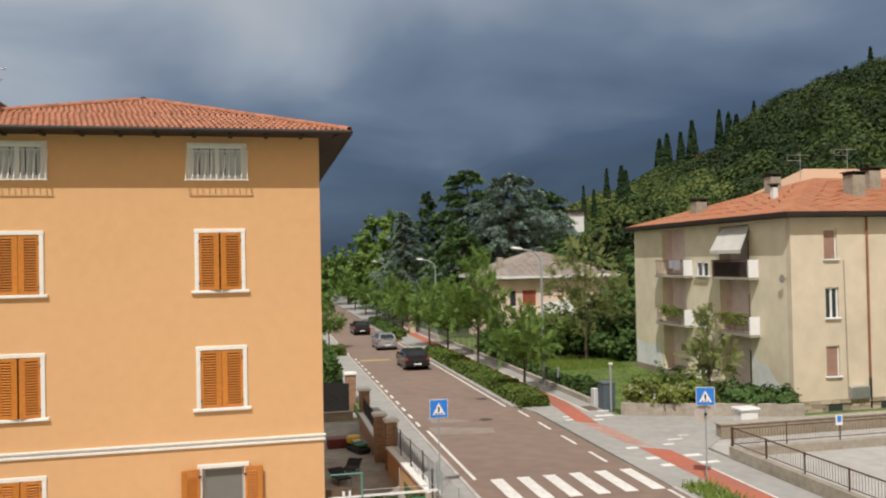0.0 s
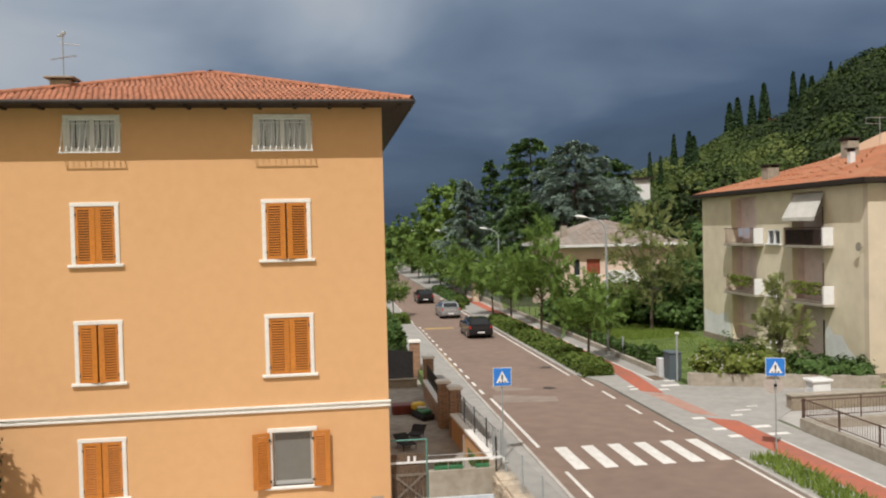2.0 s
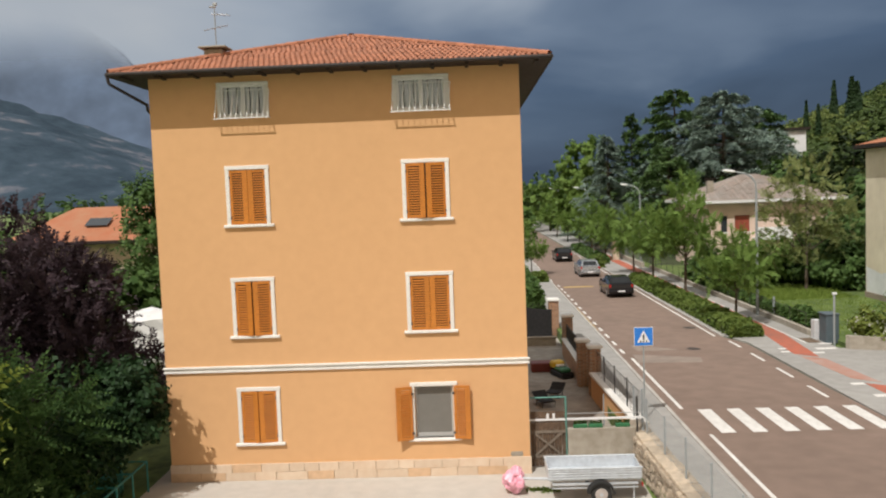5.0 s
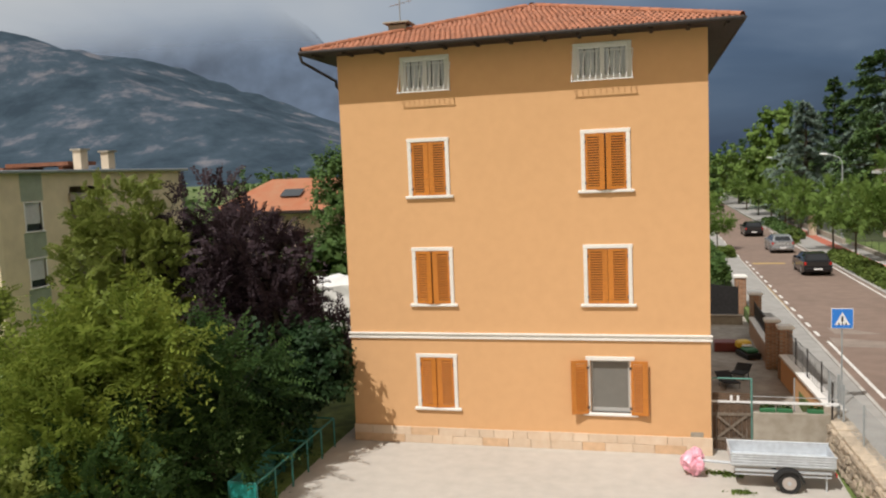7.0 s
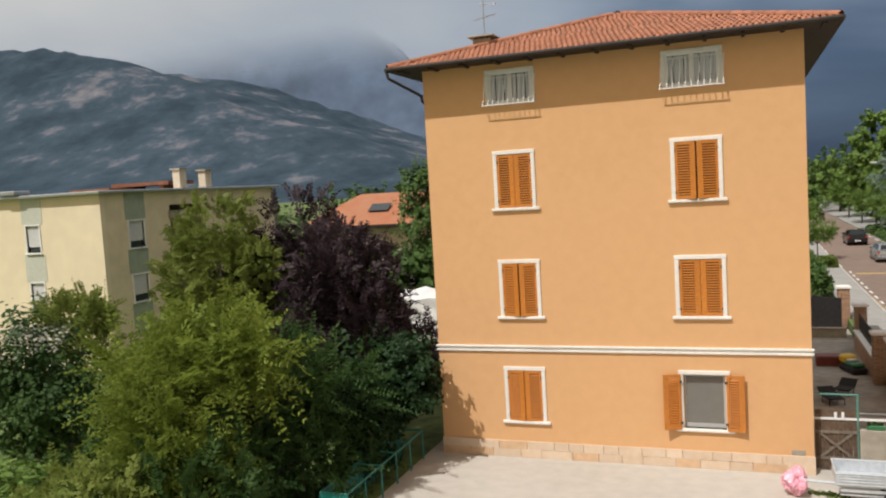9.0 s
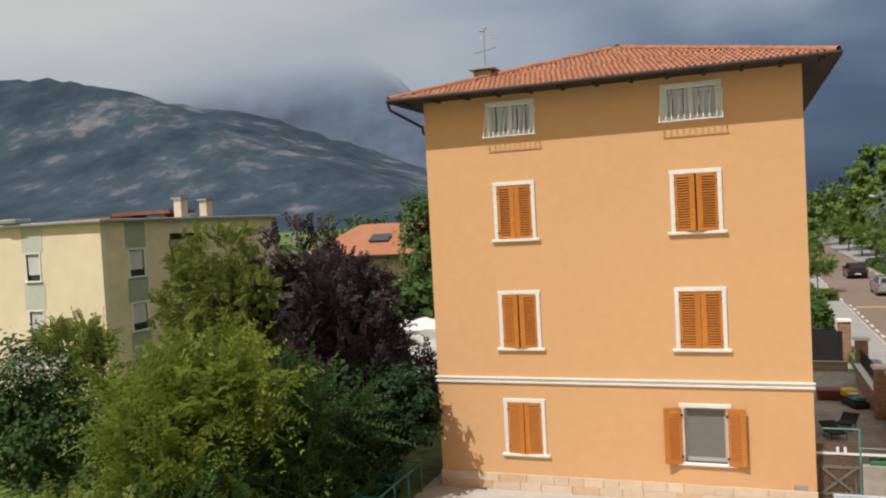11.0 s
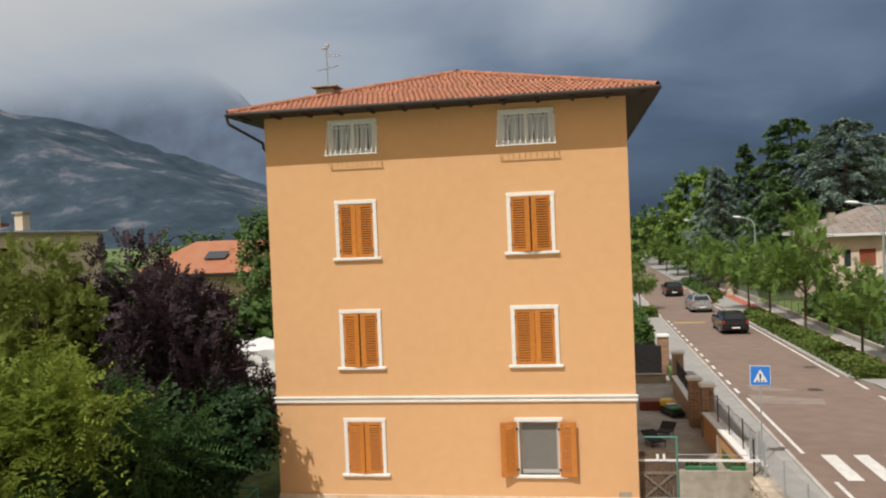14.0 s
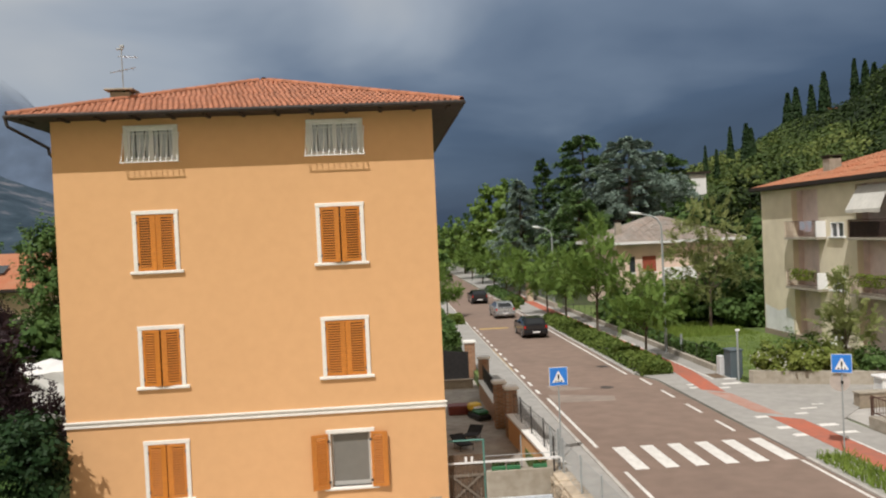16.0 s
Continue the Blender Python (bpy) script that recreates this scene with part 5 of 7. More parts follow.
def mount_mat():
    m = bpy.data.materials.new("hazed_limestone_mountain")
    m.use_nodes = True
    n, l = m.node_tree.nodes, m.node_tree.links
    p = n["Principled BSDF"]
    p.inputs["Roughness"].default_value = 1.0
    p.inputs["Specular IOR Level"].default_value = 0.05
    g = n.new("ShaderNodeNewGeometry")
    mp = n.new("ShaderNodeMapping")
    mp.inputs["Scale"].default_value = (0.0062, 0.0036, 0.0058)
    l.new(g.outputs["Position"], mp.inputs["Vector"])
    a = n.new("ShaderNodeTexNoise")
    a.inputs["Scale"].default_value, a.inputs["Detail"].default_value, a.inputs["Roughness"].default_value = 1.9, 9, 0.66
    l.new(mp.outputs[0], a.inputs["Vector"])
    r = n.new("ShaderNodeValToRGB")
    big = n.new("ShaderNodeTexNoise")
    big.inputs["Scale"].default_value, big.inputs["Detail"].default_value = 0.55, 3
    l.new(mp.outputs[0], big.inputs["Vector"])
    add = n.new("ShaderNodeMath")
    add.operation = "MULTIPLY_ADD"
    l.new(big.outputs[0], add.inputs[0])
    add.inputs[1].default_value = 0.75
    off = n.new("ShaderNodeMath")
    off.operation = "SUBTRACT"
    l.new(a.outputs[0], off.inputs[0])
    off.inputs[1].default_value = 0.375
    l.new(off.outputs[0], add.inputs[2])
    l.new(add.outputs[0], r.inputs[0])
    # ramp colours carry distance haze as blue and cloud shade as darkening
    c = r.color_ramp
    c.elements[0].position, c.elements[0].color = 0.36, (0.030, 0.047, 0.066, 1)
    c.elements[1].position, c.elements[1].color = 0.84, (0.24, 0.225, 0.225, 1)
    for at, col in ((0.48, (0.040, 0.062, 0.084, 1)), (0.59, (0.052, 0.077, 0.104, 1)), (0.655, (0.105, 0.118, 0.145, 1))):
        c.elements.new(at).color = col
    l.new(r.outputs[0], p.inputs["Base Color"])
    b = n.new("ShaderNodeTexNoise")
    b.inputs["Scale"].default_value, b.inputs["Detail"].default_value = 0.02, 8
    l.new(g.outputs["Position"], b.inputs["Vector"])
    bp = n.new("ShaderNodeBump")
    bp.inputs["Strength"].default_value, bp.inputs["Distance"].default_value = 0.35, 30
    l.new(b.outputs[0], bp.inputs["Height"])
    l.new(bp.outputs[0], p.inputs["Normal"])
    return m


def mount_h(x, y):
    """Long limestone ridge in the west, falling away to the north; crest heights set to fit the camera's view."""
    crest = float(np.interp(x, (-3600, -2500, -2000, -1600, -1300, -1110, -870, -730, -500), (600, 575, 512, 415, 305, 228, 145, 80, 25)))
    f = smooth(1250, 2050, y - 0.12 * x)
    return -5 + crest * (0.12 + 0.82 * f) * smooth(1200, 1330, y - 0.12 * x) + fbm(x, y, 0.0035, 5.0) * 30 * f * crest / 400 + abs(fbm(x, y, 0.011, 8.0, 4)) * 20 * f * crest / 400


mount = terrain("mountain", mount_mat(), [-3600 + 36 * i for i in range(122)], [1050 + 32 * i for i in range(50)], mount_h, "wooded mountain ridge with pale limestone cliffs, haze and cloud shade in its colour", "mountain")


def far_h(x, y):
    top = float(np.interp(x, (-4000, -3200, -2900, -2610, -2000, -1830, -1690, -1500, -1150, -900, 200), (1000, 1040, 1060, 1060, 1010, 860, 700, 520, 330, 190, 20)))
    ridge = smooth(3400, 3900, y)
    return -5 + top * ridge + fbm(x, y, 0.002, 2.0) * 60 * ridge * top / 800


far_m = mat("haze_blue_mountain", (0.098, 0.142, 0.225), 1.0, 0.25, 0.006, 0.02, 0.0, blotch=0.002)
# haze is put into the blue-grey; upper slopes turn transparent in place of cloud
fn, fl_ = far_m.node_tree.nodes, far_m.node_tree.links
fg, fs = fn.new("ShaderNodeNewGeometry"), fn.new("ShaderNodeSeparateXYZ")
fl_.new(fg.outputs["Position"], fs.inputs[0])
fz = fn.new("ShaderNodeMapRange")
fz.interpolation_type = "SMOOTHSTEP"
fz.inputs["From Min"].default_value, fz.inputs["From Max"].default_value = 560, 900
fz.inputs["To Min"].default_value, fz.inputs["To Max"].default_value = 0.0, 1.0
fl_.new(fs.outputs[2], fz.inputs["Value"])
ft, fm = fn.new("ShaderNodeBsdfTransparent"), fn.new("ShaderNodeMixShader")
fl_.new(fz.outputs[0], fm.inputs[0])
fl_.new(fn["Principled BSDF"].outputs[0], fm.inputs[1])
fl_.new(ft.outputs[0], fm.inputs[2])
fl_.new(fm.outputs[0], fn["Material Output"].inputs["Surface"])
far = terrain("far_mountain", far_m, [-4000 + 60 * i for i in range(70)], [3450 + 50 * i for i in range(20)], far_h, "distant mountain with haze in its blue-grey colour, fading out upwards", "mountain")

# ---- woods on the hill ----
rng = np.random.default_rng(21)
groves = {"dark": [], "mid": [], "light": []}
k = 0
while k < 1000:
    x = rng.uniform(30, 420)
    y = rng.uniform(62, 520)
    if math.atan2(x, y) < radians(19.5) or math.atan2(x, y) > radians(44) or hill_h(x, y) < 1.2 or math.hypot(x, y) > 350 or (x < 52 and y < 80):
        continue
    k += 1
    r = rng.uniform(3.2, 7.2)
    z = hill_h(x, y)
    dist = math.hypot(x, y)
    n = int(480 + 340 * min(1.0, 120 / dist))
    d = rng.normal(size=(n, 3))
    d /= np.linalg.norm(d, axis=1)[:, None]
    d[:, 2] = np.abs(d[:, 2]) * 1.1 - 0.25
    p = np.array((x, y, z + r * 0.30)) + d * np.array((r, r, r * 1.05)) * rng.uniform(0.84, 1.05, n)[:, None]
    # leaf colour split by elevation angle from the eye, to fit the camera's view
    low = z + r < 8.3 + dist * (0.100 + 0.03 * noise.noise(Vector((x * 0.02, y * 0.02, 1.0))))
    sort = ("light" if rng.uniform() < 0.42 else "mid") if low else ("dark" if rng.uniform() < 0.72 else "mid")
    groves[sort].append((p, d))
for sort, leaf, label in (("dark", L_HILL, "dense dark green hillside woodland, high as seen from the camera"), ("mid", L_HILL3, "mixed green broadleaf woodland on the hillside"), ("light", L_HILL2, "lighter green rounded hillside trees, low as seen from the camera")):
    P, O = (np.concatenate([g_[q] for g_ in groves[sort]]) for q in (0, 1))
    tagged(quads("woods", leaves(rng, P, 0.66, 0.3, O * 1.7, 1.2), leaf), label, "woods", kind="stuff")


def cypress(loc, h, r, seed):
    g = np.random.default_rng(seed)
    t = thing("cypress", "slender dark green Italian cypress on the hillside", "cypress tree", loc, group="hill cypresses")
    part("trunk", tubes(((0, 0, -2), (0, 0, h * 0.6), r * 0.2, r * 0.06)), M_BARK, t)
    n = 1500
    f = g.uniform(0, 1, n)
    rad = r * (np.sin(np.pi * np.clip(f * 0.9 + 0.1, 0, 1)) ** 0.7) * (1 - f * 0.55) * g.uniform(0.7, 1.1, n)
    a = g.uniform(0, 6.283, n)
    p = np.stack([np.cos(a) * rad, np.sin(a) * rad, 0.3 + f * (h - 0.3)], 1)
    o = np.stack([np.cos(a), np.sin(a), a * 0 + 0.2], 1)
    quads("crown", leaves(g, p, r * 0.42, 0.1, o * 1.2, 1.6), L_CYP, t)


# azimuth (degrees east of the street line), distance, height of tip above the eye in degrees
for i, (az, dist, el, h, r) in enumerate(((28.1, 300, 8.2, 16, 2.4), (27.6, 300, 7.9, 14, 2.4), (29.0, 300, 8.3, 15, 2.0), (29.75, 300, 9.0, 20, 2.4), (31.5, 310, 9.6, 22, 2.0), (32.1, 310, 9.4, 20, 2.2), (32.6, 310, 9.2, 18, 2.2), (33.7, 315, 10.0, 19, 1.6), (34.2, 315, 9.6, 14, 2.4), (24.0, 200, 6.1, 9, 1.2), (25.0, 200, 6.2, 9, 1.6), (25.3, 200, 5.9, 8, 1.5), (22.4, 190, 5.0, 7, 0.9), (23.1, 190, 4.7, 6, 0.9), (40.6, 320, 12.6, 16, 1.8), (39.2, 320, 11.6, 14, 2.2))):
    x, y = dist * math.sin(radians(az)), dist * math.cos(radians(az))
    tip = 8.3 + dist * math.tan(radians(el))
    foot = hill_h(x, y) - 0.3
    cypress((x, y, foot), tip - foot, r, 40 + i)

# ---- cedars and park trees beyond the villa ----
conifer("cedar", "tall blue-grey Atlas cedar with layered boughs", (31.6, 101, 0.8), 18.4, 10.5, L_CEDAR, 60000, 0.42, 1, tiers=16, power=0.48)
conifer("cedar", "tall dark green cedar with flat layered boughs", (27.2, 107, 0.8), 19.6, 9.5, L_CEDAR2, 52000, 0.42, 2, tiers=14, power=0.5)
conifer("cedar", "blue-grey spruce with drooping boughs", (17.4, 101, 0.5), 13.8, 5.6, L_CEDAR, 36000, 0.33, 3, tiers=18, power=0.8, base=0.05)
conifer("cedar", "dark narrow fir behind the road trees", (22.8, 113, 0.8), 17.4, 4.2, L_CEDAR2, 14000, 0.42, 4, tiers=16, power=0.85)
conifer("cedar", "tall dark green cedar with flat layered boughs", (38.5, 108, 2.0), 15.8, 8.0, L_CEDAR2, 34000, 0.45, 5, tiers=12, power=0.5)
conifer("cedar", "blue-grey cedar behind the street trees", (22.6, 92, 0.6), 11.5, 6.5, L_CEDAR2, 18000, 0.45, 6, tiers=11, power=0.6)
conifer("cedar", "blue-grey spruce with drooping boughs", (21.8, 99, 0.5), 10.5, 4.8, L_CEDAR, 14000, 0.4, 7, tiers=12, power=0.7)
tree("tree", "broad green tree before the white house", (42.0, 104, 2.0), [(0, 0, 6.2, 4.2, 4, 3.2), (3, 0, 4.6, 3.6, 3.4, 3), (-3, 0, 5.0, 3.4, 3.4, 3)], 9000, 0.45, L_HILL, 0.3, 4, 62)
tree("tree", "tall round-crowned green tree beside the cedars", (17.0, 118, 0.5), [(0, 0, 10.5, 3.4, 3.4, 4.6), (1.5, 0, 6.5, 3, 3, 3.5), (-1.5, 0, 7, 2.8, 2.8, 3.4)], 9000, 0.42, L_STREET, 0.3, 4, 61)
for i, (x, y, h, r, lf) in enumerate(((26.0, 94, 6, 3.4, L_DARK), (30, 90, 7.5, 3.6, L_DARK), (36, 92, 9, 4.4, L_DARK), (41, 88, 10, 4.6, L_HILL), (47, 96, 12, 5.2, L_HILL), (38, 76, 8, 4.0, L_DARK), (18.5, 112, 7, 3.2, L_DARK), (17.5, 135, 8, 3.6, L_DARK), (8.6, 160, 9, 4.2, L_DARK), (15, 150, 10, 4.6, L_STREET), (6.5, 120, 6, 2.6, L_DARK), (12, 190, 12, 6, L_DARK), (20, 170, 12, 6, L_DARK))):
    tree("tree", "dense dark green broadleaf tree in the gardens", (x, y, hill_h(x, y) if x > 20 else 0.45), [(0, 0, h * 0.62, r, r, h * 0.38), (r * 0.5, r * 0.2, h * 0.42, r * 0.8, r * 0.8, h * 0.3), (-r * 0.5, -r * 0.2, h * 0.45, r * 0.8, r * 0.8, h * 0.3)], 4500, 0.42, lf, 0.22, None, 70 + i)

# silvery tree before the villa, shrubs in the garden
tree("tree", "tall silvery-green open-crowned tree in the villa garden", (23.4, 57, 0.4), [(0, 0, 7.6, 1.9, 2.0, 2.3), (1.5, 0.3, 6.0, 1.9, 1.8, 2.0), (-1.6, 0, 6.0, 1.6, 1.7, 2.0), (2.3, 0, 4.4, 1.7, 1.6, 1.7), (0, 0, 4.2, 2.2, 2.0, 1.9), (-1.6, 0, 3.6, 1.6, 1.6, 1.6)], 12000, 0.20, L_WILLOW, 0.12, 3.0, 81, gap=0.75, spray=1.0)
for i, (x, y, h, r, lf) in enumerate(((27.2, 62, 4.8, 2.4, L_DARK), (26.4, 58, 3.2, 2.2, L_DARK), (30.5, 64, 5.6, 2.6, L_DARK), (24, 63, 3.4, 2.4, L_STREET), (20.2, 60, 3.0, 1.8, L_STREET), (28.4, 57.5, 3.4, 2.0, L_DARK), (34, 62, 6.0, 3.2, L_DARK), (19.0, 64, 2.6, 1.6, L_DARK))):
    tree("shrub", "dense dark green garden shrub", (x, y, 0.42), [(0, 0, h * 0.55, r, r, h * 0.48), (r * 0.5, 0.2, h * 0.35, r * 0.8, r * 0.8, h * 0.35), (-r * 0.5, 0, h * 0.35, r * 0.8, r * 0.8, h * 0.33)], 4500, 0.26, lf, 0.1, h * 0.35, 90 + i, "shrub")

# street trees along the hedge
STREET_BLOBS = [(0, 0, 3.2, 1.6, 1.6, 1.25), (1.2, 0.5, 2.7, 1.1, 1.2, 0.9), (-1.2, -0.3, 2.8, 1.1, 1.2, 0.95), (0.1, -1.2, 3.2, 1.1, 1.1, 1.0), (0.1, 1.0, 3.4, 1.0, 1.1, 0.95), (0, 0.3, 4.3, 0.9, 0.9, 0.85)]
first = tree("street_tree", "young bright green lime tree in the roadside hedge", (14.55, 44.8, RZ), STREET_BLOBS, 11000, 0.17, L_STREET, 0.085, 1.9, 101, gap=0.6, spray=0.75)
tagged(first, group="street trees")
for i, (x, y, s) in enumerate(((14.6, 55.4, 1.25), (14.5, 64.5, 1.15), (14.5, 72, 1.15), (14.4, 86, 1.1), (14.3, 95, 1.15), (14.3, 106, 1.2), (14.3, 118, 1.2), (5.6, 74, 0.75), (5.4, 96, 1.1), (5.4, 112, 1.1), (14.3, 132, 1.3), (5.2, 135, 1.2))):
    copy_thing(first, pose(x, y, RZ, 0, 0, 67 * i) @ Matrix.Diagonal((s, s, s * (1.28 if i == 0 else 1.0), 1)))


def hedge(name, label, loc, lx, ly, h, n, size, leaf, seed, category="hedge"):
    g = np.random.default_rng(seed)
    t = thing(name, label, category, loc)
    p = g.uniform(-1, 1, (n, 3))
    face = g.integers(0, 4, n)
    p[:, 2] = (p[:, 2] + 1) / 2
    top = face < 2
    p[top, 2] = g.uniform(0.88, 1.04, top.sum())
    s1, s2 = face == 2, face == 3
    p[s1, 0] = np.sign(p[s1, 0]) * g.uniform(0.8, 1.05, s1.sum())
    p[s2, 1] = np.sign(p[s2, 1]) * g.uniform(0.97, 1.01, s2.sum())
    bump_ = 1 + 0.13 * np.sin(p[:, 1] * ly * 1.7 + seed) + 0.08 * np.sin(p[:, 1] * ly * 4.1 + p[:, 0] * 3)
    q = np.stack([p[:, 0] * lx / 2 * (0.9 + 0.1 * bump_) * (1 - 0.2 * p[:, 2] ** 3), p[:, 1] * ly / 2, p[:, 2] * h * bump_], 1)
    bm = bmesh.new()
    for i in range(int(ly / 0.5)):
        y = -ly / 2 + 0.3 + i * 0.5
        tube(bm, (g.uniform(-0.1, 0.1), y, -0.05), (g.uniform(-0.3, 0.3) * lx, y + g.uniform(-0.2, 0.2), h * 0.8), 0.02, 0.006, 5)
    part("stems", bm, M_BARK, t)
    quads("foliage", leaves(g, q, size, 0.8, None, 1.4), leaf, t)
    return t


hedge("hedge", "trimmed low green hedge along the kerb", (13.7, 46.6, RZ + 0.03), 1.6, 12.2, 0.6, 9000, 0.15, L_HEDGE, 5)
hedge("hedge", "trimmed low green hedge along the kerb", (13.6, 59.5, RZ + 0.03), 1.5, 13.0, 0.62, 7000, 0.17, L_HEDGE, 6)
hedge("hedge", "low shrubs on the roadside island", (13.4, 92, RZ + 0.03), 1.4, 20.0, 0.7, 5000, 0.2, L_DARK, 7)
hedge("hedge", "tall dark green garden hedge beside the west pavement", (3.9, 62, 0.0), 1.2, 26.0, 2.0, 7000, 0.2, L_DARK, 9)
hedge("hedge", "low shrubs at the far west kerb", (5.9, 69, RZ + 0.03), 1.2, 3.0, 0.6, 1500, 0.18, L_HEDGE, 8)
tree("bush", "clipped round green bush at the kerb", (12.2, 78.5, RZ), [(0, 0, 0.55, 0.85, 0.85, 0.6)], 1600, 0.14, L_HEDGE, 0.05, 0.3, 110, "bush", gap=-0.6)
# meadow behind the low wall
g = np.random.default_rng(15)
n = 26000
p = np.stack([g.uniform(17.3, 25.0, n), g.uniform(39.5, 60, n), np.zeros(n)], 1)
hgt = g.uniform(0.12, 0.34, n)
a = g.uniform(0, 6.283, n)
dx = np.stack([np.cos(a), np.sin(a), a * 0], 1) * 0.035
tipv = np.stack([g.normal(size=n) * 0.08, g.normal(size=n) * 0.08, hgt], 1)
p[:, 2] = 0.44
tagged(quads("meadow_grass", np.stack([p - dx, p + dx, p + tipv + dx * 0.2, p + tipv - dx * 0.2], 1), L_GRASS), "tall unmown bright green grass in the garden", "grass", kind="stuff")
g = np.random.default_rng(16)
n = 1900
p = np.stack([g.uniform(13.5, 14.6, n), g.uniform(15, 24.9, n), np.full(n, RZ + 0.03)], 1)
a = g.uniform(0, 6.283, n)
dx = np.stack([np.cos(a), np.sin(a), a * 0], 1) * 0.03
tipv = np.stack([g.normal(size=n) * 0.12, g.normal(size=n) * 0.12, g.uniform(0.08, 0.36, n)], 1)
tagged(quads("verge_grass", np.stack([p - dx, p + dx, p + tipv + dx * 0.2, p + tipv - dx * 0.2], 1), L_GRASS), "rough grass on the kerb island", "grass", kind="stuff")

# ---- planting west of the yard ----
tree("plum_tree", "tall dark purple-leaved plum tree beside the house", (-12.2, 24.6, -0.04), [(-1.0, 0, 6.0, 1.4, 1.8, 1.5), (-0.3, 0.2, 5.4, 1.5, 1.7, 1.6), (-1.6, 0.3, 4.4, 1.6, 2.0, 1.8), (0.0, 0, 4.2, 1.6, 1.6, 1.5), (-0.1, -0.6, 3.0, 2.0, 2.0, 1.6), (0.9, 0.2, 2.3, 1.4, 1.5, 1.2), (1.8, 0.1, 2.75, 1.1, 1.2, 1.1)], 38000, 0.17, L_PLUM, 0.16, 2.6, 121, spray=1.0)
tree("plum_tree", "dark purple-leaved plum tree behind the others", (-15.9, 27.2, -0.04), [(0, 0, 7.0, 1.5, 1.6, 1.7), (0.8, 0, 5.0, 2.0, 2.2, 2.0), (-0.6, 0, 4.6, 1.8, 2.0, 2.0)], 14000, 0.19, L_PLUM, 0.16, 2.6, 122, spray=1.0)
tree("tree", "light green broadleaf tree with airy rounded crown", (-18.5, 25.4, -0.04), [(0, 0, 7.0, 1.6, 1.7, 1.7), (1.0, -0.2, 5.6, 1.7, 1.8, 1.7), (-1.0, 0, 5.4, 1.6, 1.7, 1.8), (0, 0, 3.6, 2.3, 2.3, 1.9)], 66000, 0.15, L_LIGHT2, 0.15, 2.6, 123, spray=0.5)
tree("tree", "yellow-green ash-like tree with long arching feathery shoots", (-12.5, 16.4, -0.04), [(0.1, 0, 4.3, 1.1, 1.3, 1.2), (-1.4, -0.2, 3.7, 1.1, 1.3, 0.9), (1.2, 0.2, 4.6, 0.7, 1.0, 0.8), (-0.5, -0.8, 2.7, 1.5, 1.6, 1.3), (-2.5, 0.2, 4.1, 0.7, 0.6, 0.4), (0.6, 0, 5.3, 0.35, 0.5, 0.5), (-0.7, 0, 5.0, 0.35, 0.5, 0.5), (1.8, 0, 5.0, 0.35, 0.5, 0.4), (-3.1, 0.1, 4.6, 0.3, 0.3, 0.4), (-1.6, 0, 4.7, 0.3, 0.4, 0.4)], 30000, 0.20, L_LIGHT, 0.09, 1.8, 124, gap=0.75, spray=1.6, stems=4)
tree("shrub", "dense deep green feathery shrub against the yard fence, shade in its colour", (-11.75, 18.4, -0.04), [(0.2, 0, 3.3, 1.4, 1.5, 1.3), (1.0, 1.2, 2.6, 1.1, 1.4, 1.2), (-0.6, -1.2, 2.2, 1.5, 1.6, 1.5), (0.6, 0.4, 1.2, 1.6, 2.0, 1.1)], 26000, 0.18, L_FERN, 0.08, 1.2, 125, "shrub", gap=0.6, spray=1.4, stems=4)
tree("shrub", "dark green hedge shrubs between fence and house, shade in their colour", (-10.9, 22.6, -0.04), [(0, 0, 2.4, 1.2, 1.6, 1.7), (0.3, -1.6, 1.6, 1.0, 1.4, 1.3), (0.4, 1.0, 2.4, 0.9, 1.2, 1.3), (1.25, -0.6, 2.95, 0.8, 0.8, 1.0), (0.6, -1.0, 2.0, 0.7, 0.8, 1.0), (1.6, -0.7, 2.6, 0.7, 0.6, 0.9)], 15000, 0.12, L_SHADED, 0.1, 1.0, 126, "shrub")
tree("tree", "columnar green evergreen behind the house", (-18.2, 46.0, -0.04), [(0, 0, 6.2, 1.7, 1.7, 3.7), (0.5, 0, 3.2, 1.8, 1.8, 2.6), (0, 0, 8.2, 1.1, 1.1, 1.6)], 16000, 0.15, L_DARK, 0.14, 2.0, 127)
blossomed = tree("shrub", "shrub with white blossom on top in the garden, shade in its colour", (-24.2, 21.0, -0.04), [(0, 0, 2.7, 2.2, 2.0, 1.7), (1.4, 0, 1.6, 1.8, 1.8, 1.6)], 12000, 0.13, L_FERN, 0.1, 1.2, 128, "shrub")
g = np.random.default_rng(129)
p, d = blob_points(g, 2400, [(0, 0, 2.8, 2.2, 2.0, 1.7)], 0.9, 0.5)
keep = d[:, 2] > 0.45
quads("blossom", leaves(g, p[keep], 0.12, 0.8, d[keep], 1.0), L_FLOWER, blossomed)
tree("tree", "small light green tree before the yellow building", (-24.8, 24.6, -0.04), [(0, 0, 4.0, 1.5, 1.3, 1.0), (0.6, 0, 3.0, 1.3, 1.3, 1.2), (-1.0, 0, 4.2, 0.8, 0.8, 0.7)], 7000, 0.22, L_LIGHT2, 0.1, 2.0, 130, spray=1.2)
tree("shrub", "light green feathery bush low in the garden", (-13.2, 13.0, -0.04), [(0, 0, 1.7, 1.3, 1.3, 1.1), (-1.5, 0.6, 1.1, 1.5, 1.4, 0.9)], 12000, 0.16, L_LIGHT2, 0.07, 0.8, 131, "shrub", spray=0.9, stems=3)
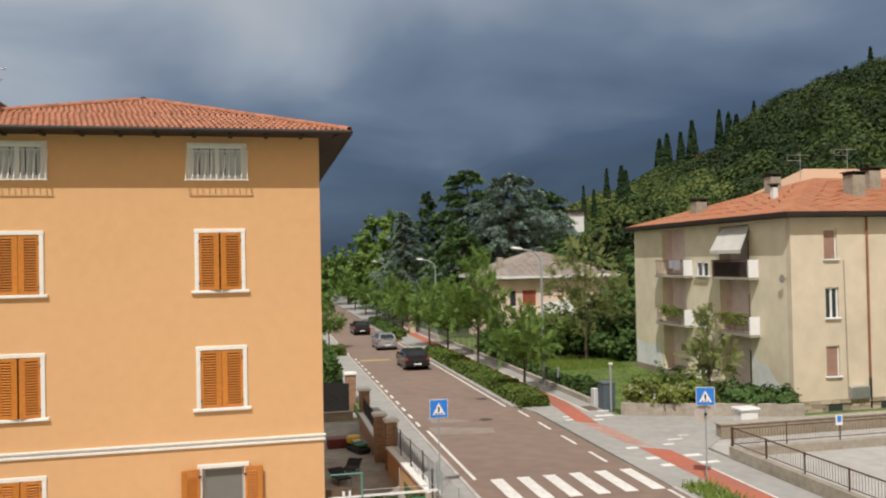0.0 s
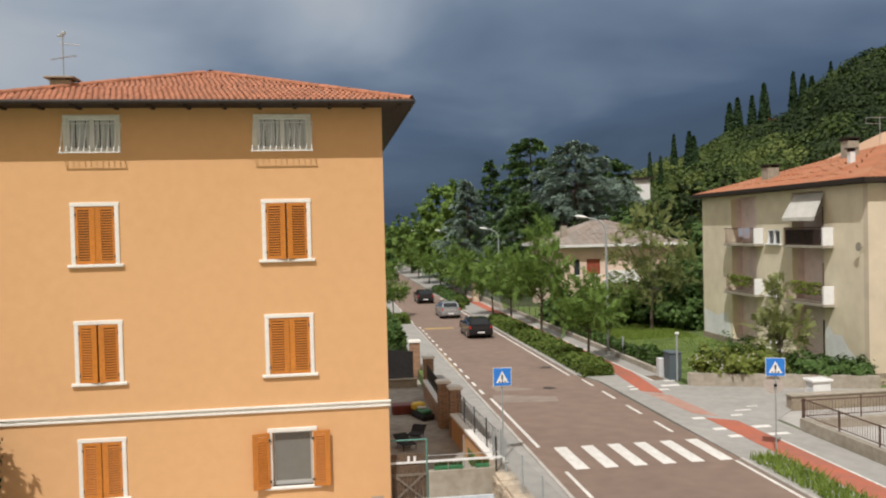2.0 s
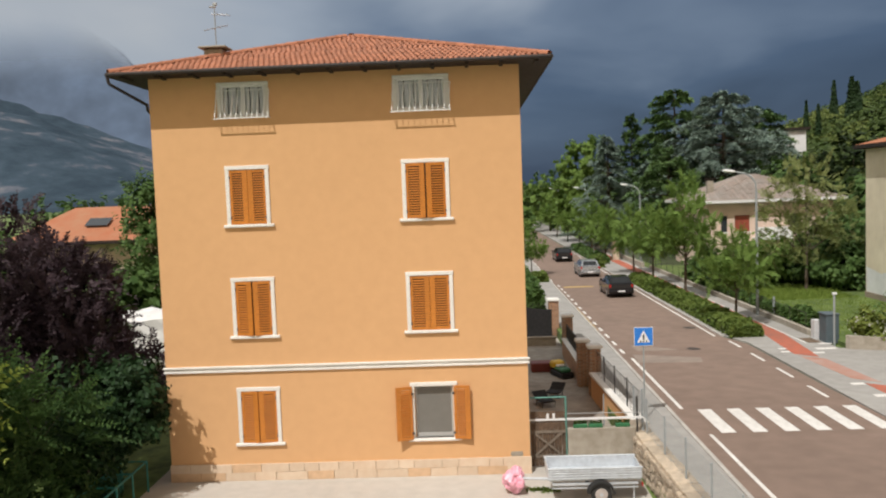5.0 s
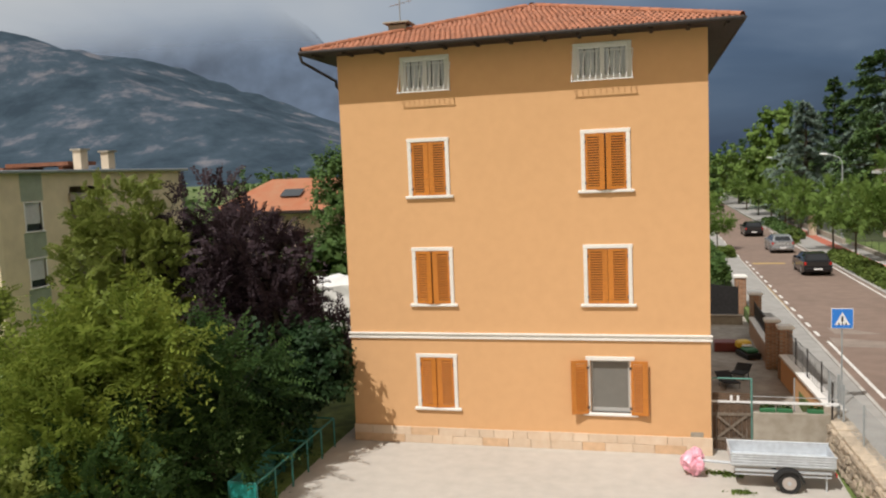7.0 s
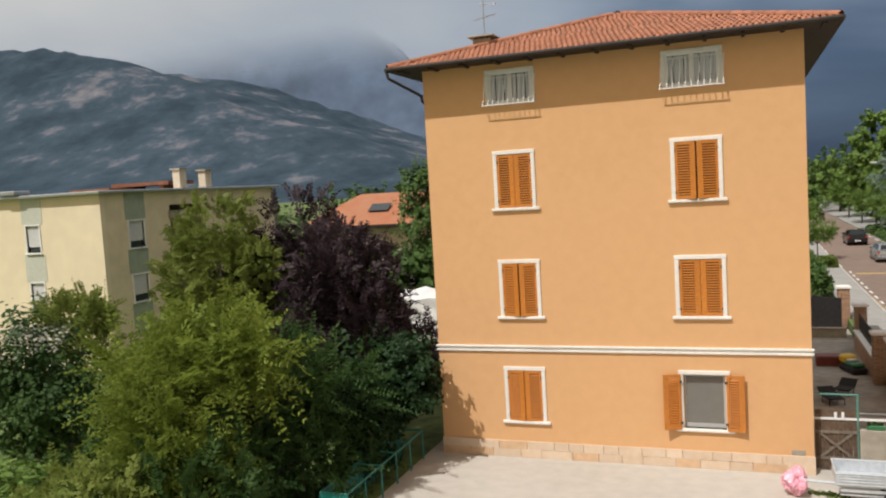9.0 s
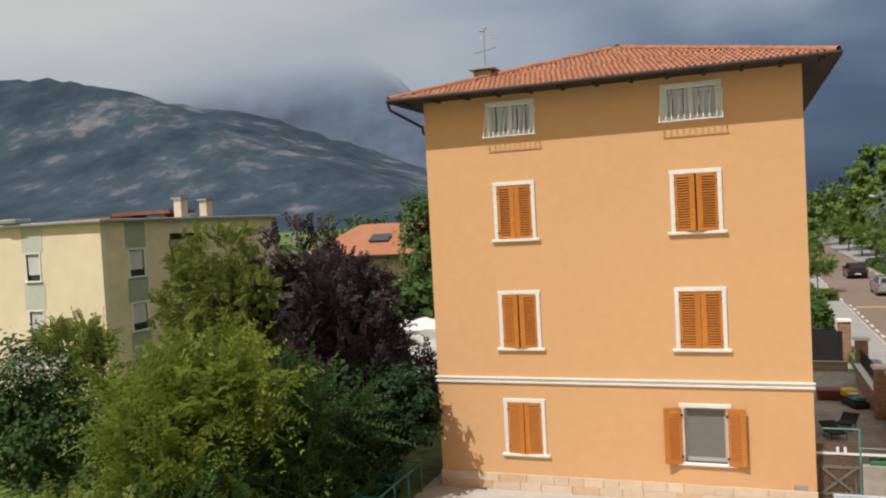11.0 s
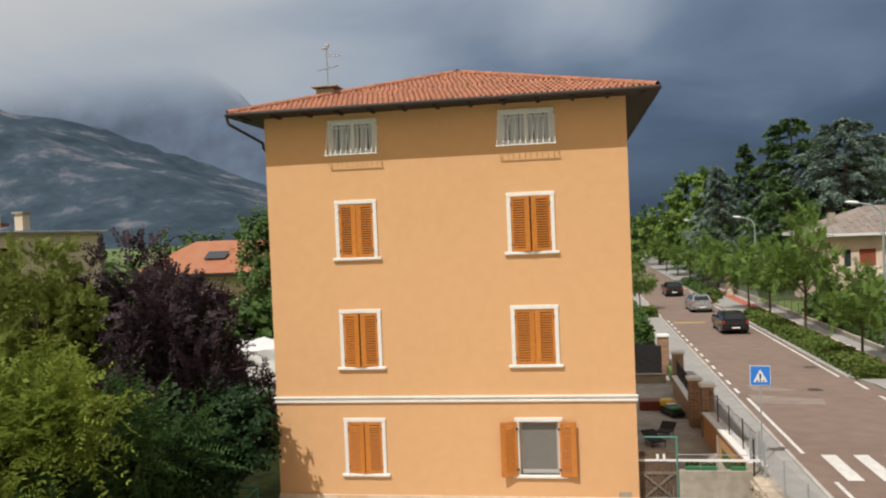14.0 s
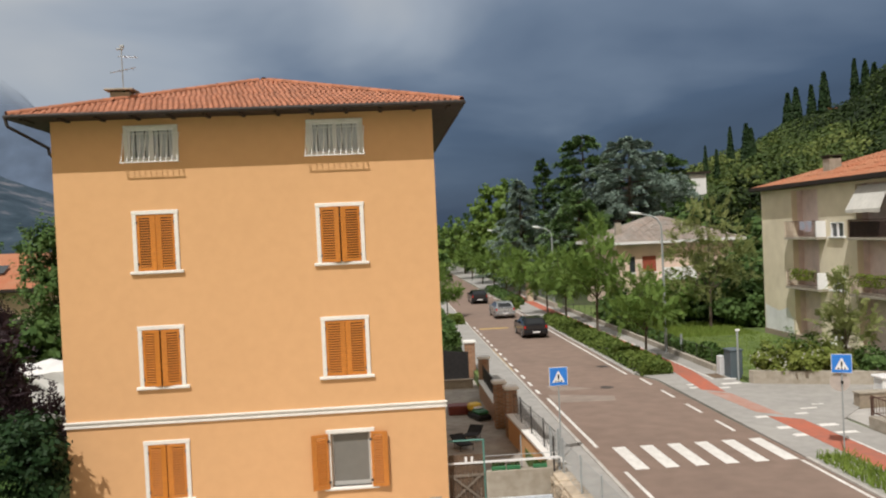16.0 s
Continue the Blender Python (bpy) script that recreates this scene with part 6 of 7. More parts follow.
tree("creeper", "bright green broad-leaved creeper over the garden edge", (-16.6, 14.2, -0.04), [(0, 0, 0.9, 1.7, 1.6, 0.75), (-2.0, 1.2, 0.7, 1.8, 1.6, 0.7), (1.4, -0.6, 0.9, 1.2, 1.2, 0.7)], 12000, 0.15, L_STREET, 0.05, 0.5, 132, "creeper", up=0.9)
# shrubs added to stand in for the dark shade low under the trees
tree("shrub", "deep green feathery shrubs standing in for shade under the trees", (-11.8, 14.6, -0.04), [(0, 0, 1.7, 1.6, 1.6, 1.2), (-1.8, 0.6, 2.0, 1.6, 1.5, 1.2), (-0.4, 1.6, 1.9, 1.4, 1.4, 1.4), (-3.3, 1.0, 1.4, 1.6, 1.5, 1.1)], 20000, 0.15, L_FERN, 0.07, 0.8, 133, "shrub", spray=0.9, stems=3)
for i, (x, y, h, r) in enumerate(((-33, 52, 7.5, 3.0), (-30, 74, 9.5, 3.2), (-24, 84, 9, 3.6), (-40, 80, 9, 4), (-20.5, 44, 4.8, 2.4), (-26, 40, 5, 2.6), (-17.5, 33, 4.6, 2.2))):
    tree("tree", "dark green garden tree among the houses", (x, y, -0.04), [(0, 0, h * 0.66, r, r, h * 0.34), (r * 0.5, 0, h * 0.45, r * 0.8, r * 0.8, h * 0.3)], 4000, 0.34, L_DARK, 0.2, None, 140 + i)

# weeds in the gravel by the trailer
for k, (x, y, spread) in enumerate(((2.11, 20.69, 0.14), (1.63, 21.93, 0.16), (1.98, 21.83, 0.14))):
    g = np.random.default_rng(700 + k)
    wd = thing("weed_tuft", "small dry green weed tuft in the gravel", "weeds", (x, y, 0.0), group="yard weeds")
    p = np.stack([g.normal(size=160) * spread, g.normal(size=160) * spread * 0.5, np.abs(g.normal(size=160)) * 0.02 + 0.01], 1)
    quads("leaves", leaves(g, p, 0.055, 0.6), L_HEDGE, wd)

# ---- yard edge: rubble retaining wall, mesh fence, court walls and gate ----
rub = thing("retaining_wall", "rough rubble stone retaining wall between yard and pavement", "wall", (0, 0, 0))
WY0, WY1 = 6.0, 24.6


def wall_x_at(y):
    return 4.70 + (24.6 - y) * 0.035


bm = bmesh.new()
prism(bm, [(wall_x_at(WY0), WY0), (wall_x_at(WY0) + 0.5, WY0), (wall_x_at(WY1) + 0.5, WY1), (wall_x_at(WY1), WY1)], -0.2, 0.92)
part("core", bm, M_MORTAR, rub)
rng = np.random.default_rng(31)
stone_meshes = []
for k in range(7):
    bm = bmesh.new()
    box(bm, -0.09, 0.06, -0.5, 0.5, -0.5, 0.5)
    bmesh.ops.subdivide_edges(bm, edges=bm.edges, cuts=1, use_grid_fill=True)
    for v in bm.verts:
        r = math.hypot(v.co.y, v.co.z)
        v.co.y *= 1 - 0.16 * max(0, r - 0.45) / 0.25 + rng.uniform(-0.06, 0.06)
        v.co.z *= 1 - 0.16 * max(0, r - 0.45) / 0.25 + rng.uniform(-0.06, 0.06)
        v.co.x += rng.uniform(-0.035, 0.02)
    me = bpy.data.meshes.new("stone")
    bm.to_mesh(me)
    bm.free()
    me.materials.append(M_RUBBLE)
    stone_meshes.append(me)
for row in range(5):
    y = 10.0 + rng.uniform(0, 0.2)
    while y < WY1 - 0.2:
        w, h = rng.uniform(0.22, 0.52), 0.185
        ob = new("stone", stone_meshes[int(rng.integers(0, 7))])
        ob.parent = rub
        ob.matrix_local = Matrix.Translation((wall_x_at(y + w / 2) - 0.01, y + w / 2, 0.09 + row * 0.185)) @ Matrix.Rotation(radians(2), 4, "Z") @ Matrix.Diagonal((1, w * 0.95, h * rng.uniform(0.9, 1.02), 1))
        y += w
y = 10.2
while y < WY1 - 0.1:
    w = rng.uniform(0.5, 0.9)
    ob = part("coping", boxes((-0.04, 0.52, 0.01, w - 0.01, 0.0, 0.07 + rng.uniform(0, 0.05)), bevel=0.02), M_RUBBLE, rub)
    ob.location = (wall_x_at(y), y, 0.90)
    y += w

fence = thing("mesh_fence", "grey wire mesh fence on slim steel posts along the pavement", "fence", (0, 0, 0))
posts = [25.2, 23.6, 21.7, 19.8, 17.9, 16.0, 14.0, 12.0]
for y in posts:
    part("post", tubes(((wall_x_at(y) + 0.30, y, 0.9), (wall_x_at(y) + 0.30, y, 2.05), 0.024)), M_GALV2, fence)
bm = bmesh.new()
for z in (1.0, 1.5, 2.0):
    tube(bm, (wall_x_at(25.2) + 0.3, 25.2, z), (wall_x_at(12) + 0.3, 12.0, z), 0.005, n=4)
for k in range(150):
    y = 12.0 + k * 0.088
    for s in (-1, 1):
        ya, yb2 = (y, min(y + 1.0, 25.2)) if s > 0 else (min(y + 1.0, 25.2), y)
        if abs(yb2 - ya) > 0.2:
            tube(bm, (wall_x_at(ya) + 0.3, ya, 1.0), (wall_x_at(yb2) + 0.3, yb2, 2.0), 0.0022, n=3)
part("wire_mesh", bm, M_GALV2, fence, "thin grey chain-link wire")

cw = thing("garden_wall", "low orange rendered wall with white stone coping", "wall", (0, 0, 0))
bm = bmesh.new()
prism(bm, [(4.95, 24.9), (5.3, 24.9), (4.95, 31.7), (4.6, 31.7)], -0.1, 0.92)
part("wall", bm, M_ORANGE, cw)
bm = bmesh.new()
prism(bm, [(4.90, 24.7), (5.36, 24.7), (5.0, 31.75), (4.54, 31.75)], 0.92, 1.0)
part("coping", bm, M_WHITE, cw, "white stone coping")
cw2 = thing("garden_wall", "low brick wall with pale coping and dark railing", "wall", (0, 0, 0))
bm = bmesh.new()
prism(bm, [(4.42, 34.0), (4.78, 34.0), (4.78, 39.7), (4.42, 39.7)], -0.1, 0.86)
part("wall", bm, M_BRICK, cw2)
part("coping", boxes((4.36, 4.84, 34.0, 39.7, 0.86, 0.94), bevel=0.015), M_WHITE, cw2, "pale stone coping")
bm = tubes(((4.6, 34.0, 1.65), (4.6, 39.7, 1.65), 0.02), ((4.6, 34.0, 1.05), (4.6, 39.7, 1.05), 0.015), n=5)
for k in range(44):
    tube(bm, (4.6, 34.1 + k * 0.128, 0.94), (4.6, 34.1 + k * 0.128, 1.7), 0.009, n=4)
part("railing", bm, M_BLACKMET, cw2)
bm = tubes(((5.12, 25.0, 1.9), (4.8, 31.6, 1.9), 0.012), n=5)
for k in range(60):
    y = 25.1 + k * 0.108
    tube(bm, (5.13 - (y - 24.9) * 0.05, y, 1.0), (5.13 - (y - 24.9) * 0.05, y, 1.9), 0.004, n=3)
part("railing", bm, M_BLACKMET, cw)
for y in (26.6, 28.4, 30.1):
    part("fence_post", tubes(((5.13 - (y - 24.9) * 0.05, y, 1.0), (5.13 - (y - 24.9) * 0.05, y, 1.98), 0.022)), M_BLACKMET, cw)

# brick gate piers with bricks of their own
brick = bpy.data.meshes.new("brick")
bm = boxes((-0.119, 0.119, -0.055, 0.055, 0.004, 0.062), bevel=0.004)
bm.to_mesh(brick)
bm.free()
brick.materials.append(M_BRICK)


def pier(x, y, w, h, n_rows):
    p = thing("gate_pier", "brick gate pier with pale stone cap", "pillar", (x, y, 0), group="gate piers")
    part("core", boxes((-w / 2 + 0.02, w / 2 - 0.02, -w / 2 + 0.02, w / 2 - 0.02, -0.1, h - 0.1)), M_MORTAR, p)
    part("cap", boxes((-w / 2 - 0.07, w / 2 + 0.07, -w / 2 - 0.07, w / 2 + 0.07, h - 0.1, h), (-w / 2 - 0.02, w / 2 + 0.02, -w / 2 - 0.02, w / 2 + 0.02, h, h + 0.03), bevel=0.012), M_WHITE, p)
    for r in range(int((h - 0.1) / 0.066)):
        if r >= n_rows:
            break
        for k in (-1, 0, 1):
            xo = k * 0.25 + (0.125 if r % 2 else 0)
            if abs(xo) < w / 2 - 0.02:
                for side in (-1, 1):
                    ob = new("brick", brick)
                    ob.parent = p
                    wide = min(0.119, w / 2 - abs(xo)) / 0.119
                    ob.matrix_local = Matrix.Translation((xo, side * (w / 2 - 0.05), h - 0.17 - r * 0.066)) @ Matrix.Diagonal((wide, 1, 1, 1))
                    ob = new("brick", brick)
                    ob.parent = p
                    ob.matrix_local = Matrix.Translation((side * (w / 2 - 0.05), xo, h - 0.17 - r * 0.066)) @ Matrix.Rotation(radians(90), 4, "Z") @ Matrix.Diagonal((wide, 1, 1, 1))
    return p


pier(4.82, 32.1, 0.46, 2.02, 30)
pier(4.55, 33.55, 0.46, 2.0, 30)
pier(4.7, 40.0, 0.5, 2.05, 30)
pier(4.6, 45.6, 0.55, 2.1, 30)
gate = thing("courtyard_gate", "dark solid metal gate with curved top closing the courtyard", "gate", (0, 44.2, 0))
bm = bmesh.new()
top = [(1.62 + 2.75 * i / 16, 2.25 - 0.55 * math.sin(math.pi / 2 * i / 16)) for i in range(17)]
lo_, hi_ = [], []
for y in (0.0, 0.05):
    lo_.append([bm.verts.new((x, y, 0.05)) for x, z in top])
    hi_.append([bm.verts.new((x, y, z)) for x, z in top])
for i in range(16):
    bm.faces.new((lo_[0][i], lo_[0][i + 1], hi_[0][i + 1], hi_[0][i]))
    bm.faces.new((lo_[1][i + 1], lo_[1][i], hi_[1][i], hi_[1][i + 1]))
    bm.faces.new((hi_[0][i], hi_[0][i + 1], hi_[1][i + 1], hi_[1][i]))
part("leaf", bm, M_DARKPL, gate)
bm = bmesh.new()
for i in range(17):
    tube(bm, (top[i][0], 0.025, top[i][1] - 0.05), (top[i][0], 0.025, top[i][1] + 0.28), 0.010, n=4)
part("finial_bars", bm, M_BLACKMET, gate)
lowb = thing("low_wall", "low grey block wall with lattice face", "wall", (0, 0, 0))
part("wall", boxes((1.6, 4.4, 42.6, 42.8, 0, 0.42)), M_CONC, lowb)
part("coping", boxes((1.58, 4.42, 42.55, 42.85, 0.42, 0.48), bevel=0.01), M_MORTAR, lowb)

# cross fence at the yard's end
cf = thing("yard_fence", "green steel fence frame with white rail over a plank gate", "fence", (0, 23.75, 0))
part("frame", tubes(((1.62, 0, 2.12), (2.68, 0, 2.12), 0.025), ((2.68, 0, 0.35), (2.68, 0, 2.14), 0.032)), M_GREENMET, cf)
part("rail", boxes((1.60, 4.95, -0.02, 0.02, 1.42, 1.48)), M_SIGNW, cf, "white steel rail")
part("upper_wire", tubes(((2.7, 0, 1.62), (4.95, 0, 1.60), 0.012)), M_GREY, cf)
part("post", tubes(((4.98, 0.2, 0.9), (4.98, 0.2, 2.25), 0.035)), M_GALV2, cf)
part("post", tubes(((4.80, 0.1, 0.9), (4.80, 0.1, 2.05), 0.028)), M_BLACKMET, cf)
part("post", tubes(((3.85, 0.3, 0.0), (3.85, 0.3, 2.1), 0.018)), M_GALV2, cf)
for x in (2.1, 2.28):
    part("white_tag", boxes((x, x + 0.07, -0.035, -0.02, 1.44, 1.64)), M_SIGNW, cf)
M_BRACE = mat("greyed_brace_wood", (0.20, 0.165, 0.13), 0.9, 0.2, 9, 60, 0.15)
pg = thing("plank_gate", "weathered brown plank gate with diagonal brace", "gate", (0, 23.7, 0))
for k in range(9):
    part("plank", boxes((1.62 + k * 0.117, 1.727 + k * 0.117, 0.03, 0.05, 0.05, 1.22 + 0.04 * (k % 3)), bevel=0.004), M_OLDWOOD, pg)
part("brace", (lambda bm: (box(bm, 1.62, 2.66, 0.0, 0.03, 0.32, 0.40), box(bm, 1.62, 2.66, 0.0, 0.03, 1.05, 1.13), box(bm, -0.52, 0.52, -0.001, 0.025, -0.035, 0.035, m=Matrix.Translation((2.14, 0, 0.72)) @ Matrix.Rotation(radians(-40), 4, "Y")), bm)[3])(bmesh.new()), M_BRACE, pg, "greyed wooden brace")
part("brace", (lambda bm: (box(bm, -0.52, 0.52, -0.001, 0.025, -0.03, 0.03, m=Matrix.Translation((2.14, -0.028, 0.72)) @ Matrix.Rotation(radians(40), 4, "Y")), bm)[1])(bmesh.new()), M_BRACE, pg, "greyed wooden brace")
for k in range(3):
    part("upper_board", boxes((1.62, 2.66, 0.052, 0.075, 1.2 + k * 0.17, 1.36 + k * 0.17), bevel=0.004), M_OLDWOOD, pg)
cc = thing("concrete_wall", "stained grey concrete wall beside the plank gate", "wall", (0, 0, 0))
part("wall", boxes((2.72, 4.72, 23.7, 23.95, -0.1, 1.16), bevel=0.01), M_CONC, cc)
for i, x in enumerate((2.9, 3.35, 4.15)):
    pl = thing("planter", "narrow green plastic planter on the concrete wall", "planter", (x, 23.83, 1.16), group="green planters")
    part("trough", boxes((0, 0.42, -0.07, 0.07, 0, 0.12), bevel=0.015), M_GREENBIN, pl)
    g = np.random.default_rng(300 + i)
    p = np.stack([g.uniform(0.02, 0.4, 90), g.uniform(-0.06, 0.06, 90), 0.12 + g.uniform(0, 0.09, 90)], 1)
    quads("foliage", leaves(g, p, 0.05), L_DARK, pl)

# courtyard clutter
rb = thing("box", "dull red plastic crate on the courtyard floor", "crate", (3.15, 36.7, 0.004))
part("body", boxes((-0.55, 0.55, -0.35, 0.35, 0, 0.42), bevel=0.03), M_REDPL, rb)
gb = thing("toy_slide", "green and yellow plastic garden toy", "toy", (3.85, 35.6, 0.004), rz=20)
part("base", boxes((-0.3, 0.3, -0.7, 0.5, 0.0, 0.25), bevel=0.05), M_RUBBER, gb)
part("slide", boxes((-0.25, 0.25, -0.6, 0.2, 0.25, 0.42), bevel=0.06), M_GREENBIN, gb)
part("top", boxes((-0.28, 0.28, 0.1, 0.6, 0.3, 0.62), bevel=0.07), M_YELBIN, gb)
part("panel", boxes((-0.2, 0.2, -0.1, 0.12, 0.42, 0.5), bevel=0.03), M_SIGNW, gb)
for i, (x, y, r) in enumerate(((2.7, 30.6, 20), (3.15, 31.9, -25))):
    dc = thing("garden_chair", "low dark folding garden chair", "chair", (x, y, 0.004), rz=r, group="garden chairs")
    part("seat", boxes((-0.28, 0.28, -0.3, 0.3, 0.20, 0.25), bevel=0.01), M_DARKPL, dc)
    part("backrest", (lambda bm: (box(bm, -0.28, 0.28, -0.02, 0.02, 0, 0.42, m=Matrix.Translation((0, 0.3, 0.23)) @ Matrix.Rotation(radians(-58), 4, "X")), bm)[1])(bmesh.new()), M_DARKPL, dc)
    for lx in (-0.26, 0.26):
        for ly in (-0.27, 0.27):
            part("leg", tubes(((lx, ly, 0), (lx, ly, 0.2), 0.014), n=6), M_BLACKMET, dc)

# ---- box trailer and its pink cover ----
M_TRAILER = mat("bright_galvanised_steel", (0.60, 0.64, 0.68), 0.5, 0.12, 9, 80, 0.05, metal=0.4)
tr_ = thing("box_trailer", "galvanised steel box trailer parked on the gravel", "trailer", (0, 0, 0))
x0, x1, ya, yb2 = 1.86, 4.32, 20.95, 21.98
for y in (ya, yb2 - 0.03):
    part("side_panel", boxes((x0, x1, y, y + 0.03, 0.62, 0.90)), M_TRAILER, tr_, "ribbed galvanised side")
part("front_panel", boxes((x0, x0 + 0.03, ya + 0.03, yb2 - 0.03, 0.62, 0.90)), M_TRAILER, tr_)
part("tailgate", boxes((x1 - 0.03, x1, ya + 0.03, yb2 - 0.03, 0.62, 0.90)), M_TRAILER, tr_)
part("bed", boxes((x0 + 0.03, x1 - 0.03, ya + 0.03, yb2 - 0.03, 0.58, 0.62)), M_TRAILER, tr_)
for z in (0.635, 0.705, 0.775, 0.84):
    part("rib", boxes((x0 + 0.02, x1 - 0.02, ya - 0.022, ya, z, z + 0.035), bevel=0.006), M_TRAILER, tr_)
part("rim_rail", boxes((x0 - 0.02, x1 + 0.02, ya - 0.03, ya + 0.03, 0.90, 0.935), (x0 - 0.02, x1 + 0.02, yb2 - 0.03, yb2 + 0.03, 0.90, 0.935), (x0 - 0.02, x0 + 0.03, ya + 0.03, yb2 - 0.03, 0.90, 0.935), bevel=0.008), M_TRAILER, tr_)
part("chassis", boxes((x0 + 0.1, x1 - 0.1, ya + 0.02, ya + 0.08, 0.46, 0.52), (x0 + 0.1, x1 - 0.1, yb2 - 0.08, yb2 - 0.02, 0.46, 0.52), (x0 + 0.1, x1 - 0.1, ya + 0.02, ya + 0.05, 0.37, 0.40)), M_TRAILER, tr_)
part("drawbar", tubes(((x0 + 0.3, ya + 0.65, 0.42), (x0 - 1.15, ya + 0.75, 0.45), 0.04)), M_TRAILER, tr_)
for y in (ya - 0.09, yb2 + 0.09):
    wh_ = part("wheel", tubes(((3.22, y - 0.08, 0.27), (3.22, y + 0.08, 0.27), 0.27), n=28), M_RUBBER, tr_)
    part("rim", tubes(((3.22, y - 0.087, 0.27), (3.22, y + 0.087, 0.27), 0.165), n=20), M_SIGNBACK, wh_, "pale steel rim")
    part("hub", tubes(((3.22, y - 0.1, 0.27), (3.22, y + 0.1, 0.27), 0.05), n=12), M_TRAILER, wh_)
    bm = bmesh.new()
    for i in range(10):
        t0, t1 = math.pi * (0.02 + 0.96 * i / 10), math.pi * (0.02 + 0.96 * (i + 1) / 10)
        pts_ = [(3.22 + math.cos(t) * 0.36, y + s, 0.27 + math.sin(t) * 0.34) for t, s in ((t0, -0.12), (t1, -0.12), (t1, 0.12), (t0, 0.12))]
        poly(bm, pts_)
        poly(bm, [(3.22 + math.cos(t) * r, y - 0.12, 0.27 + math.sin(t) * r * 0.95) for t, r in ((t0, 0.36), (t1, 0.36), (t1, 0.30), (t0, 0.30))])
    part("mudguard", bm, M_RUBBER, tr_, "black plastic mudguard")
part("tail_lamp", boxes((x1, x1 + 0.03, ya + 0.02, ya + 0.16, 0.40, 0.50), bevel=0.006), M_LAMPRED, tr_)
part("prop_leg", tubes(((x1 - 0.2, ya + 0.1, 0.0), (x1 - 0.2, ya + 0.1, 0.45), 0.02)), M_TRAILER, tr_)
pk = thing("plastic_cover", "crumpled pink plastic sheet over the drawbar hitch", "cover", (1.02, 21.75, 0))
bm = bmesh.new()
bmesh.ops.create_icosphere(bm, subdivisions=4, radius=1.0)
for v in bm.verts:
    c = v.co.copy()
    z = (c.z + 1) / 2
    wdt = 0.17 + 0.21 * math.sin(min(1, z * 1.1) * math.pi * 0.62 + 0.5)
    cr_ = 0.80 + 0.42 * noise.noise(c * 1.7) + 0.16 * noise.noise(c * 6.0)
    v.co = Vector((c.x * wdt * cr_, c.y * wdt * cr_, max(0.0, z * 0.76 + 0.06 * noise.noise(c * 4))))
part("sheet", bm, M_PLASTIC_PINK, pk)

# green netting fence at the foot of the shrubs
gf = thing("netting_fence", "low row of green steel frames hung with dark netting", "fence", (0, 0, 0))
gx = lambda y: -9.42 - (y - 17.3) * 0.02
FH, FD = 0.90, 0.75
M_TEAL = mat("teal_painted_steel", (0.03, 0.20, 0.17), 0.5, 0.15, 9, 60, 0.05)
for k in range(6):
    y = 17.3 + k * 1.05
    for dx in (0.0, -FD):
        part("post", tubes(((gx(y) + dx, y, -0.1), (gx(y) + dx, y, FH), 0.028)), M_TEAL, gf)
    part("cross_rail", tubes(((gx(y) - FD, y, FH), (gx(y), y, FH), 0.028)), M_TEAL, gf)
    if k < 5:
        for dx in (0.0, -FD):
            part("rail", tubes(((gx(y) + dx, y, FH), (gx(y + 1.05) + dx, y + 1.05, FH), 0.028)), M_TEAL, gf)
        bm = bmesh.new()
        xa, xb = gx(y) - FD, gx(y + 1.05) - FD
        prism(bm, [(xa - 0.008, y + 0.03), (xa + 0.008, y + 0.03), (xb + 0.008, y + 1.02), (xb - 0.008, y + 1.02)], 0.03, FH - 0.03)
        part("netting_panel", bm, M_GREENNET, gf, "dark green netting")
part("end_panel", boxes((gx(17.3) - FD + 0.03, gx(17.3) - 0.03, 17.29, 17.305, 0.04, FH - 0.03)), mat("teal_plastic_sheet", (0.02, 0.30, 0.27), 0.6, 0.15, 4, 40, 0.1), gf, "teal plastic end panel")

tarp = thing("covered_caravan", "caravan under a rumpled white tarpaulin", "caravan", (-16.0, 38.0, -0.04))
bm = boxes((-2.2, 2.2, -1.0, 1.0, 0.5, 3.2), bevel=0.25)
bmesh.ops.subdivide_edges(bm, edges=bm.edges, cuts=4, use_grid_fill=True)
for v in bm.verts:
    v.co += Vector((0, 0, 1)) * 0.22 * noise.noise(v.co * 1.3) + Vector((0, 1, 0)) * 0.1 * noise.noise(v.co * 2.3)
part("tarpaulin", bm, M_TARP, tarp)
part("chassis", boxes((-2.2, 2.2, -0.8, 0.8, 0.0, 0.5)), M_RUBBER, tarp)

# ---- street furniture ----


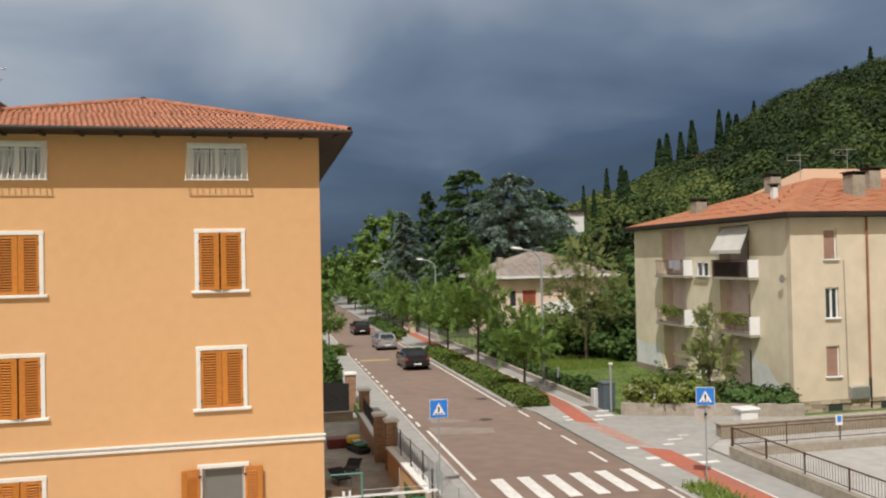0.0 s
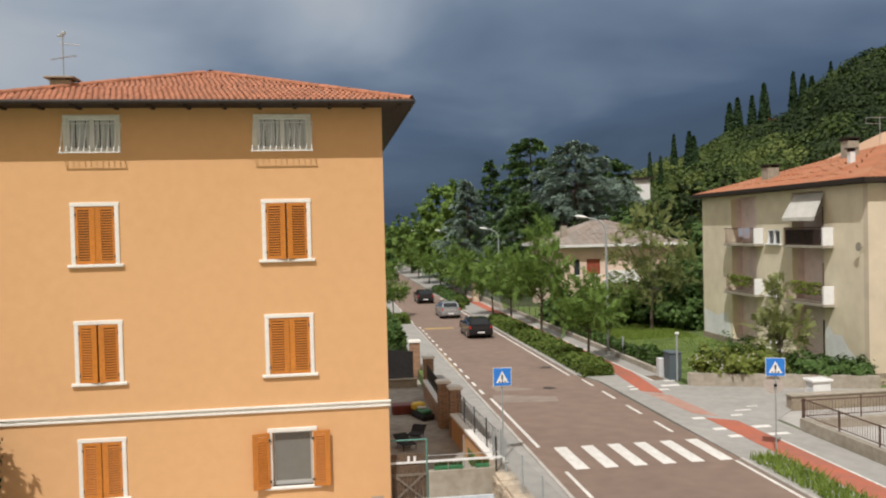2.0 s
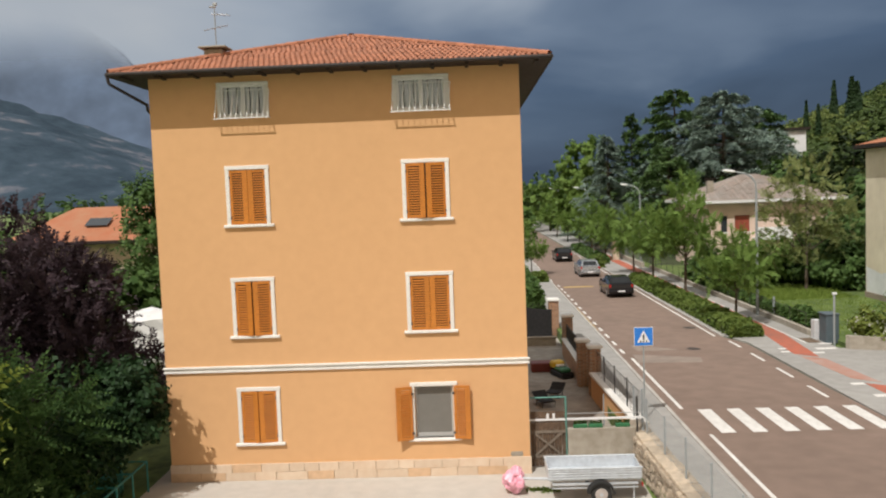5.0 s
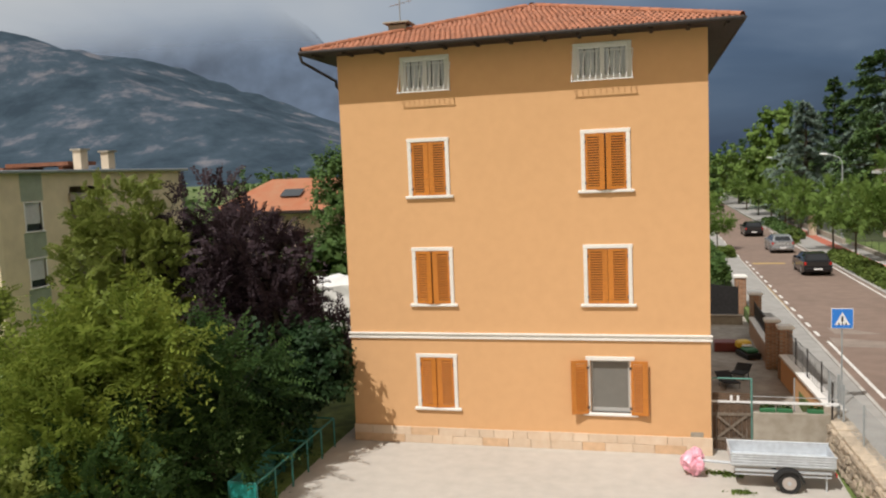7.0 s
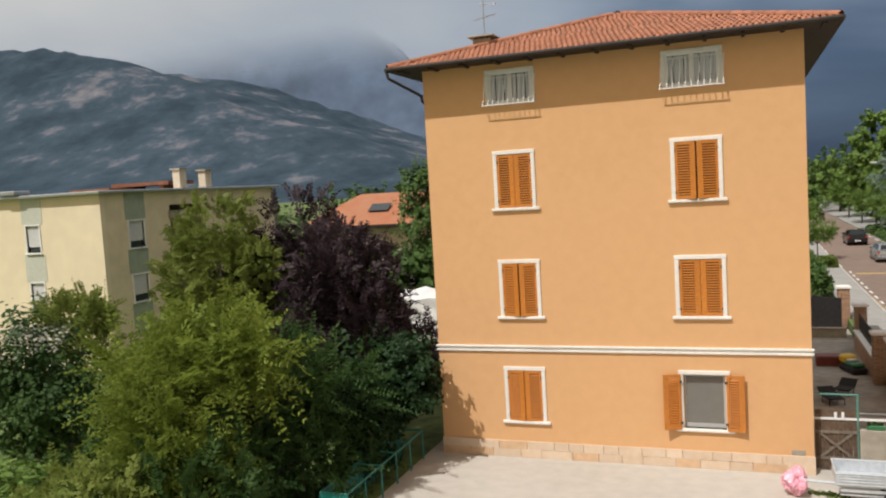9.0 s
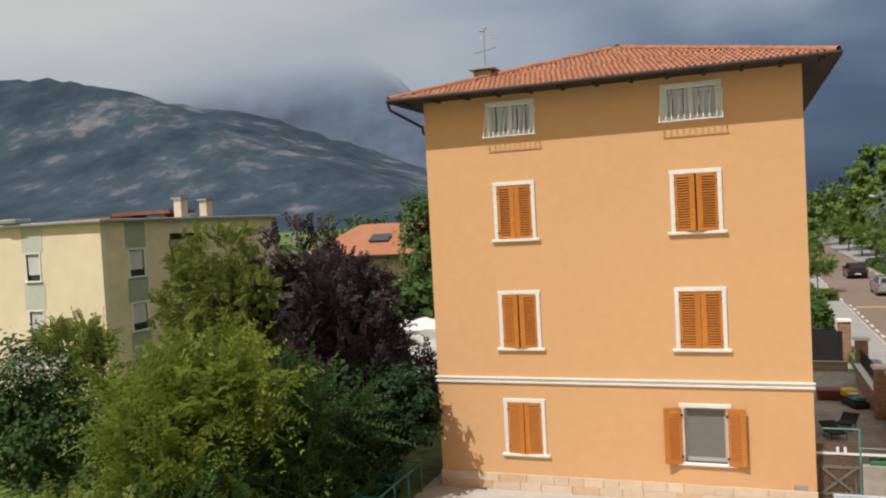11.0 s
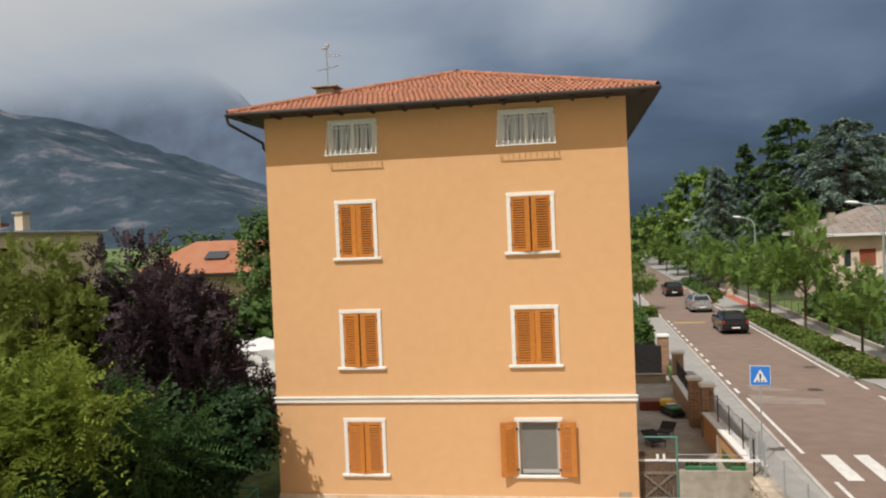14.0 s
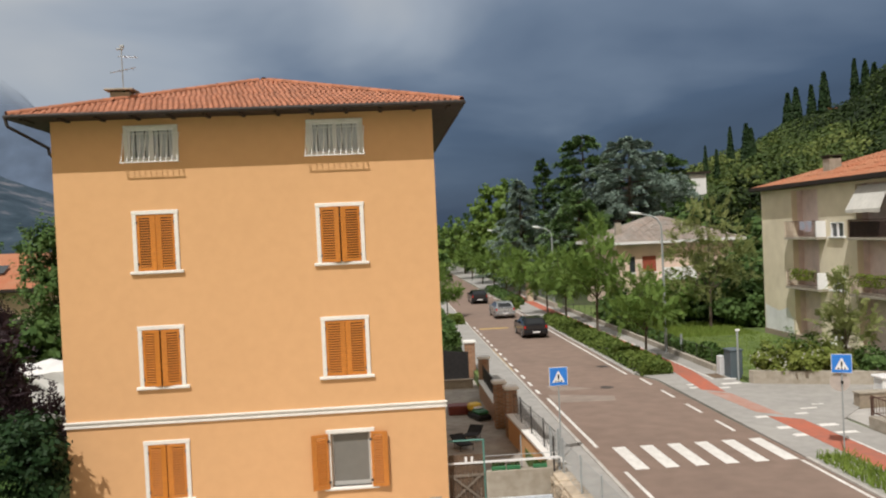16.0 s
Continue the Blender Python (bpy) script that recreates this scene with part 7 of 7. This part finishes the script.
def crossing_sign(x, y, zc, face_rz, label, round_back):
    s = thing("crossing_sign", label, "road sign", (x, y, RZ + 0.03), rz=face_rz)
    zc -= RZ + 0.03
    h = 0.31
    part("pole", tubes(((0, 0.035, 0), (0, 0.035, zc + h), 0.024)), M_GALV2, s)
    p = part("panel", boxes((-h, h, -0.012, 0.004, zc - h, zc + h), bevel=0.003), M_SIGNW, s, "blue square with white triangle")
    part("blue_field", boxes((-h + 0.015, h - 0.015, -0.016, -0.0125, zc - h + 0.015, zc + h - 0.015)), M_BLUE, p)
    bm = bmesh.new()
    poly(bm, [(-0.215, -0.0185, zc - 0.20), (0.215, -0.0185, zc - 0.20), (0.0, -0.0185, zc + 0.20)])
    part("triangle", bm, M_SIGNW, p)
    part("dark_mark", boxes((-0.028, 0.028, -0.021, -0.019, zc - 0.10, zc + 0.07), (-0.12, -0.075, -0.021, -0.019, zc - 0.195, zc - 0.135), (-0.02, 0.025, -0.021, -0.019, zc - 0.195, zc - 0.135), (0.075, 0.12, -0.021, -0.019, zc - 0.195, zc - 0.135)), M_BLACK, p, "plain black mark")
    if round_back:
        bm = bmesh.new()
        tube(bm, (-0.06, 0.075, zc - 0.62), (-0.06, 0.09, zc - 0.62), 0.31, n=32)
        part("disc", bm, M_SIGNBACK, s, "bare back of a round sign")
        part("clamp", boxes((-0.04, 0.04, -0.01, 0.07, zc - 0.66, zc - 0.58)), M_BLACK, s)
    return s


crossing_sign(5.62, 26.6, 3.33, 0, "blue square crossing sign on a thin grey pole", False)
crossing_sign(14.72, 25.3, 3.45, -25, "blue square crossing sign above the back of a round sign", True)
rs = thing("road_sign", "round white road sign on a grey pole", "road sign", (13.2, 86.5, RZ))
part("pole", tubes(((0, 0, 0), (0, 0, 2.4), 0.03)), M_GALV2, rs)
part("disc", tubes(((0, -0.03, 2.4), (0, -0.045, 2.4), 0.33), n=24), M_SIGNW, rs)


def street_lamp(x, y, h):
    s = thing("street_lamp", "tall grey steel street lamp with curved arm", "street lamp", (x, y, RZ), group="street lamps")
    part("pole", tubes(((0, 0, 0), (0, 0, h - 0.9), 0.09, 0.06), n=10), M_GALV2, s)
    bm = bmesh.new()
    pts_ = [(0, 0, h - 0.9), (-0.04, 0.01, h - 0.5), (-0.25, 0.08, h - 0.12), (-0.6, 0.2, h + 0.06), (-1.1, 0.36, h + 0.18)]
    for a, b in zip(pts_, pts_[1:]):
        tube(bm, a, b, 0.045, 0.042, 8)
    part("arm", bm, M_GALV2, s)
    bm = bmesh.new()
    bmesh.ops.create_uvsphere(bm, u_segments=14, v_segments=8, radius=1.0, matrix=Matrix.Translation((-1.4, 0.46, h + 0.24)) @ Matrix.Rotation(radians(-18), 4, "Z") @ Matrix.Rotation(radians(8), 4, "Y") @ Matrix.Diagonal((0.40, 0.16, 0.09, 1)))
    part("lamp_head", bm, M_SIGNW, s, "white lamp head", smooth=True)
    return s


street_lamp(16.62, 47.3, 8.2)
street_lamp(16.45, 78.2, 7.7)
street_lamp(16.4, 112, 7.6)
street_lamp(16.4, 146, 7.6)
street_lamp(5.2, 150, 7.6)
lp = thing("bollard_lamp", "slim grey post with a small lamp by the driveway", "lamp post", (16.85, 37.9, RZ))
part("post", tubes(((0, 0, 0), (0, 0, 2.4), 0.05)), M_GALV2, lp)
part("lamp_head", boxes((-0.09, 0.12, -0.05, 0.05, 2.4, 2.5), bevel=0.02), M_SIGNW, lp)
cb = thing("utility_cabinet", "dark slate-grey utility cabinet beside the driveway", "cabinet", (16.95, 38.8, RZ))
part("body", boxes((-0.25, 0.35, -0.4, 0.4, 0, 1.35), bevel=0.02), M_SLATEBOX, cb)
part("cap", boxes((-0.29, 0.39, -0.44, 0.44, 1.35, 1.42), bevel=0.02), M_SLATEBOX, cb)
cb = thing("utility_cabinet", "small pale grey meter cabinet beside the driveway", "cabinet", (16.75, 39.7, RZ))
part("body", boxes((-0.15, 0.15, -0.2, 0.2, 0, 0.95), bevel=0.02), M_GREYSH, cb)
tp = thing("trunk_guard", "grey cylindrical post at the meadow edge", "post", (17.2, 46.3, RZ))
part("post", tubes(((0, 0, 0), (0, 0, 1.2), 0.07)), M_GALV2, tp)
pit = part("tree_pit", boxes((15.95, 16.55, 38.6, 39.8, RZ + 0.03, RZ + 0.045)), mat("bare_brown_soil", (0.16, 0.11, 0.07), 0.95, 0.3), pav_e, "square of bare brown soil")

lw = thing("boundary_wall", "low concrete kerb wall along the pavement", "wall", (0, 0, 0))
part("wall", boxes((16.7, 16.95, 40.6, 76, RZ - 0.3, RZ + 0.32), bevel=0.015), M_CONC, lw)
bm = tubes(((16.82, 41, RZ + 1.1), (16.82, 76, RZ + 1.1), 0.012), n=4)
for k in range(18):
    tube(bm, (16.82, 41 + k * 2.05, RZ + 0.3), (16.82, 41 + k * 2.05, RZ + 1.12), 0.018, n=5)
part("wire_railing", bm, M_BLACKMET, lw)
hedge("hedge", "dark clipped shrub inside the low wall", (17.5, 42.8, 0.44), 0.8, 2.6, 1.0, 1800, 0.13, L_DARK, 51)
hedge("hedge", "dark creeper along the low wall", (17.4, 53, 0.44), 0.7, 16, 0.75, 4500, 0.15, L_DARK, 52)
gp = thing("gate_post", "pale stone gate post beside villa railings", "pillar", (15.4, 86, RZ))
part("post", boxes((-0.35, 0.35, -0.3, 0.3, 0, 2.0), bevel=0.02), M_BEIGE2, gp)
part("cap", boxes((-0.5, 0.5, -0.4, 0.4, 2.0, 2.1), bevel=0.02), M_WHITE, gp)
vr = thing("villa_railing", "grey steel railing on a low wall", "railing", (0, 0, 0))
part("low_wall", boxes((16.2, 16.5, 77, 104, RZ - 0.3, RZ + 0.5)), M_CONC, vr)
bm = tubes(((16.35, 77, RZ + 1.6), (16.35, 104, RZ + 1.6), 0.02), n=4)
for k in range(100):
    tube(bm, (16.35, 77 + k * 0.27, RZ + 0.5), (16.35, 77 + k * 0.27, RZ + 1.65), 0.012, n=3)
part("bars", bm, M_GALV2, vr)

# garden wall and planting before the beige block
gw = thing("garden_wall", "low stained concrete garden wall before the block", "wall", (0, 0, 0))
bm = bmesh.new()
prism(bm, [(17.0, 37.1), (17.1, 36.85), (24.9, 33.9), (25.0, 34.2), (17.1, 37.25)], RZ - 0.3, RZ + 0.62)
part("wall", bm, M_CONC, gw)
bed = tagged(part("garden_bed", (lambda bm: (prism(bm, [(17.2, 37.2), (24.95, 34.2), (25.2, 36), (25.2, 52), (17.6, 52)], RZ - 0.4, RZ + 0.16), bm)[1])(bmesh.new()), M_GRASS), "planted garden strip before the beige block", "garden", kind="structure")
tree("tree", "small olive-green tree before the beige block", (22.1, 37.6, RZ + 0.15), [(0, 0, 3.4, 1.0, 1.0, 1.3), (0.5, 0, 2.4, 1.1, 1.1, 1.1), (-0.6, 0.2, 2.2, 1.0, 1.0, 1.1), (0.1, 0.2, 4.3, 0.5, 0.5, 0.7), (0.2, 0, 1.3, 1.3, 1.2, 0.9)], 7000, 0.16, L_WILLOW, 0.07, 1.5, 201, gap=0.75, spray=0.8)
for i, (x, y, h, r) in enumerate(((18.2, 37.2, 1.5, 0.9), (19.4, 36.8, 1.7, 1.0), (20.6, 36.6, 1.6, 1.0), (22.6, 35.9, 1.3, 0.9), (23.6, 35.5, 1.1, 0.8), (24.4, 35.1, 1.0, 0.7), (20.4, 38.3, 1.9, 1.1))):
    sh = tree("shrub", "leafy garden shrub with a few pale blossoms" if i < 3 else "spreading dark green garden shrub", (x, y, RZ + 0.12), [(0, 0, h * 0.55, r, r, h * 0.5), (0.5, 0.1, h * 0.4, r * 0.7, r * 0.7, h * 0.4)], 2600, 0.13, L_DARK if i > 2 else L_LIGHT2, 0.05, 0.5, 210 + i, "shrub")
    if i < 3:
        g = np.random.default_rng(400 + i)
        p, d = blob_points(g, 70, [(0, 0, h * 0.6, r, r, h * 0.5)], 0.95, 0.4)
        quads("blossom", leaves(g, p, 0.11, 0.6, d, 1.0), L_FLOWER, sh)

# forecourt, ramp walls and railings
fc = tagged(part("forecourt", boxes((17.45, 40, 6, 30.9, RZ - 0.4, RZ + 0.012)), mat("pale_forecourt_concrete", (0.40, 0.385, 0.36), 0.9, 0.12, 2, 60, 0.15)), "pale concrete forecourt beside the ramp", "forecourt", kind="structure")
rw = thing("ramp_wall", "grey concrete ramp wall with brown steel railing", "wall", (0, 0, 0))
bm = bmesh.new()
prism(bm, [(17.2, 6.0), (17.45, 6.0), (17.5, 28.0), (17.25, 28.0)], RZ - 0.3, RZ + 0.46)
part("wall", bm, M_CONC, rw)
bm = tubes(((17.36, 27.9, RZ + 1.18), (17.33, 6.2, RZ + 1.18), 0.028), ((17.36, 27.9, RZ + 0.60), (17.33, 6.2, RZ + 0.60), 0.018), n=6)
for k in range(165):
    y = 27.8 - k * 0.13
    tube(bm, (17.35, y, RZ + 0.58), (17.35, y, RZ + 1.18), 0.008, n=4)
part("railing", bm, M_RUST, rw)
for k in range(11):
    part("railing_post", tubes(((17.36, 27.9 - k * 2.1, RZ + 0.5), (17.36, 27.9 - k * 2.1, RZ + 1.22), 0.03)), M_RUST, rw)
rw2 = thing("ramp_wall", "low brownish wall with railing across the forecourt", "wall", (0, 0, 0))
part("wall", boxes((17.6, 36, 28.0, 28.3, RZ - 0.3, RZ + 0.35), bevel=0.01), M_CONC, rw2)
bm = tubes(((17.4, 28.15, RZ + 1.08), (36, 28.15, RZ + 1.08), 0.024), ((17.4, 28.15, RZ + 0.5), (36, 28.15, RZ + 0.5), 0.016), n=6)
for k in range(140):
    tube(bm, (17.5 + k * 0.13, 28.15, RZ + 0.46), (17.5 + k * 0.13, 28.15, RZ + 1.08), 0.007, n=4)
part("railing", bm, M_RUST, rw2)
for k in range(8):
    part("railing_post", tubes(((17.45 + k * 2.4, 28.15, RZ + 0.3), (17.45 + k * 2.4, 28.15, RZ + 1.18), 0.026)), M_RUST, rw2)
part("notice", boxes((22.0, 22.3, 28.05, 28.08, RZ + 0.95, RZ + 1.35), bevel=0.005), M_SIGNW, rw2, "small white notice plate")
part("notice_mark", boxes((22.06, 22.24, 28.042, 28.049, RZ + 1.33, RZ + 1.08)), M_BLUE, rw2)
sw = thing("stone_wall", "low brown stone wall before the block", "wall", (0, 0, 0))
part("wall", boxes((18.8, 40, 31.1, 31.5, RZ - 0.3, RZ + 0.55)), M_RUBBLE, sw)
for k in range(28):
    part("capstone", boxes((18.75 + k * 0.76, 19.49 + k * 0.76, 31.05, 31.55, RZ + 0.55, RZ + 0.62), bevel=0.012), M_CONC, sw)
wb = thing("pillar_box", "pale square masonry pillar with white cap", "pillar", (20.5, 31.9, RZ))
part("body", boxes((-0.4, 0.4, -0.3, 0.3, 0, 1.0), bevel=0.015), M_WHITEWASH, wb)
part("cap", boxes((-0.48, 0.48, -0.38, 0.38, 1.0, 1.1), bevel=0.02), M_SIGNW, wb)

# ---- cars on the street ----


def car(loc, rz, paint_m, label, estate):
    c = thing("car", label, "car", loc, rz + 180, group="cars on the street")
    L, Wd = 4.4, 1.74
    hw = Wd / 2
    lower = [(-2.2, 0.30), (-2.2, 0.62), (-2.12, 0.86), (-1.2, 0.92), (-1.05, 0.95), (1.9, 0.98), (2.12, 0.94), (2.2, 0.66), (2.18, 0.28), (1.75, 0.2), (-1.7, 0.2)]
    bm = bmesh.new()
    rings = []
    for x, inset in ((-hw, 0.07), (-hw + 0.06, 0.0), (hw - 0.06, 0.0), (hw, 0.07)):
        rings.append([bm.verts.new((x if abs(x) < hw else x, y * (1 - inset * 0.25), z - (inset * 0.6 if z > 0.8 else 0))) for y, z in lower])
    n = len(lower)
    for a, b in zip(rings, rings[1:]):
        for i in range(n):
            bm.faces.new((a[i], a[(i + 1) % n], b[(i + 1) % n], b[i]))
    bm.faces.new(rings[0][::-1])
    bm.faces.new(rings[-1])
    bmesh.ops.recalc_face_normals(bm, faces=bm.faces)
    body = part("body", bm, paint_m, c, smooth=False)
    # local y: nose at -, tail at +
    rear = 2.08 if estate else 1.98
    cab = [(-1.05, 0.93), (-0.35, 1.38), (0.6, 1.45), (rear - 0.45, 1.42), (rear, 0.98)]
    bm = bmesh.new()
    lo1 = [bm.verts.new((-hw + 0.06 + (z - 0.93) * 0.36, y, z)) for y, z in cab]
    hi1 = [bm.verts.new((hw - 0.06 - (z - 0.93) * 0.36, y, z)) for y, z in cab]
    for i in range(len(cab) - 1):
        bm.faces.new((lo1[i], lo1[i + 1], hi1[i + 1], hi1[i]))
    bm.faces.new(lo1)
    bm.faces.new(hi1[::-1])
    bmesh.ops.recalc_face_normals(bm, faces=bm.faces)
    part("roof", bm, paint_m, c)
    sx = lambda z: hw - 0.06 - (z - 0.93) * 0.36
    bm = bmesh.new()
    for s in (-1, 1):
        for ya, yb_, za, zb in ((-0.82, -0.02, 0.99, 1.33), (0.04, 0.78, 0.99, 1.37), (0.84, rear - 0.42, 0.99, 1.35)):
            poly(bm, [(s * (sx(za) + 0.006), ya - (0.12 if ya < -0.5 else 0) + 0.0, za), (s * (sx(za) + 0.006), yb_ + (0.2 if yb_ > 0.8 else 0), za), (s * (sx(zb) + 0.006), yb_ - (0.06 if yb_ > 0.8 else 0), zb), (s * (sx(zb) + 0.006), ya + (0.42 if ya < -0.5 else 0), zb)])
    part("side_window", bm, M_CARGLASS, c)
    bm = bmesh.new()
    ry = lambda z: rear - (z - 0.98) * 0.45 / 0.44 + 0.012
    poly(bm, [(-0.62, ry(1.04), 1.04), (0.62, ry(1.04), 1.04), (0.52, ry(1.36), 1.36), (-0.52, ry(1.36), 1.36)])
    part("rear_window", bm, M_CARGLASS, c)
    bm = bmesh.new()
    fy = lambda z: -1.05 + (z - 0.93) * 0.7 / 0.45 - 0.012
    poly(bm, [(-0.68, fy(0.98), 0.98), (0.68, fy(0.98), 0.98), (0.56, fy(1.34), 1.34), (-0.56, fy(1.34), 1.34)])
    part("windscreen", bm, M_CARGLASS, c)
    for s in (-1, 1):
        part("tail_lamp", boxes((s * 0.76 - 0.07, s * 0.76 + 0.07, 2.11, 2.19, 0.72, 0.92), bevel=0.02), M_LAMPRED, c)
        part("headlamp", boxes((s * 0.66 - 0.15, s * 0.66 + 0.15, -2.2, -2.1, 0.62, 0.78), bevel=0.02), M_SIGNW, c)
        part("mirror", boxes((s * 0.94 - 0.1, s * 0.94 + 0.1, -0.75, -0.6, 0.95, 1.1), bevel=0.03), paint_m, c)
        for y in (-1.35, 1.3):
            w = part("wheel", tubes(((s * 0.70, y, 0.31), (s * 0.885, y, 0.31), 0.31), n=24), M_RUBBER, c)
            part("rim", tubes(((s * 0.72, y, 0.31), (s * 0.895, y, 0.31), 0.2), n=16), M_CARSILV, w)
    part("bumper", boxes((-0.84, 0.84, 2.14, 2.27, 0.32, 0.56), bevel=0.05), paint_m, c)
    part("number_plate", boxes((-0.26, 0.26, 2.265, 2.28, 0.42, 0.53)), M_SIGNW, c, "blank white plate")
    return c


car((10.5, 58.8, RZ), 0, M_CARBLACK, "black hatchback on the street seen from behind", False)
car((10.4, 72.5, RZ), 0, M_CARSILV, "silver estate car on the street seen from behind", True)
car((10.0, 88.0, RZ), 0, M_CARBLACK, "black hatchback far along the street", False)
